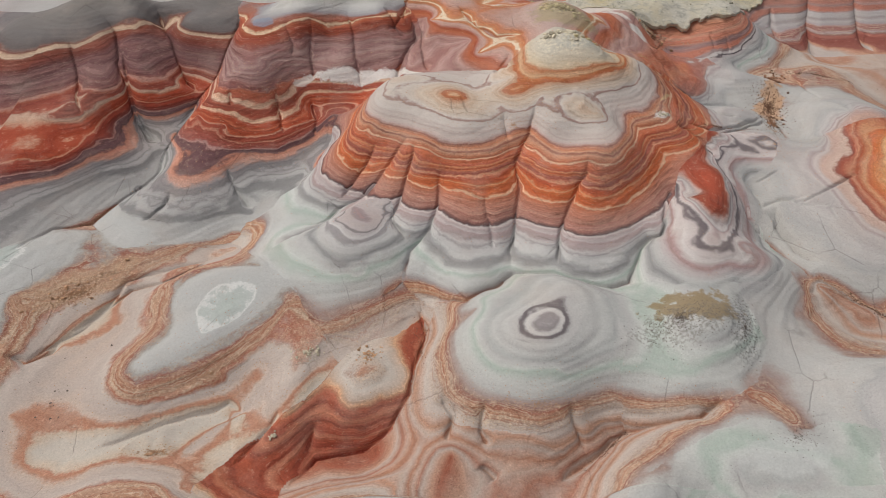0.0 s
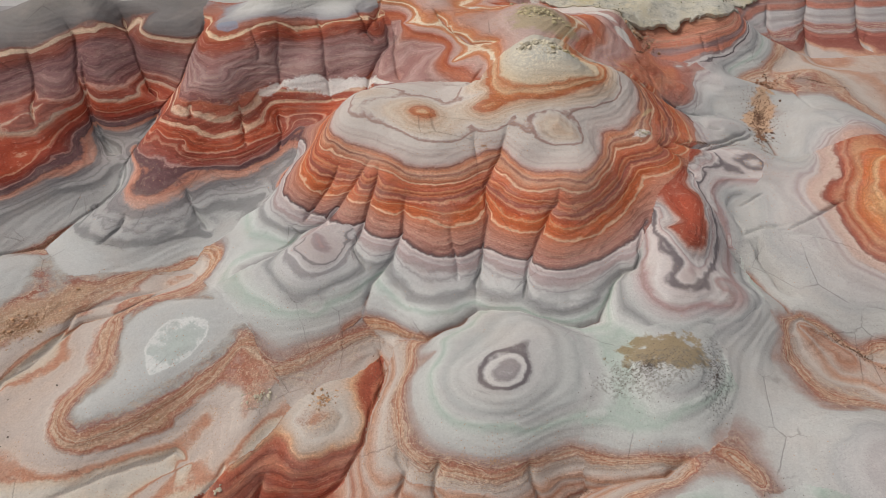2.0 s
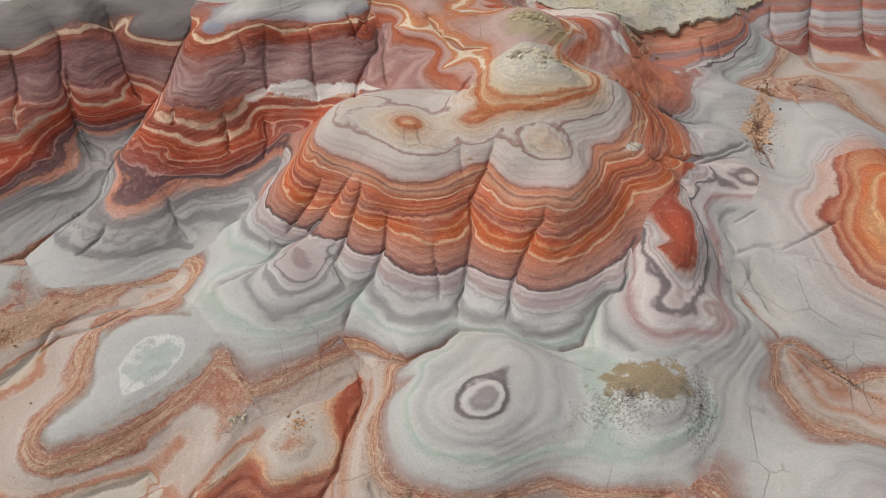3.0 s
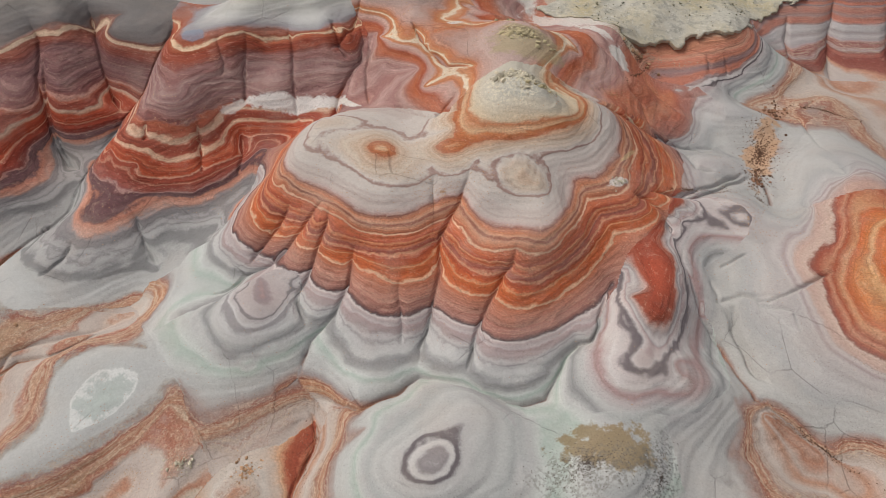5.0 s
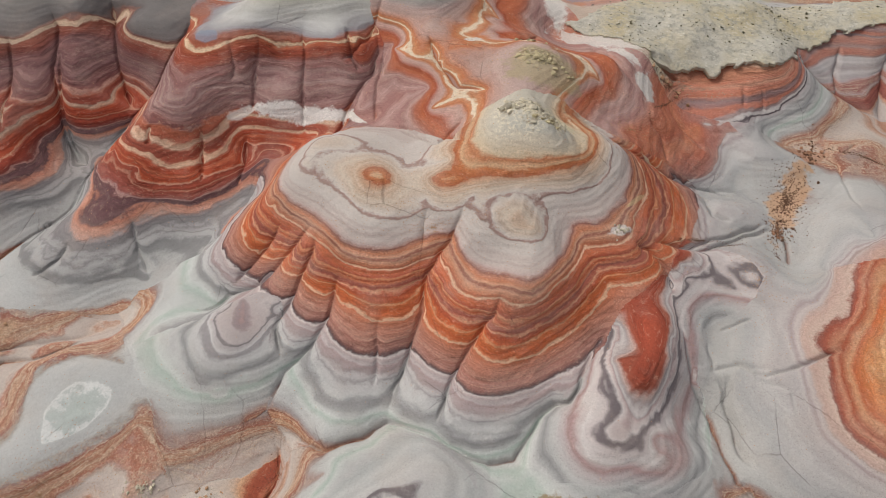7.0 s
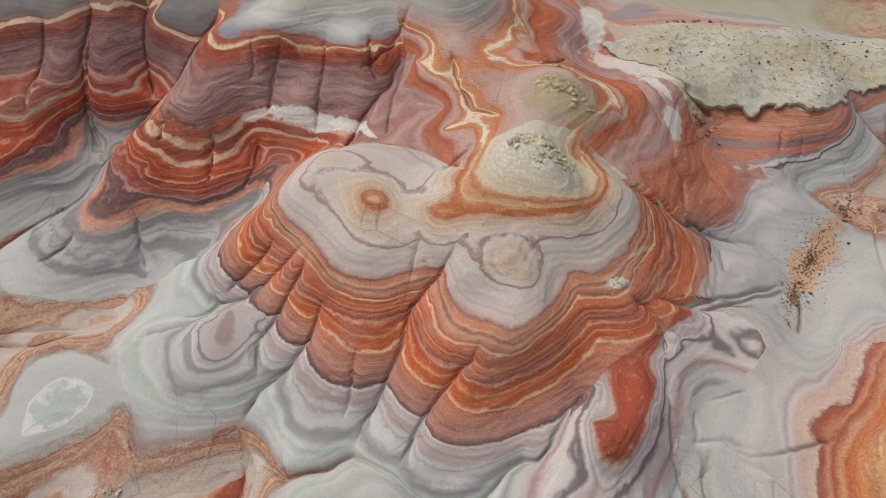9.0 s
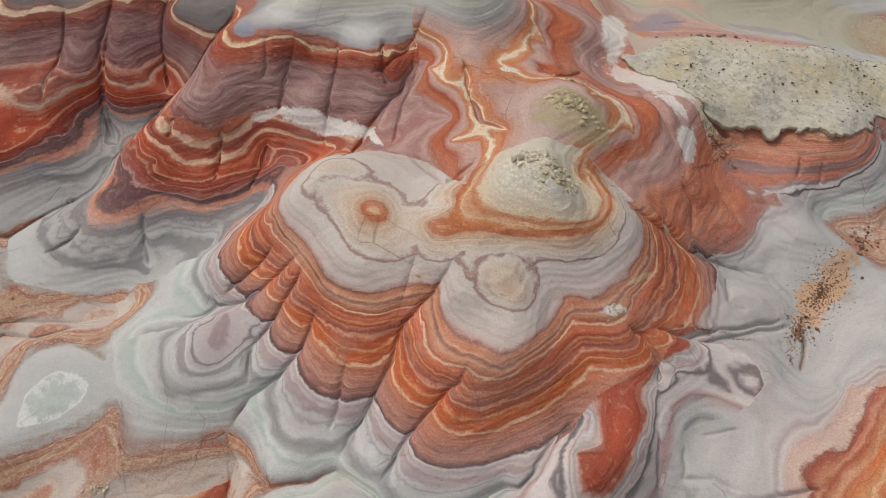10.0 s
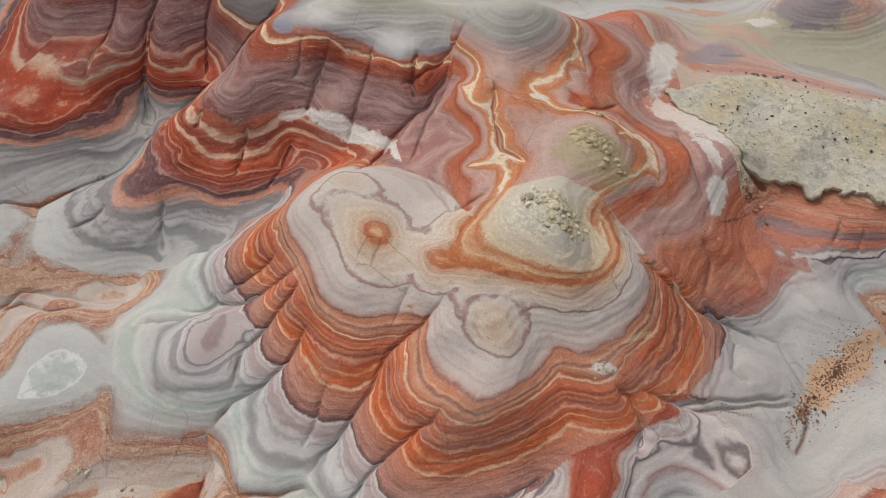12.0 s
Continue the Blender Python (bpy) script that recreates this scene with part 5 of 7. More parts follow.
# flats
outcrop(1.925, (-10.07, 17.13), (-10.45, 16.43), (-10.85, 15.82), (-10.84, 15.33), (-10.35, 14.91), (-9.85, 15.13), (-9.04, 15.67), (-8.36, 16.05), (-7.70, 16.57), (-7.03, 17.24), (-6.30, 17.83), (-5.96, 18.39))
outcrop(1.925, (-10.07, 17.13), (-10.04, 17.70), (-10.30, 18.43), (-10.20, 19.12), (-9.71, 19.80), (-8.97, 20.32), (-7.81, 20.26), (-7.11, 20.15))
outcrop(2.1, (-8.71, 16.73), (-7.84, 17.30), (-7.14, 17.91))
outcrop(2.1, (-9.54, 18.34), (-9.29, 19.09), (-8.54, 19.61))
outcrop(1.64, (-10.92, 17.35), (-11.39, 18.35), (-11.28, 19.10), (-11.08, 20.15), (-10.27, 20.62), (-8.78, 21.14))
outcrop(1.64, (-11.16, 17.11), (-11.59, 16.04), (-11.44, 14.98), (-10.90, 14.33), (-10.07, 14.16), (-9.16, 14.46), (-8.33, 14.89), (-7.49, 15.35))
outcrop(1.38, (-14.19, 13.87), (-13.53, 13.59), (-12.61, 13.50), (-11.59, 13.33), (-10.35, 13.50), (-9.57, 13.88), (-8.59, 14.31), (-7.39, 14.79), (-6.75, 15.44), (-6.50, 15.78))
outcrop(1.52, (-14.67, 14.89), (-13.24, 15.02), (-12.07, 15.13))
outcrop(1.52, (-10.84, 13.92), (-9.62, 14.14), (-8.64, 14.57))
outcrop(1.22, (-12.90, 12.55), (-11.40, 12.78), (-10.10, 13.14), (-8.98, 13.61), (-7.58, 13.82), (-6.67, 14.07))
outcrop(1.93, (-14.81, 21.90), (-13.64, 21.89), (-12.26, 21.96), (-10.96, 22.25), (-9.53, 22.98), (-9.07, 23.37))
outcrop(1.78, (-16.37, 18.83), (-14.94, 19.20), (-13.77, 20.15), (-12.36, 20.57))
outcrop(1.93, (-8.54, 16.31), (-7.72, 16.97), (-6.87, 17.77), (-6.27, 18.55), (-6.05, 19.02), (-5.68, 18.99), (-5.23, 18.55), (-4.71, 17.98), (-4.40, 17.70), (-4.10, 17.69), (-3.81, 17.97), (-3.11, 18.46), (-2.07, 18.93), (-1.44, 19.23))
outcrop(1.64, (-7.70, 15.64), (-7.01, 16.19), (-6.31, 16.92), (-5.94, 17.71), (-5.68, 18.11), (-5.10, 17.45), (-4.27, 16.91), (-3.51, 16.85), (-2.34, 17.34), (-1.45, 18.11))
outcrop(1.5, (-13.60, 16.30), (-12.63, 17.41), (-11.95, 18.25))
outcrop(2.282, (-9.06, 18.15), (-8.78, 18.78), (-8.23, 19.22), (-7.59, 19.26), (-7.10, 19.15), (-7.06, 18.64), (-7.43, 17.80), (-8.03, 17.27), (-8.62, 17.00), (-8.87, 17.51), (-9.06, 18.15))
outcrop(2.34, (-8.31, 18.06), (-7.69, 18.64))
# mound
outcrop(1.42, (-3.54, 14.78), (-3.41, 14.37), (-3.07, 14.13), (-2.60, 14.13), (-2.05, 14.44))
outcrop(1.36, (-4.35, 15.43), (-4.97, 14.48), (-5.38, 13.63), (-6.30, 13.33), (-7.04, 13.18), (-7.62, 12.73), (-7.73, 11.97), (-7.74, 11.10))
outcrop(1.5, (-5.96, 15.59), (-6.53, 14.37), (-7.53, 13.62), (-8.20, 12.72))
outcrop(1.7, (-3.38, 15.44), (-2.74, 14.94), (-2.01, 15.46))
outcrop(1.1, (-3.41, 13.56), (-2.68, 13.52), (-1.94, 13.86))
# dome
outcrop(1.95, (0.22, 16.37), (0.27, 15.57), (0.45, 14.85), (0.84, 14.15), (1.37, 13.79), (2.07, 13.60), (2.94, 13.44), (3.86, 13.59), (4.63, 13.92), (5.32, 14.20))
outcrop(1.95, (0.22, 16.37), (0.61, 16.89), (1.22, 17.34))
outcrop(2.3, (1.01, 16.41), (1.10, 15.67), (1.41, 14.97), (1.76, 14.62), (2.64, 14.37), (3.63, 14.43))
outcrop(1.7, (-0.32, 16.22), (-0.30, 15.12), (0.02, 14.10), (0.82, 13.31), (2.04, 12.94), (3.08, 12.81))
outcrop(2.95, (4.21, 16.19), (4.03, 15.66), (3.53, 15.40), (2.97, 15.39), (2.54, 15.70), (2.56, 16.36), (2.95, 17.00), (3.64, 17.14), (4.14, 16.83), (4.21, 16.19))
outcrop(3.08, (3.85, 16.09), (3.56, 15.72), (3.09, 15.71), (3.04, 16.11), (3.46, 16.50), (3.83, 16.37), (3.85, 16.09))
outcrop(1.25, (-0.68, 12.42), (-1.05, 11.57), (-1.31, 10.48))
outcrop(0.85, (-0.10, 12.21), (-0.49, 11.43), (-0.68, 10.53))
outcrop(0.5, (0.27, 12.03), (0.02, 11.33), (-0.15, 10.59))
outcrop(1.3, (1.32, 12.35), (2.02, 12.48), (3.05, 12.33), (3.77, 12.29))
outcrop(1.1, (2.49, 11.76), (3.37, 11.84), (4.15, 12.38))
# ringed lobe
outcrop(2.8, (-4.76, 22.63), (-4.68, 22.03), (-4.16, 21.31), (-3.78, 20.74), (-3.46, 20.56), (-3.02, 20.63), (-2.60, 20.91), (-2.30, 21.47), (-2.24, 22.12), (-2.14, 22.42))
outcrop(2.945, (-4.46, 22.54), (-4.35, 22.06), (-3.78, 21.31), (-3.37, 20.95), (-2.98, 20.94), (-2.60, 21.24), (-2.43, 21.92), (-2.41, 22.47), (-2.10, 22.73))
outcrop(3.15, (-3.68, 23.16), (-3.38, 22.43), (-3.18, 21.96))
outcrop(3.05, (-3.92, 22.69), (-3.59, 21.84), (-3.16, 21.39), (-2.77, 21.52), (-2.76, 22.29), (-2.75, 22.72))
outcrop(2.46, (-5.76, 21.63), (-5.14, 20.74), (-4.62, 20.02), (-4.03, 19.54), (-3.21, 19.51), (-2.36, 20.17), (-1.65, 20.90), (-1.38, 21.32))
outcrop(2.3, (-4.04, 19.33), (-3.01, 19.65), (-2.35, 20.20))
# open flats
outcrop(2.1, (16.34, 30.74), (17.11, 32.36), (17.72, 33.74))
outcrop(2.3, (14.53, 29.93), (15.44, 29.66), (16.38, 29.58))
outcrop(2.3, (17.93, 30.77), (18.94, 31.18), (19.40, 29.68))
outcrop(2.25, (18.46, 34.10), (19.77, 33.82), (20.74, 33.00))
outcrop(2.54, (14.14, 32.82), (15.25, 32.81), (15.95, 32.31), (16.28, 31.23), (15.63, 30.32), (14.77, 30.09))
outcrop(2.7, (14.25, 31.05), (14.81, 31.00))
outcrop(2.3, (16.02, 28.19), (16.55, 27.15), (17.61, 28.11))
outcrop(1.93, (12.83, 17.67), (13.31, 17.29), (13.47, 15.99), (13.45, 15.30), (14.61, 15.18))
outcrop(1.72, (13.57, 17.95), (13.90, 17.16), (14.15, 16.45), (15.66, 16.59))
outcrop(1.1, (14.11, 18.97), (14.80, 18.36), (15.77, 17.81))
outcrop(1.95, (13.09, 19.37), (13.38, 18.52), (12.99, 17.75))
outcrop(1.95, (13.91, 19.52), (14.80, 19.17), (15.82, 18.29), (16.26, 18.03))
outcrop(2.25, (11.22, 17.04), (11.97, 16.21), (12.19, 14.55), (13.37, 14.00))
outcrop(1.93, (8.94, 13.65), (9.78, 13.40), (10.17, 12.84), (10.51, 12.21))
outcrop(1.76, (10.00, 13.71), (10.41, 13.17), (10.54, 12.69))
outcrop(1.95, (9.78, 14.11), (10.50, 13.84), (10.86, 13.01), (11.04, 12.33))
outcrop(2.2, (13.35, 23.56), (13.73, 22.54), (14.07, 21.43), (14.15, 20.52))
outcrop(1.95, (13.56, 19.19), (14.22, 19.46), (14.63, 19.29))
# crusted dome
outcrop(1.95, (5.32, 14.20), (5.77, 14.14), (6.45, 13.92), (7.11, 13.78), (8.34, 13.77), (9.22, 13.80))
outcrop(1.72, (5.57, 13.95), (5.91, 13.69), (6.58, 13.54))
outcrop(1.5, (6.57, 13.37), (7.38, 13.23), (8.08, 13.35))
outcrop(2.3, (6.68, 14.96), (7.24, 14.56), (8.12, 14.54), (9.04, 15.05))
# minty dome
outcrop(1.95, (5.22, 10.28), (5.42, 10.76), (5.97, 10.88), (6.45, 11.05))
outcrop(1.95, (6.62, 11.47), (6.82, 11.85), (7.30, 12.18), (8.03, 12.36), (8.78, 12.92), (9.67, 13.11))
outcrop(1.72, (4.81, 10.53), (5.07, 11.22), (5.76, 11.67), (6.33, 11.96), (6.75, 12.52), (7.42, 12.66), (8.26, 12.89))
outcrop(2.3, (7.76, 11.32), (7.68, 10.73), (7.86, 10.35))
outcrop(2.3, (7.82, 11.52), (8.47, 11.67), (9.30, 11.72), (10.07, 11.55))
outcrop(2.6, (8.59, 10.98), (9.50, 10.87), (10.50, 10.97))
CX, CY = (GX[:-1, :-1] + GX[1:, 1:]) / 2, (GY[:-1, :-1] + GY[1:, 1:]) / 2
CXW, CYW = CX + 0.12 * sway(CX, CY, 0.7, 21), CY + 0.12 * sway(CX, CY, 0.7, 22)
OWNER = np.zeros(CX.shape, int)
LANDS = []


def land(name, material, label, category, poly, parts=()):
    """Marks out one landform by its outline in plan, along the rills round it. parts: names, labels and top levels of its belts of beds, from the foot up."""
    OWNER[inside(CXW, CYW, poly)] = len(LANDS) + 1
    LANDS.append((name, material, label, category, parts))


IDX = np.arange(GX.size).reshape(GX.shape)
QUADS = np.stack([IDX[:-1, :-1], IDX[:-1, 1:], IDX[1:, 1:], IDX[1:, :-1]], -1)
SITES = np.stack([GX, GY, GZ], -1).reshape(-1, 3)
SLOPES = np.stack([-np.gradient(GZ, XS, axis=1), -np.gradient(GZ, YS, axis=0), np.ones(GZ.shape)], -1).reshape(-1, 3)
SLOPES /= np.linalg.norm(SLOPES, axis=1)[:, None]


def earth(name, material, faces):
    """A mesh of the given faces of the land, with a rim that reaches half a metre down."""
    used, flat = np.unique(faces.ravel(), return_inverse=True)
    q, v, bed, up = flat.reshape(-1, 4), SITES[used], BED.ravel()[used], SLOPES[used]
    e = np.concatenate([q[:, [a, (a + 1) % 4]] for a in range(4)])
    key = np.sort(e, 1)
    key = key[:, 0].astype(np.int64) * len(v) + key[:, 1]
    _, first, count = np.unique(key, return_index=True, return_counts=True)
    rim = e[first[count == 1]]
    rv, ri = np.unique(rim.ravel(), return_inverse=True)
    ri = ri.reshape(-1, 2) + len(v)
    q = np.concatenate([q, np.stack([rim[:, 1], rim[:, 0], ri[:, 0], ri[:, 1]], -1)])
    v = np.concatenate([v, v[rv] - [0, 0, 0.5]])
    me = bpy.data.meshes.new(name)
    me.vertices.add(len(v))
    me.vertices.foreach_set("co", v.ravel())
    me.loops.add(q.size)
    me.loops.foreach_set("vertex_index", q.ravel())
    me.polygons.add(len(q))
    me.polygons.foreach_set("loop_start", np.arange(0, q.size, 4))
    me.polygons.foreach_set("use_smooth", np.ones(len(q), bool))
    me.update(calc_edges=True)
    me.attributes.new("bed_level", "FLOAT", "POINT").data.foreach_set("value", np.concatenate([bed, bed[rv] - 0.5]))
    me.normals_split_custom_set_from_vertices(np.concatenate([up, up[rv]]))
    me.materials.append(material)
    return new(name, me)


def islands(mask):
    """Numbers the connected patches of a mask, by runs along its rows."""
    rows, cols = np.flatnonzero(mask.any(1)), np.flatnonzero(mask.any(0))
    if not len(rows):
        return np.zeros(mask.shape, int)
    if mask.shape[1] > cols[-1] - cols[0] + 1:
        out = np.zeros(mask.shape, int)
        out[rows[0]:rows[-1] + 1, cols[0]:cols[-1] + 1] = islands(mask[rows[0]:rows[-1] + 1, cols[0]:cols[-1] + 1])
        return out
    label, boss = np.zeros(mask.shape, int), [0]

    def root(k):
        while boss[k] != k:
            k = boss[k]
        return k
    last = []
    for j, row in enumerate(mask):
        edge = np.flatnonzero(np.diff(np.concatenate([[0], row.astype(int), [0]])))
        runs = []
        for a, b in zip(edge[::2], edge[1::2]):
            own = 0
            for c, d, k in last:
                if c < b and a < d:
                    k = root(k)
                    if own and own != k:
                        boss[max(own, k)] = min(own, k)
                    own = min(own, k) if own else k
            if not own:
                own = len(boss)
                boss.append(own)
            label[j, a:b] = own
            runs.append((a, b, own))
        last = runs
    return np.array([root(k) for k in range(len(boss))])[label]


def settle(reach=1.7):
    """Bends the beds so that each crops out along its lines; the bend fades away from them and stops at the rills between landforms."""
    i0, j0 = np.searchsorted(XS, -21.0), np.searchsorted(YS, 10.5)
    nx, ny = int(round(44.0 / STEP)) + 1, int(round(37.5 / STEP)) + 1
    base = BED[j0:j0 + ny, i0:i0 + nx]
    own = OWNER[j0:j0 + ny, i0:i0 + nx]
    want, count = np.zeros(base.shape), np.zeros(base.shape)
    for level, line in OUTCROPS:
        for (ax, ay), (bx, by) in zip(line[:-1], line[1:]):
            u = np.linspace(0, 1, max(2, int(math.hypot(bx - ax, by - ay) / 0.025)))
            i = np.rint((ax + u * (bx - ax) + 21.0) / STEP).astype(int)
            j = np.rint((ay + u * (by - ay) - 10.5) / STEP).astype(int)
            ok = (i >= 0) & (i < nx) & (j >= 0) & (j < ny)
            np.add.at(want, (j[ok], i[ok]), level - base[j[ok], i[ok]])
            np.add.at(count, (j[ok], i[ok]), 1)
    bend = None
    for step, rounds in ((8, 250), (4, 160), (2, 120), (1, 90)):
        h, w = -(-ny // step), -(-nx // step)
        pad = ((0, h * step - ny), (0, w * step - nx))
        c = np.pad(count, pad).reshape(h, step, w, step).sum((1, 3))
        v = np.pad(want, pad).reshape(h, step, w, step).sum((1, 3)) / np.maximum(c, 1)
        o = own[::step, ::step]
        u = np.zeros((h, w)) if bend is None else np.repeat(np.repeat(bend, 2, 0), 2, 1)[:h, :w]
        joins = [np.zeros((h, w)) for _ in range(4)]
        same_y, same_x = (o[1:] == o[:-1]) * 0.98 + 0.02, (o[:, 1:] == o[:, :-1]) * 0.98 + 0.02
        joins[0][1:], joins[1][:-1], joins[2][:, 1:], joins[3][:, :-1] = same_y, same_y, same_x, same_x
        total = sum(joins) + (STEP * step / reach) ** 2
        for _ in range(rounds):
            u[c > 0] = v[c > 0]
            near = np.zeros((h, w))
            near[1:] += joins[0][1:] * u[:-1]
            near[:-1] += joins[1][:-1] * u[1:]
            near[:, 1:] += joins[2][:, 1:] * u[:, :-1]
            near[:, :-1] += joins[3][:, :-1] * u[:, 1:]
            u = near / total
        bend = u
    base += bend


def raise_land():
    mean = (BED[:-1, :-1] + BED[1:, 1:]) / 2
    tagged(earth("ground", GROUND[0], QUADS[OWNER == 0]), GROUND[1], "ground", kind="structure")
    for k, (name, material, label, category, parts) in enumerate(LANDS):
        mine = OWNER == k + 1
        if not parts:
            tagged(earth(name, material, QUADS[mine]), label, category)
            continue
        whole = new(name)
        whole.location = (float(CX[mine].mean()), float(CY[mine].mean()), float(BED[:-1, :-1][mine].min()) - 0.5)
        whole.empty_display_size = 0.2
        tagged(whole, label, category)
        belt = np.where(mine, np.searchsorted([p[2] for p in parts], mean, side="right"), -1)
        for _ in range(2):
            for b in range(len(parts)):
                group = islands(belt == b)
                size = np.bincount(group.ravel())
                small = (size < 900)[group] & (group > 0)
                belt[small] = b - 1 if b else 1
        for b, (part_name, part_label, top) in enumerate(parts):
            group = islands(belt == b)
            for g in np.unique(group[group > 0]):
                ob = earth(part_name, material, QUADS[group == g])
                ob.parent = whole
                ob.matrix_parent_inverse = Matrix.Translation(-whole.location)
                tagged(ob, part_label)


olive, cream, white = (176, 160, 126), (206, 194, 160), (222, 216, 208)
salt = (patch(6.1, 43.4, 0.8, 2.8, 10, white, 0.9), patch(8.4, 40.0, 2.6, 0.7, -22, white, 0.75, 1.6, 0.0, 0.8), patch(10.7, 36.6, 0.5, 1.1, 4, white, 0.9, 1.8, 0.0, 0.6), patch(9.7, 38.3, 1.5, 0.42, -42, white, 0.8, 1.8, 0.0, 0.8))
clay_ground = clay("clay_ground", PLAIN_FOOT, PALE, (0.94, 0.925, 0.925), beds=0.6, marks=(
    patch(17.3, 32.8, 0.75, 2.8, -20, (204, 162, 124), 0.8, 1.0, 0.0, 0.7), patch(18.7, 36.6, 0.8, 1.4, -10, (190, 142, 112), 0.6, 0.9, 0.0, 0.8),
    patch(13.0, 50.0, 10.0, 2.6, 12, (184, 178, 150), 0.7, 0.5), *salt, patch(7.4, 44.6, 0.4, 1.3, 10, (196, 140, 112), 0.8, 1.6), patch(8.0, 46.0, 0.9, 1.7, -30, (158, 148, 153), 0.85, 1.0, 0.0, 0.6), patch(8.8, 46.4, 0.12, 0.9, -60, (132, 124, 128), 0.5, 1.4, 0.0, 0.8), patch(8.3, 45.2, 0.1, 0.9, -70, (134, 126, 130), 0.45, 1.4, 0.0, 0.8),
    patch(13.6, 47.0, 1.6, 0.4, 10, (206, 164, 148), 0.7, 1.0, 0.0, 0.7), patch(10.3, 47.0, 1.7, 0.28, 12, (208, 166, 150), 0.8, 1.0, 0.0, 0.8), patch(13.4, 48.3, 1.9, 0.35, 8, (166, 158, 160), 0.75, 0.9, 0.0, 0.8), patch(5.9, 50.2, 1.5, 0.6, 10, (196, 150, 126), 0.7, 1.0, 0.0, 0.8), patch(13.2, 52.2, 0.8, 1.0, 10, (204, 168, 152), 0.7, 1.0, 0.0, 0.8), patch(8.6, 48.6, 2.0, 0.7, 5, (206, 166, 150), 0.6, 0.8, 0.0, 0.7), patch(15.6, 47.0, 1.6, 0.5, 0, (168, 160, 164), 0.6, 0.9, 0.0, 0.7),
    patch(11.2, 51.6, 2.3, 1.3, 22, (152, 143, 147), 0.9), patch(9.2, 50.0, 0.9, 0.4, 20, white, 0.8, 1.4, 0.0, 0.7), patch(11.4, 50.5, 1.5, 0.14, 24, (122, 116, 122), 0.45, 1.2, 0.0, 0.8), patch(12.6, 53.4, 0.7, 0.3, 35, white, 0.7)))
clay_flats = clay("clay_flats", FLATS, PALE, marks=(
    patch(-14.2, 20.0, 2.6, 1.0, 35, (206, 176, 146), 0.4),))
clay_central = clay("clay_central", LOWER, CENTRAL, (1.04, 1.04, 1.05), beds=0.62, marks=(
    patch(6.2, 30.4, 1.5, 1.0, 0, (188, 184, 172), 0.8), patch(6.3, 31.2, 1.4, 0.8, -15, cream, 0.8, 1.6, 0.0, 0.7), patch(6.0, 30.9, 1.5, 1.0, -10, (150, 136, 108), 0.6, 1.6, 6.0, 0.7), patch(5.6, 30.6, 1.5, 1.2, 0, (224, 214, 190), 0.6, 1.6, 8.0, 0.7),
    patch(9.7, 27.3, 0.5, 0.22, 30, white, 0.8, 3.0), patch(11.2, 31.6, 0.75, 0.13, -18, (216, 196, 166), 0.9, 2.5), patch(10.3, 29.0, 0.8, 0.1, 55, (204, 176, 136), 0.7, 3.0)))
clay_back = clay("clay_back", PLAIN_FOOT, BACK, beds=0.55, marks=(
    # the dark brown specks paint the shade in crevices between the clods
    patch(6.1, 34.3, 1.8, 1.4, -10, olive, 0.75), patch(5.8, 34.8, 1.1, 0.7, -10, (206, 190, 150), 0.6, 1.6, 5.0, 0.7), patch(5.9, 34.9, 1.2, 0.6, -20, (124, 108, 76), 0.6, 1.6, 7.0, 0.7), *salt, patch(2.85, 36.44, 0.5, 0.25, 10, white, 0.85, 2.5)), warp=1.0)
clay_west = clay("clay_west", LOWER_WEST, WESTERN, (1.04, 1.03, 1.03), beds=0.8, marks=(
    patch(-4.2, 32.7, 2.9, 0.42, 2, (226, 220, 214), 0.95, 3.0), patch(-1.6, 32.4, 0.9, 0.3, -45, white, 0.9, 2.2), patch(-7.0, 32.3, 0.9, 0.25, 40, white, 0.7, 2.2),
    patch(-9.4, 35.2, 0.6, 0.4, 0, (142, 150, 166), 0.7)))
clay_far_west = clay("clay_far_west", LOWER_WEST, FAR_WESTERN, (0.88, 0.85, 0.85), beds=0.8)
clay_domes = clay("clay_domes", DOME_FOOT, DOME_TOP, (0.96, 0.96, 0.96), beds=0.4, warp=0.5)
clay_minty = clay("clay_minty", DOME_FOOT, DOME_TOP, (0.95, 0.95, 0.95), beds=0.5, marks=(patch(12.6, 12.0, 0.9, 0.6, 30, (150, 160, 150), 0.6, 1.6), patch(10.0, 11.4, 1.6, 0.7, 10, (206, 207, 203), 0.6, 1.4)))
clay_ringed = clay("clay_ringed", LOBE_FOOT, LOBE_TOP, beds=0.7, warp=0.4)
clay_crusted = clay("clay_crusted", DOME_FOOT, DOME_TOP, (0.96, 0.96, 0.96), beds=0.5, marks=(
    patch(8.7, 17.0, 1.6, 0.95, -10, (148, 126, 90), 0.85, 1.8, 0.0, 0.75), patch(8.0, 16.2, 2.0, 0.9, 15, (126, 120, 110), 0.5, 1.5, 9.0),
    patch(10.2, 16.2, 0.7, 1.8, -15, (120, 120, 116), 0.55, 1.5, 10.0)))
clay_spur = clay("clay_spur", SPUR_FOOT, SPUR, warp=0.3)
clay_east = clay("clay_east", PLAIN_FOOT, EASTERN, (0.95, 0.93, 0.92), beds=0.7)
clay_lobe = clay("clay_lobe", LOWER, PALE)
clay_terrace = clay("clay_terrace", FRONT, TERRACE, marks=salt)

clay_bank = clay("clay_bank", BANK_FOOT, TERRACE, (0.96, 0.95, 0.96), beds=0.6)

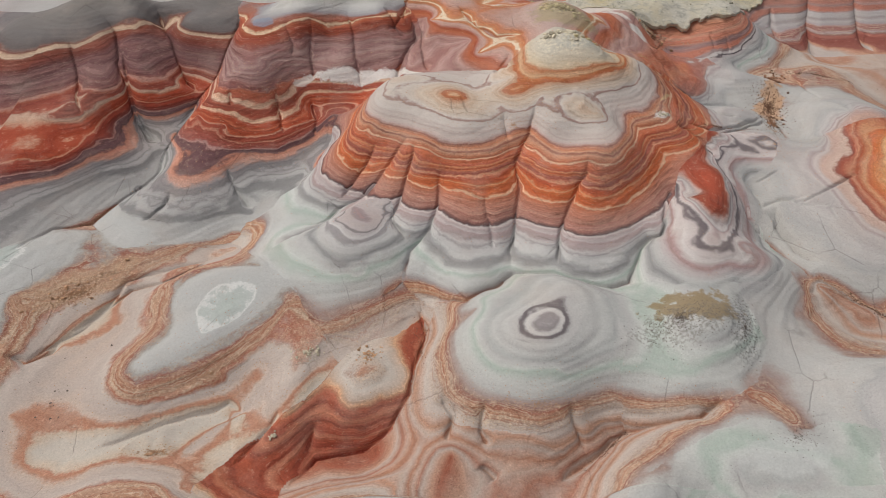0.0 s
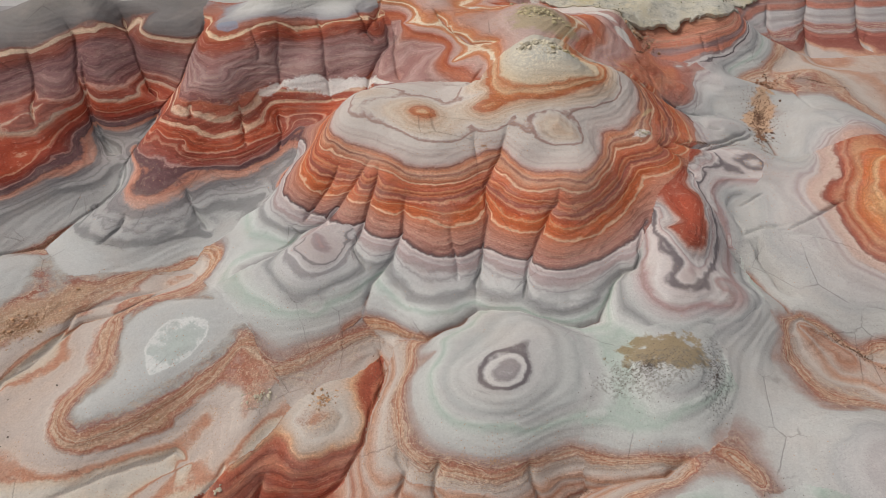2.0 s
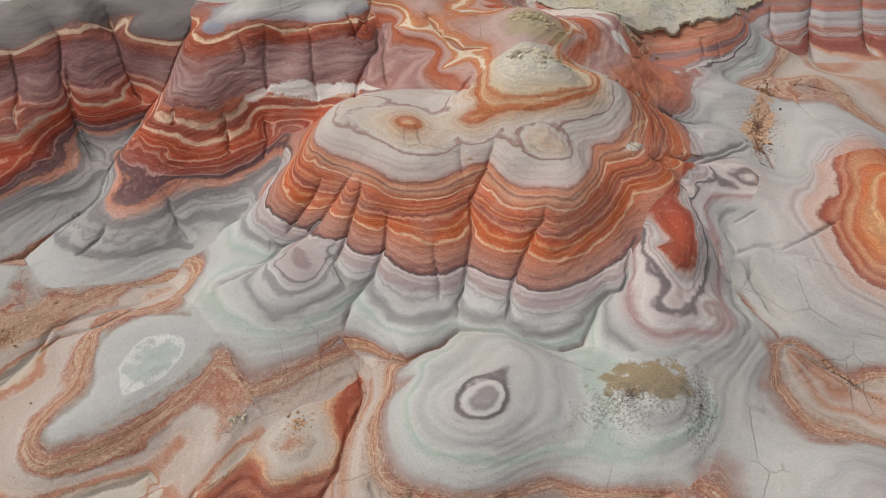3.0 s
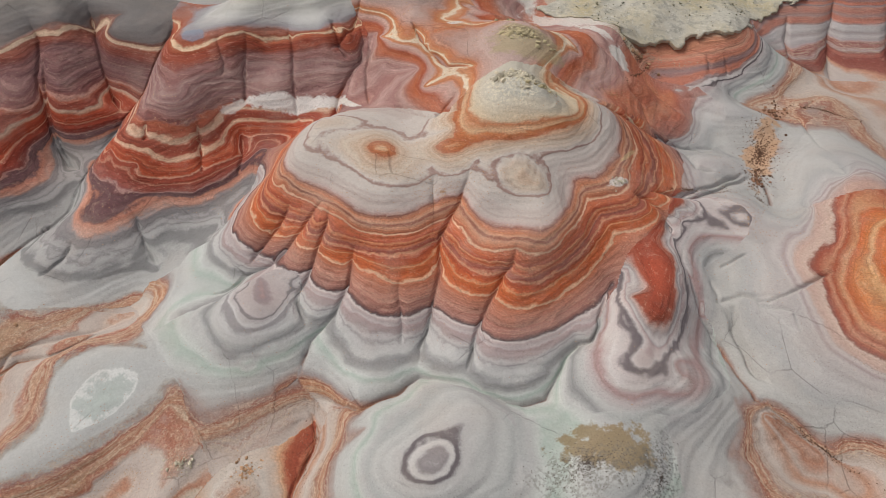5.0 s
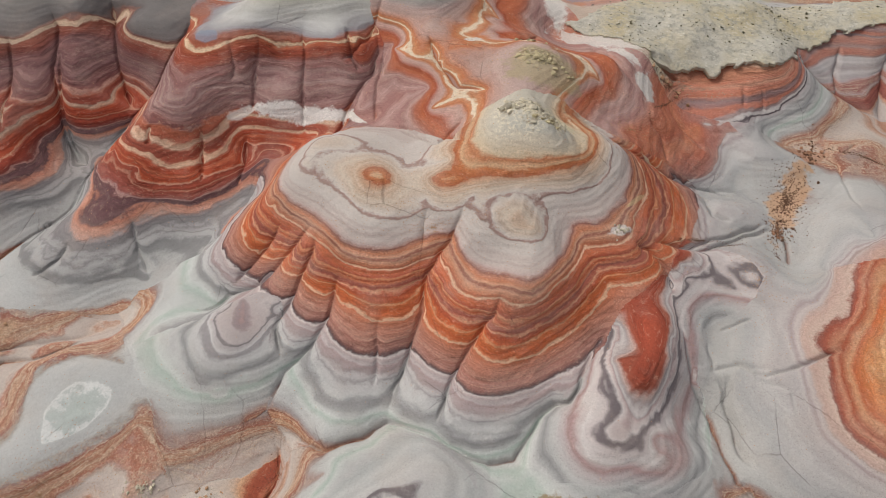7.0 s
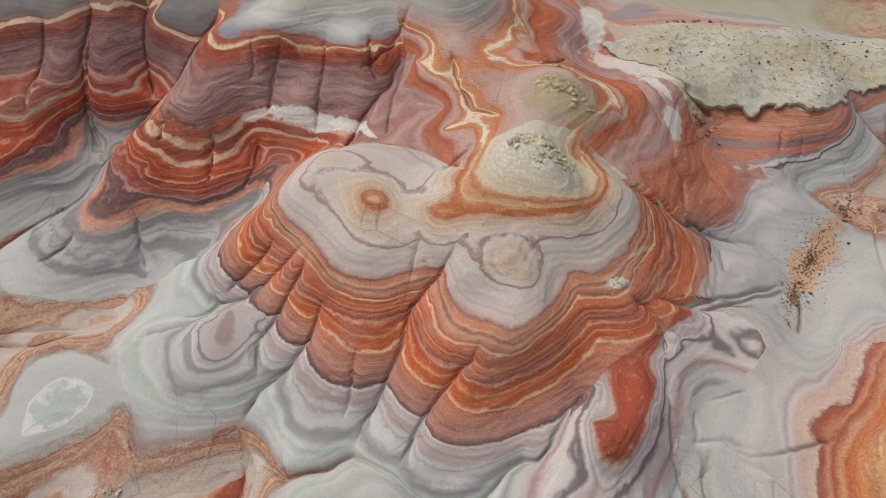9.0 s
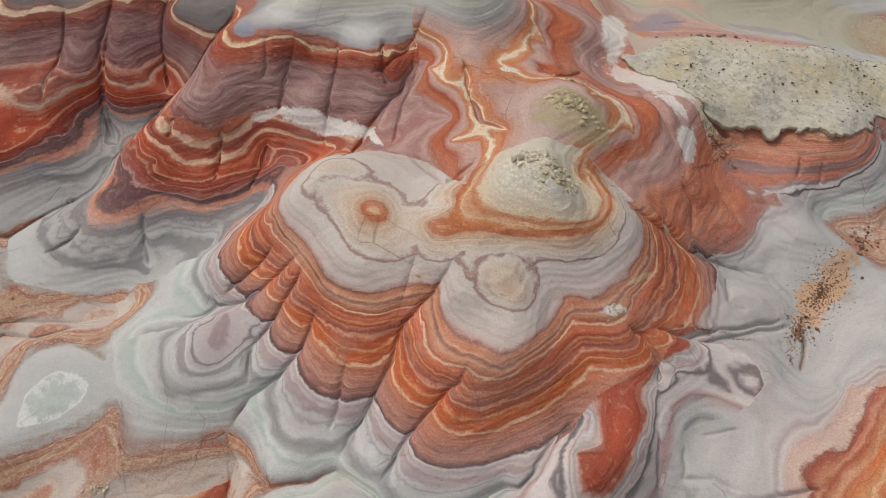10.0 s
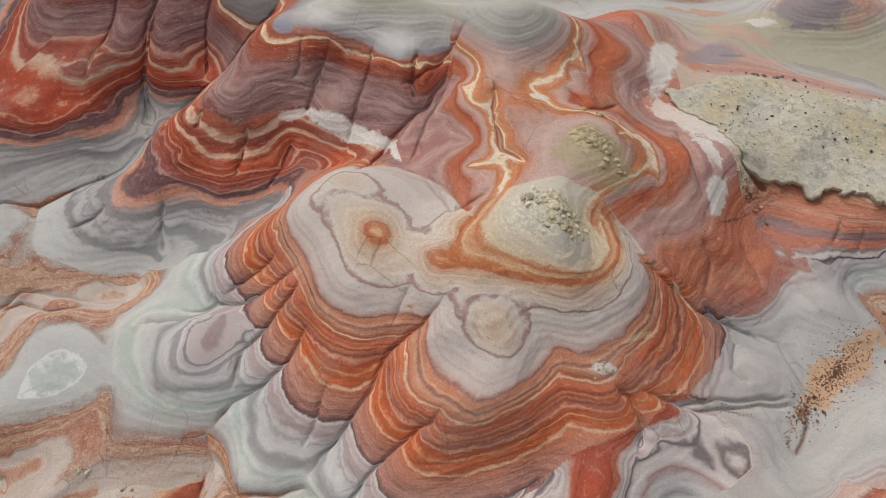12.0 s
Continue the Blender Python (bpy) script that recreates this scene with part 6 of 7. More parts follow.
GROUND = (clay_ground, "pale grey and orange banded clay flats with shallow rills")
land("clay_flat", clay_flats, "pinkish grey clay flat with orange striped rims", "flat",
     [(-8.8, 22.4), (-11.0, 22.2), (-13.4, 22.0), (-15.3, 23.7), (-18.0, 21.3), (-30, 18), (-30, 6), (-7.5, 6), (-7.5, 11.3), (-6.5, 12.7), (-5.5, 13.6), (-4.6, 14.4), (-3.6, 16.0),
      (-4.5, 17.2), (-5.6, 19.0), (-7.4, 20.9)],
     [("floor", "pinkish grey floor", 1.34), ("rim", "orange striped rim", 1.93), ("rise", "pale grey rise", 99)])
land("clay_mound", clay_lobe, "deep red clay mound with pale pebbled top", "mound",
     [(-3.6, 16.0), (-4.6, 14.4), (-5.5, 13.6), (-6.5, 12.7), (-7.5, 11.3), (-7.5, 9), (-5.2, 9), (-5.0, 11.4), (-4.8, 11.8), (-4.0, 12.6), (-2.6, 13.0), (-1.7, 13.5), (-1.1, 14.6),
      (-1.0, 15.8), (-0.6, 17.4), (-0.8, 18.3), (-1.7, 17.2), (-2.6, 17.0)],
     [("flank", "deep red flank", 1.42), ("mound_top", "pale pebbled top", 99)])
land("clay_ridge", clay_far_west, "dark red and mauve banded clay ridge with grey foot", "ridge",
     [(-11.6, 46), (-11.25, 37.6), (-10.9, 36.0), (-11.3, 34.35), (-11.75, 33.3), (-12.3, 32.6), (-12.9, 31.8), (-13.3, 30.1), (-13.6, 28.8), (-13.4, 27.2), (-14.2, 25.8), (-14.7, 24.9),
      (-15.3, 23.7), (-16.6, 23.0), (-18.0, 21.3), (-34, 24), (-34, 46)],
     [("foot", "grey clay foot", 2.88), ("flank", "dark red banded flank", 4.0), ("crest", "mauve and grey crest", 99)])
land("clay_ridge", clay_west, "red and mauve banded clay ridge with white salt ledge", "ridge",
     [(-0.6, 31.4), (-1.9, 32.8), (-1.7, 33.9), (-1.0, 35.1), (-1.4, 36.7), (-2.3, 38.2), (-4, 46), (-11.6, 46), (-11.25, 37.6), (-10.9, 36.0), (-11.3, 34.35), (-11.75, 33.3),
      (-12.3, 32.6), (-12.9, 31.8), (-13.3, 30.1), (-13.6, 28.8), (-13.4, 27.2), (-14.2, 25.8), (-14.7, 24.9), (-15.3, 23.7), (-13.4, 22.0), (-11.0, 22.2), (-9.0, 22.7),
      (-8.5, 23.7), (-7.5, 24.3), (-7.1, 25.0), (-6.1, 25.5), (-5.7, 26.4), (-5.4, 28.2), (-5.2, 30.5), (-3.0, 31.5)],
     [("foot", "grey clay foot", 2.85), ("flank", "dark red banded flank", 4.35), ("wall", "mauve fluted wall", 5.6), ("crest", "blue-grey crest", 99)])
land("clay_hill", clay_back, "rusty clay hill with cream veins and olive crusted top", "hill",
     [(6.8, 33.0), (8.2, 32.6), (9.4, 32.1), (10.7, 32.0), (11.9, 32.4), (14.4, 32.4), (15.9, 33.6), (15.9, 35.6), (14.2, 37.2), (11.9, 37.7), (10.4, 38.8), (8.4, 40.0),
      (7.0, 42.5), (5.0, 45.0), (2.0, 48), (-4, 46), (-2.3, 38.2), (-1.4, 36.7), (-1.0, 35.1), (-1.7, 33.9), (-1.9, 32.8), (-0.6, 31.4), (0.6, 31.4), (1.9, 30.9), (2.99, 30.2), (3.2, 30.6), (4.0, 31.7), (5.3, 32.6)],
     [("flank", "rusty red flank", 5.3), ("cap", "cream-veined olive cap", 99)])
land("clay_hill", clay_central, "lobed orange, red and grey banded clay hill", "hill",
     [(-3.0, 31.5), (-5.2, 30.5), (-5.4, 28.2), (-5.7, 26.4), (-6.1, 25.5), (-7.1, 25.0), (-7.5, 24.3), (-8.5, 23.7), (-9.0, 22.7), (-7.4, 20.9), (-5.6, 19.0),
      (-4.1, 17.7), (-2.6, 18.6), (-1.5, 19.4), (-0.3, 18.3), (1.0, 18.66), (2.5, 19.4), (3.7, 19.2), (5.7, 18.6), (6.8, 18.9), (7.1, 19.6), (7.8, 20.5), (8.8, 21.9),
      (9.5, 23.1), (10.0, 24.5), (11.6, 26.4), (12.6, 28.5), (13.2, 31.0), (13.5, 32.6), (11.9, 32.4), (10.7, 32.0), (9.4, 32.1), (8.2, 32.6), (6.8, 33.0), (5.3, 32.6), (4.0, 31.7), (3.2, 30.6), (2.99, 30.2), (1.9, 30.9), (0.6, 31.4), (-0.6, 31.4)],
     [("skirt", "pale grey lobed skirt", 2.97), ("flank", "orange and red banded flank", 4.74), ("shoulder", "pale grey shoulder", 5.4), ("cap", "tan and olive cap", 99)])
land("clay_dome", clay_domes, "low pale grey clay dome with dark ringed top", "dome",
     [(-0.3, 18.3), (1.0, 18.66), (2.5, 19.4), (3.7, 19.2), (4.7, 18.6), (6.0, 17.6), (6.2, 15.8), (5.8, 14.7), (5.4, 13.5), (3.2, 12.6), (0.5, 13.0), (-0.8, 14.6), (-0.9, 16.0), (-0.6, 17.5)],
     [("rim", "orange striped rim", 1.96), ("dome_top", "pale grey ringed top", 99)])
land("clay_dome", clay_crusted, "pale grey clay dome with brown gravelly crust", "dome",
     [(6.2, 15.8), (6.0, 17.6), (5.6, 18.5), (6.8, 18.9), (8.5, 18.2), (10.6, 18.2), (11.0, 16.0), (10.2, 14.3), (9.4, 13.7), (8.0, 13.3), (5.8, 13.1), (5.8, 14.7)],
     [("rim", "orange striped rim", 2.1), ("dome_top", "grey top with brown crust", 99)])
land("clay_spur", clay_spur, "mauve and red banded clay spur with dark outlines", "spur",
     [(6.8, 18.9), (7.1, 19.6), (7.8, 20.5), (8.8, 21.9), (9.5, 23.1), (10.0, 24.5), (11.6, 26.4), (12.3, 28.3), (13.4, 28.5), (14.6, 28.2), (15.3, 27.2), (14.9, 26.3), (13.9, 25.5), (12.9, 24.6), (12.8, 23.0), (13.3, 21.6), (13.0, 19.6), (11.8, 18.6), (10.6, 18.2), (8.5, 18.2)],
     [("foot", "grey clay foot", 2.95), ("crest", "mauve and red crest", 99)])
land("clay_hill", clay_east, "orange and red banded clay hill with grey skirt", "hill",
     [(13.9, 25.5), (12.9, 24.6), (12.8, 23.0), (13.3, 21.6), (13.6, 20.4), (14.0, 19.6), (14.8, 18.8), (16.1, 17.9), (26, 14), (32, 20), (32, 30), (18.5, 28.4), (16.0, 27.6), (15.3, 27.2), (14.9, 26.3)],
     [("skirt", "grey clay skirt", 3.03), ("cap", "orange banded cap", 99)])
land("clay_terrace", clay_terrace, "reddish clay terrace edge under pale crust", "terrace",
     [(11.0, 38.2), (12.0, 37.2), (14.6, 36.6), (17.5, 36.8), (21, 36), (26, 38), (26, 46), (18, 46), (11.5, 44), (10.2, 41.5)],
     [("foot", "grey clay foot", 3.0), ("bank", "reddish banded bank", 99)])
land("clay_bank", clay_bank, "lobed bank of mauve, grey and red banded clay under pale crust", "bank",
     [(18.4, 42.3), (19.3, 41.6), (20.3, 41.1), (21.3, 40.6), (22.6, 39.8), (26.2, 39.6), (34, 39), (34, 48), (22.7, 47), (19.5, 45)],
     [("foot", "brown and grey foot", 2.5), ("brow", "pinkish banded brow", 99)])
land("clay_lobe", clay_ringed, "pale grey clay lobe with mauve rings", "lobe",
     [(-4.4, 22.9), (-3.3, 23.6), (-2.3, 23.3), (-1.95, 22.7), (-2.07, 21.9), (-1.8, 20.8), (-1.44, 20.1), (-1.55, 19.4), (-2.6, 18.6), (-4.1, 17.7), (-5.6, 19.0), (-7.1, 20.9), (-6.5, 21.4), (-5.4, 22.1)],
     [("foot", "pale grey foot", 2.9), ("crown", "mauve ringed crown", 99)])
land("clay_dome", clay_minty, "low pale clay dome with faint mint rings", "dome",
     [(5.1, 10.3), (6.5, 11.4), (8.1, 12.3), (9.6, 12.8), (10.8, 12.4), (11.9, 12.6), (12.9, 12.1), (12.2, 10.2), (13.2, 7.2), (6.1, 7.3)],
     [("rim", "orange striped rim", 2.25), ("dome_top", "mint ringed top", 99)])
settle()
raise_land()


# ---------------------------------------------------------------- loose things
def rock(name, rgb, spread=0.14):
    n = Nodes(name)
    pos = n.node("NewGeometry").outputs["Position"]
    odd = n.node("ObjectInfo").outputs["Random"]
    g = n.noise(pos, 22.0, 4, 0.65)
    col = n.mix(odd, linear(*[v * (1 - spread) for v in rgb]), linear(*[min(250, v * (1 + spread)) for v in rgb]))
    col = n.mix(n.span(g, 0.3, 0.7, 0, 0.5), col, n.mix(1.0, col, (0.7, 0.68, 0.66, 1), "MULTIPLY"))
    n.put(n.shader.inputs["Base Color"], col)
    n.shader.inputs["Roughness"].default_value = 0.92
    n.put(n.shader.inputs["Normal"], n.node("Bump", Strength=0.4, Distance=0.02, Height=g).outputs[0])
    return n.mat


def chunk(seed, flat=0.7):
    """An angular stone of unit size, resting on z = 0."""
    rng = random.Random(seed)
    bm = bmesh.new()
    for _ in range(15):
        v = Vector((rng.gauss(0, 1), rng.gauss(0, 1), rng.gauss(0, 1))).normalized() * rng.uniform(0.4, 0.55)
        bm.verts.new((v.x * rng.uniform(0.8, 1.2), v.y, v.z * flat))
    hull = bmesh.ops.convex_hull(bm, input=bm.verts)
    bmesh.ops.delete(bm, geom=[v for v in bm.verts if not v.link_faces], context="VERTS")
    low = min(v.co.z for v in bm.verts)
    for v in bm.verts:
        v.co.z -= low
    me = bpy.data.meshes.new("stone")
    bm.to_mesh(me)
    bm.free()
    return me


def strew(name, material, label, category, group, count, cx, cy, rx, ry, turn, small, big, seed, flat=0.7, sunk=0.22):
    """Stones of one kind lying in an oval heap, thickest in its middle."""
    rng = random.Random(seed)
    shapes = [chunk(seed * 7 + k, flat) for k in range(4)]
    for me in shapes:
        me.materials.append(material)
        me.name = name
    c, s = math.cos(radians(turn)), math.sin(radians(turn))
    for k in range(count):
        a, r = rng.uniform(0, 2 * math.pi), min(1.6, abs(rng.gauss(0, 0.62)))
        u, v = rx * r * math.cos(a), ry * r * math.sin(a)
        x, y = cx + c * u - s * v, cy + s * u + c * v
        size = small + (big - small) * rng.random() ** 2.2
        ob = new(name, shapes[k % 4])
        ob.matrix_world = pose(x, y, ground_at(x, y) - sunk * size * 0.6, rng.uniform(-14, 14), rng.uniform(-14, 14), rng.uniform(0, 360)) @ Matrix.Scale(size, 4)
        tagged(ob, label, category, group)


def gravel(name, material, label, runs, seed):
    """Uncounted crumbs in one mesh. Each run: count, centre, radii, turn, size."""
    rng = np.random.default_rng(seed)
    tet = np.array([(-0.5, -0.4, 0), (0.5, -0.35, 0), (0.05, 0.55, 0), (0.0, -0.1, 0.55), (0.2, 0.3, 0.4)])
    faces = np.array([(0, 1, 3), (1, 4, 3), (1, 2, 4), (2, 0, 3), (2, 3, 4)])
    verts, tris = [], []
    for count, cx, cy, rx, ry, turn, size in runs:
        a, r = rng.uniform(0, 2 * math.pi, count), np.minimum(1.7, np.abs(rng.normal(0, 0.65, count)))
        u, v = rx * r * np.cos(a), ry * r * np.sin(a)
        c, s = math.cos(radians(turn)), math.sin(radians(turn))
        for x, y, w, q in zip(cx + c * u - s * v, cy + s * u + c * v, rng.uniform(0, 2 * math.pi, count), size * rng.uniform(0.4, 1.2, count)):
            m = np.array([[math.cos(w), -math.sin(w), 0], [math.sin(w), math.cos(w), 0], [0, 0, 1]]) * q
            tris.append(faces + 5 * len(verts))
            verts.append(tet @ m.T + [x, y, ground_at(x, y) - 0.08 * q])
    me = bpy.data.meshes.new(name)
    me.from_pydata(np.concatenate(verts).tolist(), [], np.concatenate(tris).tolist())
    me.materials.append(material)
    tagged(new(name, me), label, "gravel", kind="stuff")


pale_stone, tan_stone = rock("pale_stone", (200, 190, 168)), rock("tan_stone", (196, 156, 122))
olive_stone, brown_stone = rock("olive_stone", (188, 174, 138)), rock("brown_stone", (140, 104, 82), 0.3)
dark_stone = rock("dark_stone", (112, 100, 92), 0.25)


# ---- the pale crust on the terrace
def crust_material():
    n = Nodes("pale_crust")
    pos = n.node("NewGeometry").outputs["Position"]
    big, mid, fine = n.noise(pos, 0.35, 4), n.noise(pos, 2.6, 5, 0.7), n.noise(pos, 11.0, 4, 0.7)
    col = n.mix(n.span(big, 0.4, 0.65), linear(200, 194, 180), linear(198, 184, 150))
    col = n.mix(n.span(mid, 0.48, 0.62, 0, 0.8), col, linear(164, 160, 148))
    col = n.mix(n.span(fine, 0.6, 0.72, 0, 0.6), col, linear(124, 122, 108))
    col = n.mix(n.span(n.noise(pos, 5.0, 4, 0.7), 0.56, 0.64, 0, 0.6), col, linear(216, 211, 200))
    n.put(n.shader.inputs["Base Color"], col)
    n.shader.inputs["Roughness"].default_value = 0.95
    n.put(n.shader.inputs["Normal"], n.node("Bump", Strength=0.8, Distance=0.12, Height=n.math("ADD", mid, n.math("MULTIPLY", fine, 0.5))).outputs[0])
    return n.mat


CRUST = [(6.6, 41.4), (7.9, 42.5), (10.1, 44.6), (11.7, 44.5), (12.9, 44.7), (14.3, 45.0), (15.5, 45.8), (19.0, 48.0), (23.0, 50.0), (28.5, 50.0), (28.5, 45.6), (25.0, 45.3), (22.7, 44.9), (21.2, 44.2), (20.0, 43.6),
         (18.6, 42.6), (17.9, 41.0), (17.1, 39.9), (15.1, 39.5), (12.8, 39.1), (11.4, 38.5), (10.6, 39.2), (9.6, 39.9), (7.6, 41.0)]


def crust_lift(x, y):
    """How far the crust stands over the clay: thick at its southern brink, thin at the back."""
    south = np.clip((43.5 - y) / 4.0, 0, 1) * np.clip((x - 10.6) / 1.0, 0, 1)
    return 0.03 + 0.11 * south + 0.04 * sway(x, y, 1.3, 31) + 0.03 * sway(x, y, 0.3, 32, 2)


def build_crust():
    xs, ys = np.arange(6.0, 28.6, 0.08), np.arange(38.0, 50.4, 0.08)
    gx, gy = np.meshgrid(xs, ys)
    px, py = (gx[:-1, :-1] + gx[1:, 1:]) / 2, (gy[:-1, :-1] + gy[1:, 1:]) / 2
    keep = inside(px + 0.4 * sway(px, py, 0.9, 33, 4) + 0.12 * sway(px, py, 0.25, 35, 2), py + 0.4 * sway(px, py, 0.8, 34, 4) + 0.12 * sway(px, py, 0.25, 36, 2), CRUST)
    idx = np.arange(gx.size).reshape(gx.shape)
    q = np.stack([idx[:-1, :-1], idx[:-1, 1:], idx[1:, 1:], idx[1:, :-1]], -1)[keep]
    used, flat = np.unique(q.ravel(), return_inverse=True)
    q = flat.reshape(-1, 4)
    x, y = gx.ravel()[used], gy.ravel()[used]
    z = np.maximum(ground_grid(x, y), ground_grid(x, y + 0.8) - 0.12) + np.maximum(0.015, crust_lift(x, y))
    e = np.concatenate([q[:, [a, (a + 1) % 4]] for a in range(4)])
    key = np.sort(e, 1)
    key = key[:, 0].astype(np.int64) * len(x) + key[:, 1]
    _, first, count = np.unique(key, return_index=True, return_counts=True)
    rim = e[first[count == 1]]
    rv, ri = np.unique(rim.ravel(), return_inverse=True)
    ri = ri.reshape(-1, 2) + len(x)
    # the underside slopes back in, so that the brink overhangs
    deep = np.minimum(0.22, np.maximum(0.05, crust_lift(x[rv], y[rv])))
    low = np.stack([x[rv] + (13 - x[rv]) * 0.004, y[rv] + 0.03, z[rv] - deep - 0.02], -1)
    low2 = np.stack([x[rv] + (13 - x[rv]) * 0.05, y[rv] + 0.5, z[rv] - deep - 0.35], -1)
    q = np.concatenate([q, np.stack([rim[:, 1], rim[:, 0], ri[:, 0], ri[:, 1]], -1), np.stack([ri[:, 1], ri[:, 0], ri[:, 0] + len(rv), ri[:, 1] + len(rv)], -1)])
    me = bpy.data.meshes.new("crust_slab")
    me.from_pydata(np.concatenate([np.stack([x, y, z], -1), low, low2]).tolist(), [], q.tolist())
    me.materials.append(crust_material())
    me.polygons.foreach_set("use_smooth", np.arange(len(me.polygons)) < len(me.polygons) - 2 * len(rim))
    me.update()
    tagged(new("crust_slab", me), "pale yellowish crust slab with ragged brink over red clay", "slab")


build_crust()


def tuft_mesh(seed):
    rng = random.Random(seed)
    bm = bmesh.new()
    root = bm.verts.new((0, 0, -0.06))
    for _ in range(26):
        a, lean, l = rng.uniform(0, 2 * math.pi), rng.uniform(0.1, 1.2), rng.uniform(0.5, 1.0)
        tip = Vector((math.cos(a) * math.sin(lean), math.sin(a) * math.sin(lean), math.cos(lean) * 0.8)) * l * 0.6
        side = Vector((-math.sin(a), math.cos(a), 0)) * 0.07
        mid = tip * 0.5 + Vector((0, 0, 0.06))
        bm.faces.new([root] + [bm.verts.new(p) for p in (mid + side, tip, mid - side)])
    me = bpy.data.meshes.new("tuft")
    bm.to_mesh(me)
    bm.free()
    return me


def tufts():
    n = Nodes("dry_shrub")
    odd = n.node("ObjectInfo").outputs["Random"]
    n.put(n.shader.inputs["Base Color"], n.mix(odd, linear(92, 92, 70), linear(134, 126, 98)))
    n.shader.inputs["Roughness"].default_value = 0.9
    shapes = [tuft_mesh(k) for k in range(5)]
    for me in shapes:
        me.materials.append(n.mat)
    rng = random.Random(8)
    made = 0
    while made < 290:
        x, y = rng.uniform(7.5, 24.5), 39.2 + 8.5 * rng.random()
        if not bool(inside(np.array([x]), np.array([y - 0.3]), CRUST)[0]):
            continue
        size = rng.uniform(0.07, 0.14) if rng.random() < 0.88 else rng.uniform(0.16, 0.26)
        z = ground_at(x, y) + float(np.maximum(0.015, crust_lift(np.array([x]), np.array([y])))[0])
        ob = new("dry_tuft", shapes[made % 5])
        ob.matrix_world = pose(x, y, z, 0, 0, rng.uniform(0, 360)) @ Matrix.Scale(size, 4)
        tagged(ob, "small dark olive dry tuft on the pale crust", "shrub", "tufts on the crust")
        made += 1


tufts()

# ---- clods on the two crusted tops
strew("clay_clod", olive_stone, "olive cracked clay clod on the hilltop", "clod", "clods on the back hill", 120, 5.9, 34.7, 0.95, 0.42, -12, 0.08, 0.32, 1, 0.5)
strew("clay_clod", olive_stone, "olive cracked clay clod on the hilltop", "clod", "clods on the back hill", 12, 5.3, 36.6, 0.8, 0.3, 10, 0.08, 0.24, 2, 0.6)
strew("clay_clod", pale_stone, "cream cracked clay clod on the hilltop", "clod", "clods on the central hill", 150, 6.0, 31.0, 1.15, 0.55, -14, 0.06, 0.3, 3, 0.45)
strew("clay_clod", pale_stone, "cream cracked clay clod on the hilltop", "clod", "clods on the central hill", 14, 4.8, 31.0, 0.5, 0.3, -30, 0.12, 0.36, 4, 0.7)
strew("clay_clod", olive_stone, "cream cracked clay clod on the hilltop", "clod", "clods on the central hill", 16, 6.6, 30.3, 0.5, 0.25, 0, 0.08, 0.26, 5, 0.6)
# ---- pebbles and rubble
strew("pebble", tan_stone, "tan angular pebble on pale grey mound", "pebble", "pebbles on the front mound", 46, -2.6, 16.2, 0.45, 0.42, 0, 0.06, 0.15, 6)
strew("pebble", pale_stone, "pale angular pebble on grey clay", "pebble", "pebbles by the orange rim", 40, -4.7, 16.2, 0.6, 0.35, 20, 0.05, 0.16, 7)
strew("pebble", pale_stone, "pale angular pebble on red clay", "pebble", "pebbles on the red flank", 12, -5.5, 13.1, 0.25, 0.2, 20, 0.06, 0.16, 8)
strew("pebble", tan_stone, "tan angular pebble on striped clay", "pebble", "pebbles on the striped rim", 18, -9.0, 12.6, 0.6, 0.25, 10, 0.05, 0.13, 9)
strew("rubble_stone", brown_stone, "brown rubble stone in sandy gully", "stone", "rubble in the sandy gully", 70, 18.7, 36.2, 0.5, 1.4, -8, 0.08, 0.26, 10)
strew("rubble_stone", brown_stone, "brown rubble stone in sandy gully", "stone", "rubble in the sandy gully", 46, 16.4, 30.4, 0.45, 0.9, -8, 0.07, 0.2, 11)
strew("rubble_stone", tan_stone, "tan rubble stone on orange clay bank", "stone", "rubble on the orange bank", 44, -14.6, 19.6, 1.9, 0.6, 40, 0.05, 0.18, 12)
strew("rubble_stone", pale_stone, "white chip of salt crust on orange slope", "stone", "chips on the orange slope", 16, 9.7, 27.3, 0.4, 0.22, 30, 0.06, 0.2, 13, 0.5)
strew("rubble_stone", tan_stone, "reddish rubble stone below crust brink", "stone", "rubble under the brink", 36, 11.8, 38.0, 1.0, 0.5, -25, 0.08, 0.3, 14)
strew("rubble_stone", dark_stone, "dark slab fragment on pale crust", "stone", "fragments at the crust's back", 20, 11.0, 45.0, 3.2, 0.5, 16, 0.12, 0.34, 15, 0.45)
strew("pebble", dark_stone, "small dark pebble on pinkish clay", "pebble", "pebbles on the clay flat", 34, -13.2, 14.6, 1.8, 2.0, 20, 0.04, 0.10, 16)
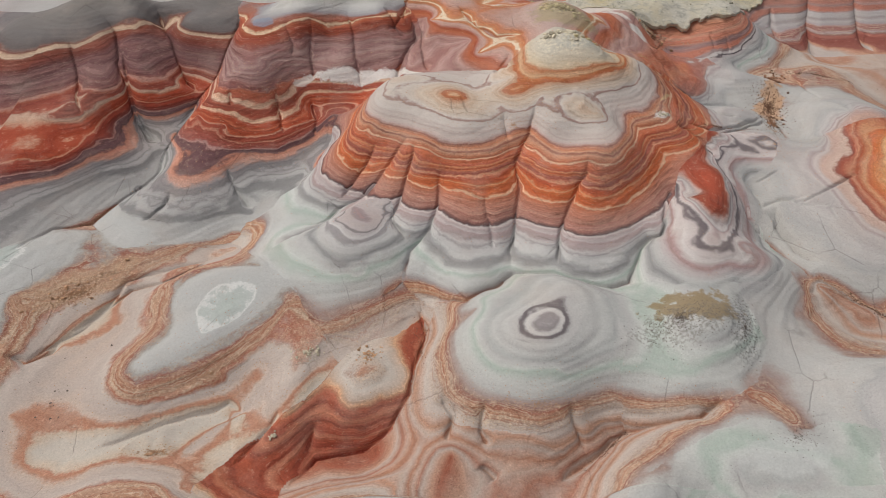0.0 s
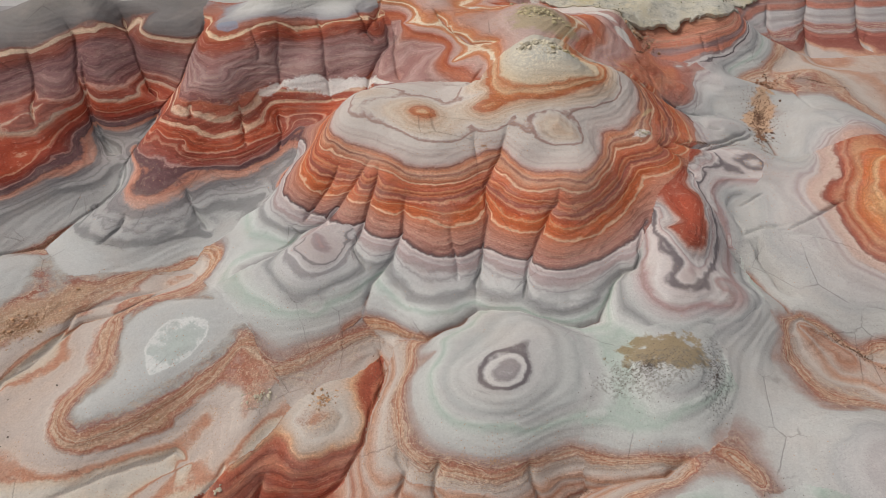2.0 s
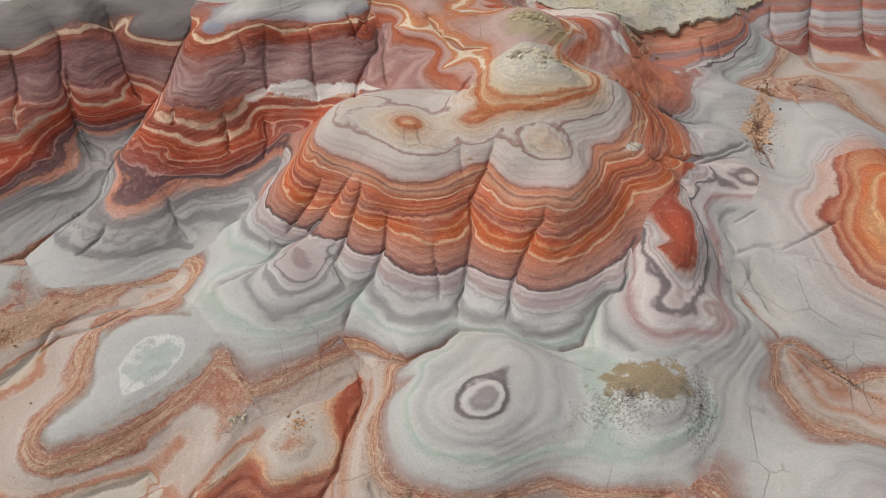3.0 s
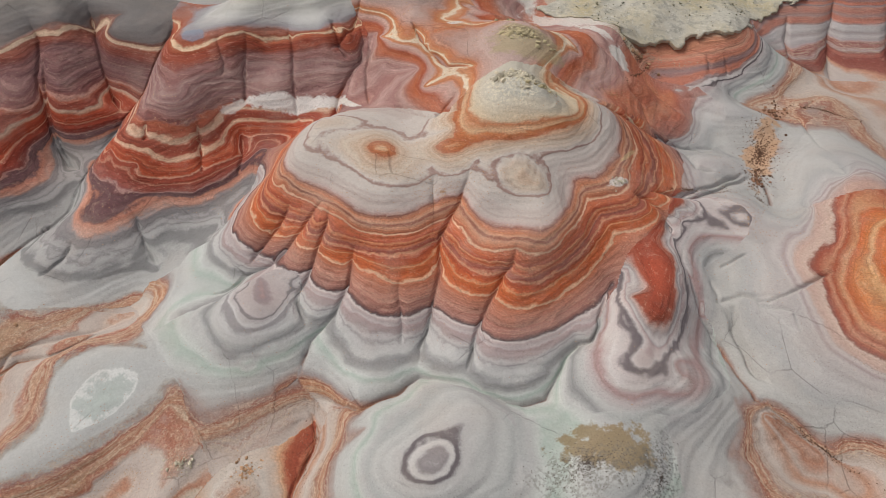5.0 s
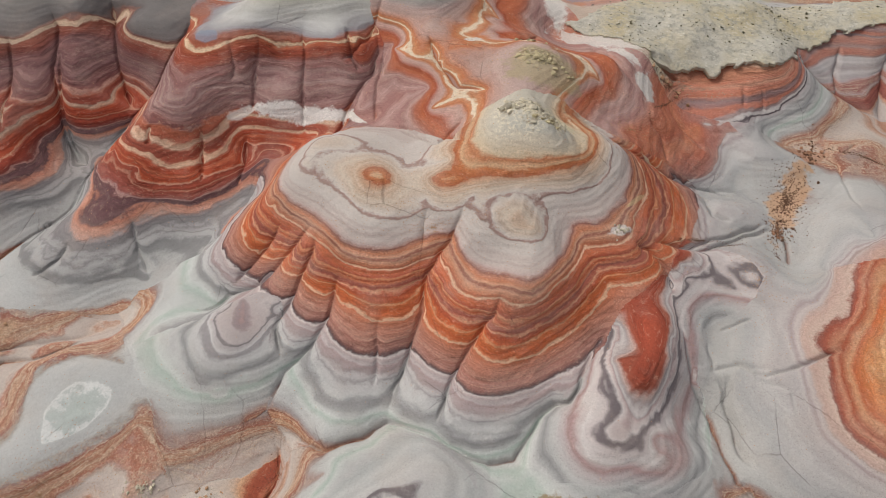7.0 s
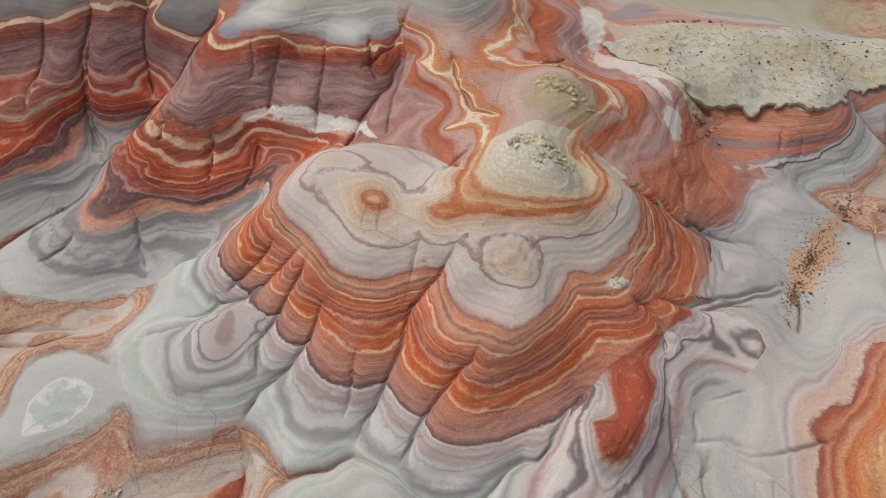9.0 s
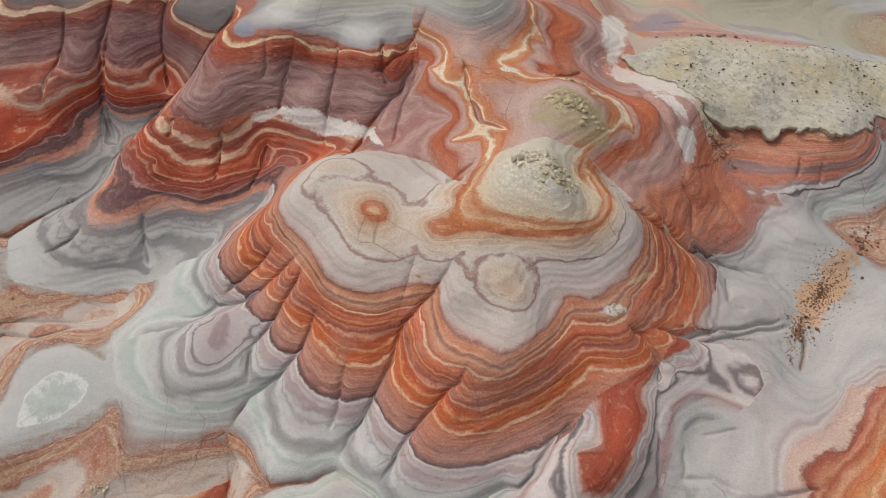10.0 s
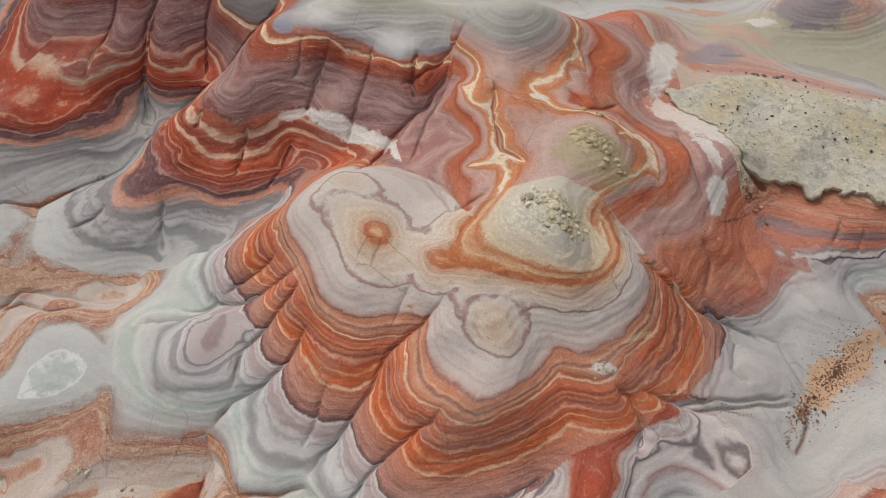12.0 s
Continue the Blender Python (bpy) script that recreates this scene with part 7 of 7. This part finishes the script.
gravel("gravel", brown_stone, "fine brown gravel in the gullies", [
    (900, 17.2, 32.8, 0.7, 2.0, -14, 0.07), (300, 16.4, 30.4, 0.5, 1.0, -8, 0.06), (90, 16.2, 29.0, 0.15, 0.8, 4, 0.05), (260, 11.8, 37.9, 1.2, 0.6, -25, 0.06),
    (200, 12.9, 28.6, 1.6, 0.12, 28, 0.05), (150, 15.8, 18.1, 1.5, 0.09, -40, 0.06), (160, 21.0, 36.0, 2.0, 0.14, -22, 0.07), (120, 11.6, 36.2, 2.2, 0.1, 62, 0.06), (130, 14.2, 28.9, 1.2, 0.1, 20, 0.05), (150, 5.3, 12.6, 0.12, 1.0, -50, 0.05), (90, -0.8, 16.6, 0.12, 1.0, 8, 0.05)], 40)
gravel("gravel", tan_stone, "tan crumbs on orange clay bank", [(700, -14.3, 19.6, 2.4, 0.7, 40, 0.06), (200, -9.2, 12.6, 0.9, 0.3, 10, 0.045)], 43)
gravel("gravel", dark_stone, "dark gravelly crumbs on pale dome", [(700, 8.0, 16.4, 1.5, 0.8, 15, 0.045), (260, 10.2, 16.2, 0.5, 1.3, -15, 0.045), (160, 10.4, 12.0, 1.4, 0.6, 20, 0.04)], 41)
gravel("gravel", pale_stone, "pale crumbs on crusted hilltops", [(500, 6.1, 31.2, 1.3, 0.6, -14, 0.05), (400, 5.9, 34.5, 1.2, 0.5, -4, 0.05), (260, -4.7, 16.2, 0.8, 0.5, 20, 0.035), (260, -2.6, 16.2, 0.6, 0.5, 0, 0.035), (300, 12.0, 38.5, 2.5, 0.3, -5, 0.06)], 42)
gravel("gravel", tan_stone, "tan crumbs strewn on banded slopes", [(1800, 3.0, 26.0, 8.5, 5.0, 0, 0.04), (700, -8.0, 30.0, 6.0, 4.0, 20, 0.045), (900, 10.0, 33.0, 4.0, 4.0, 0, 0.045), (700, 3.0, 36.0, 5.0, 3.0, 0, 0.05)], 44)
gravel("gravel", tan_stone, "tan crumbs strewn on clay flats", [(1800, -8.0, 15.5, 5.5, 3.2, 25, 0.04), (900, 3.0, 13.5, 6.0, 1.2, 0, 0.04), (800, 15.0, 27.0, 3.0, 6.0, 0, 0.04)], 45)
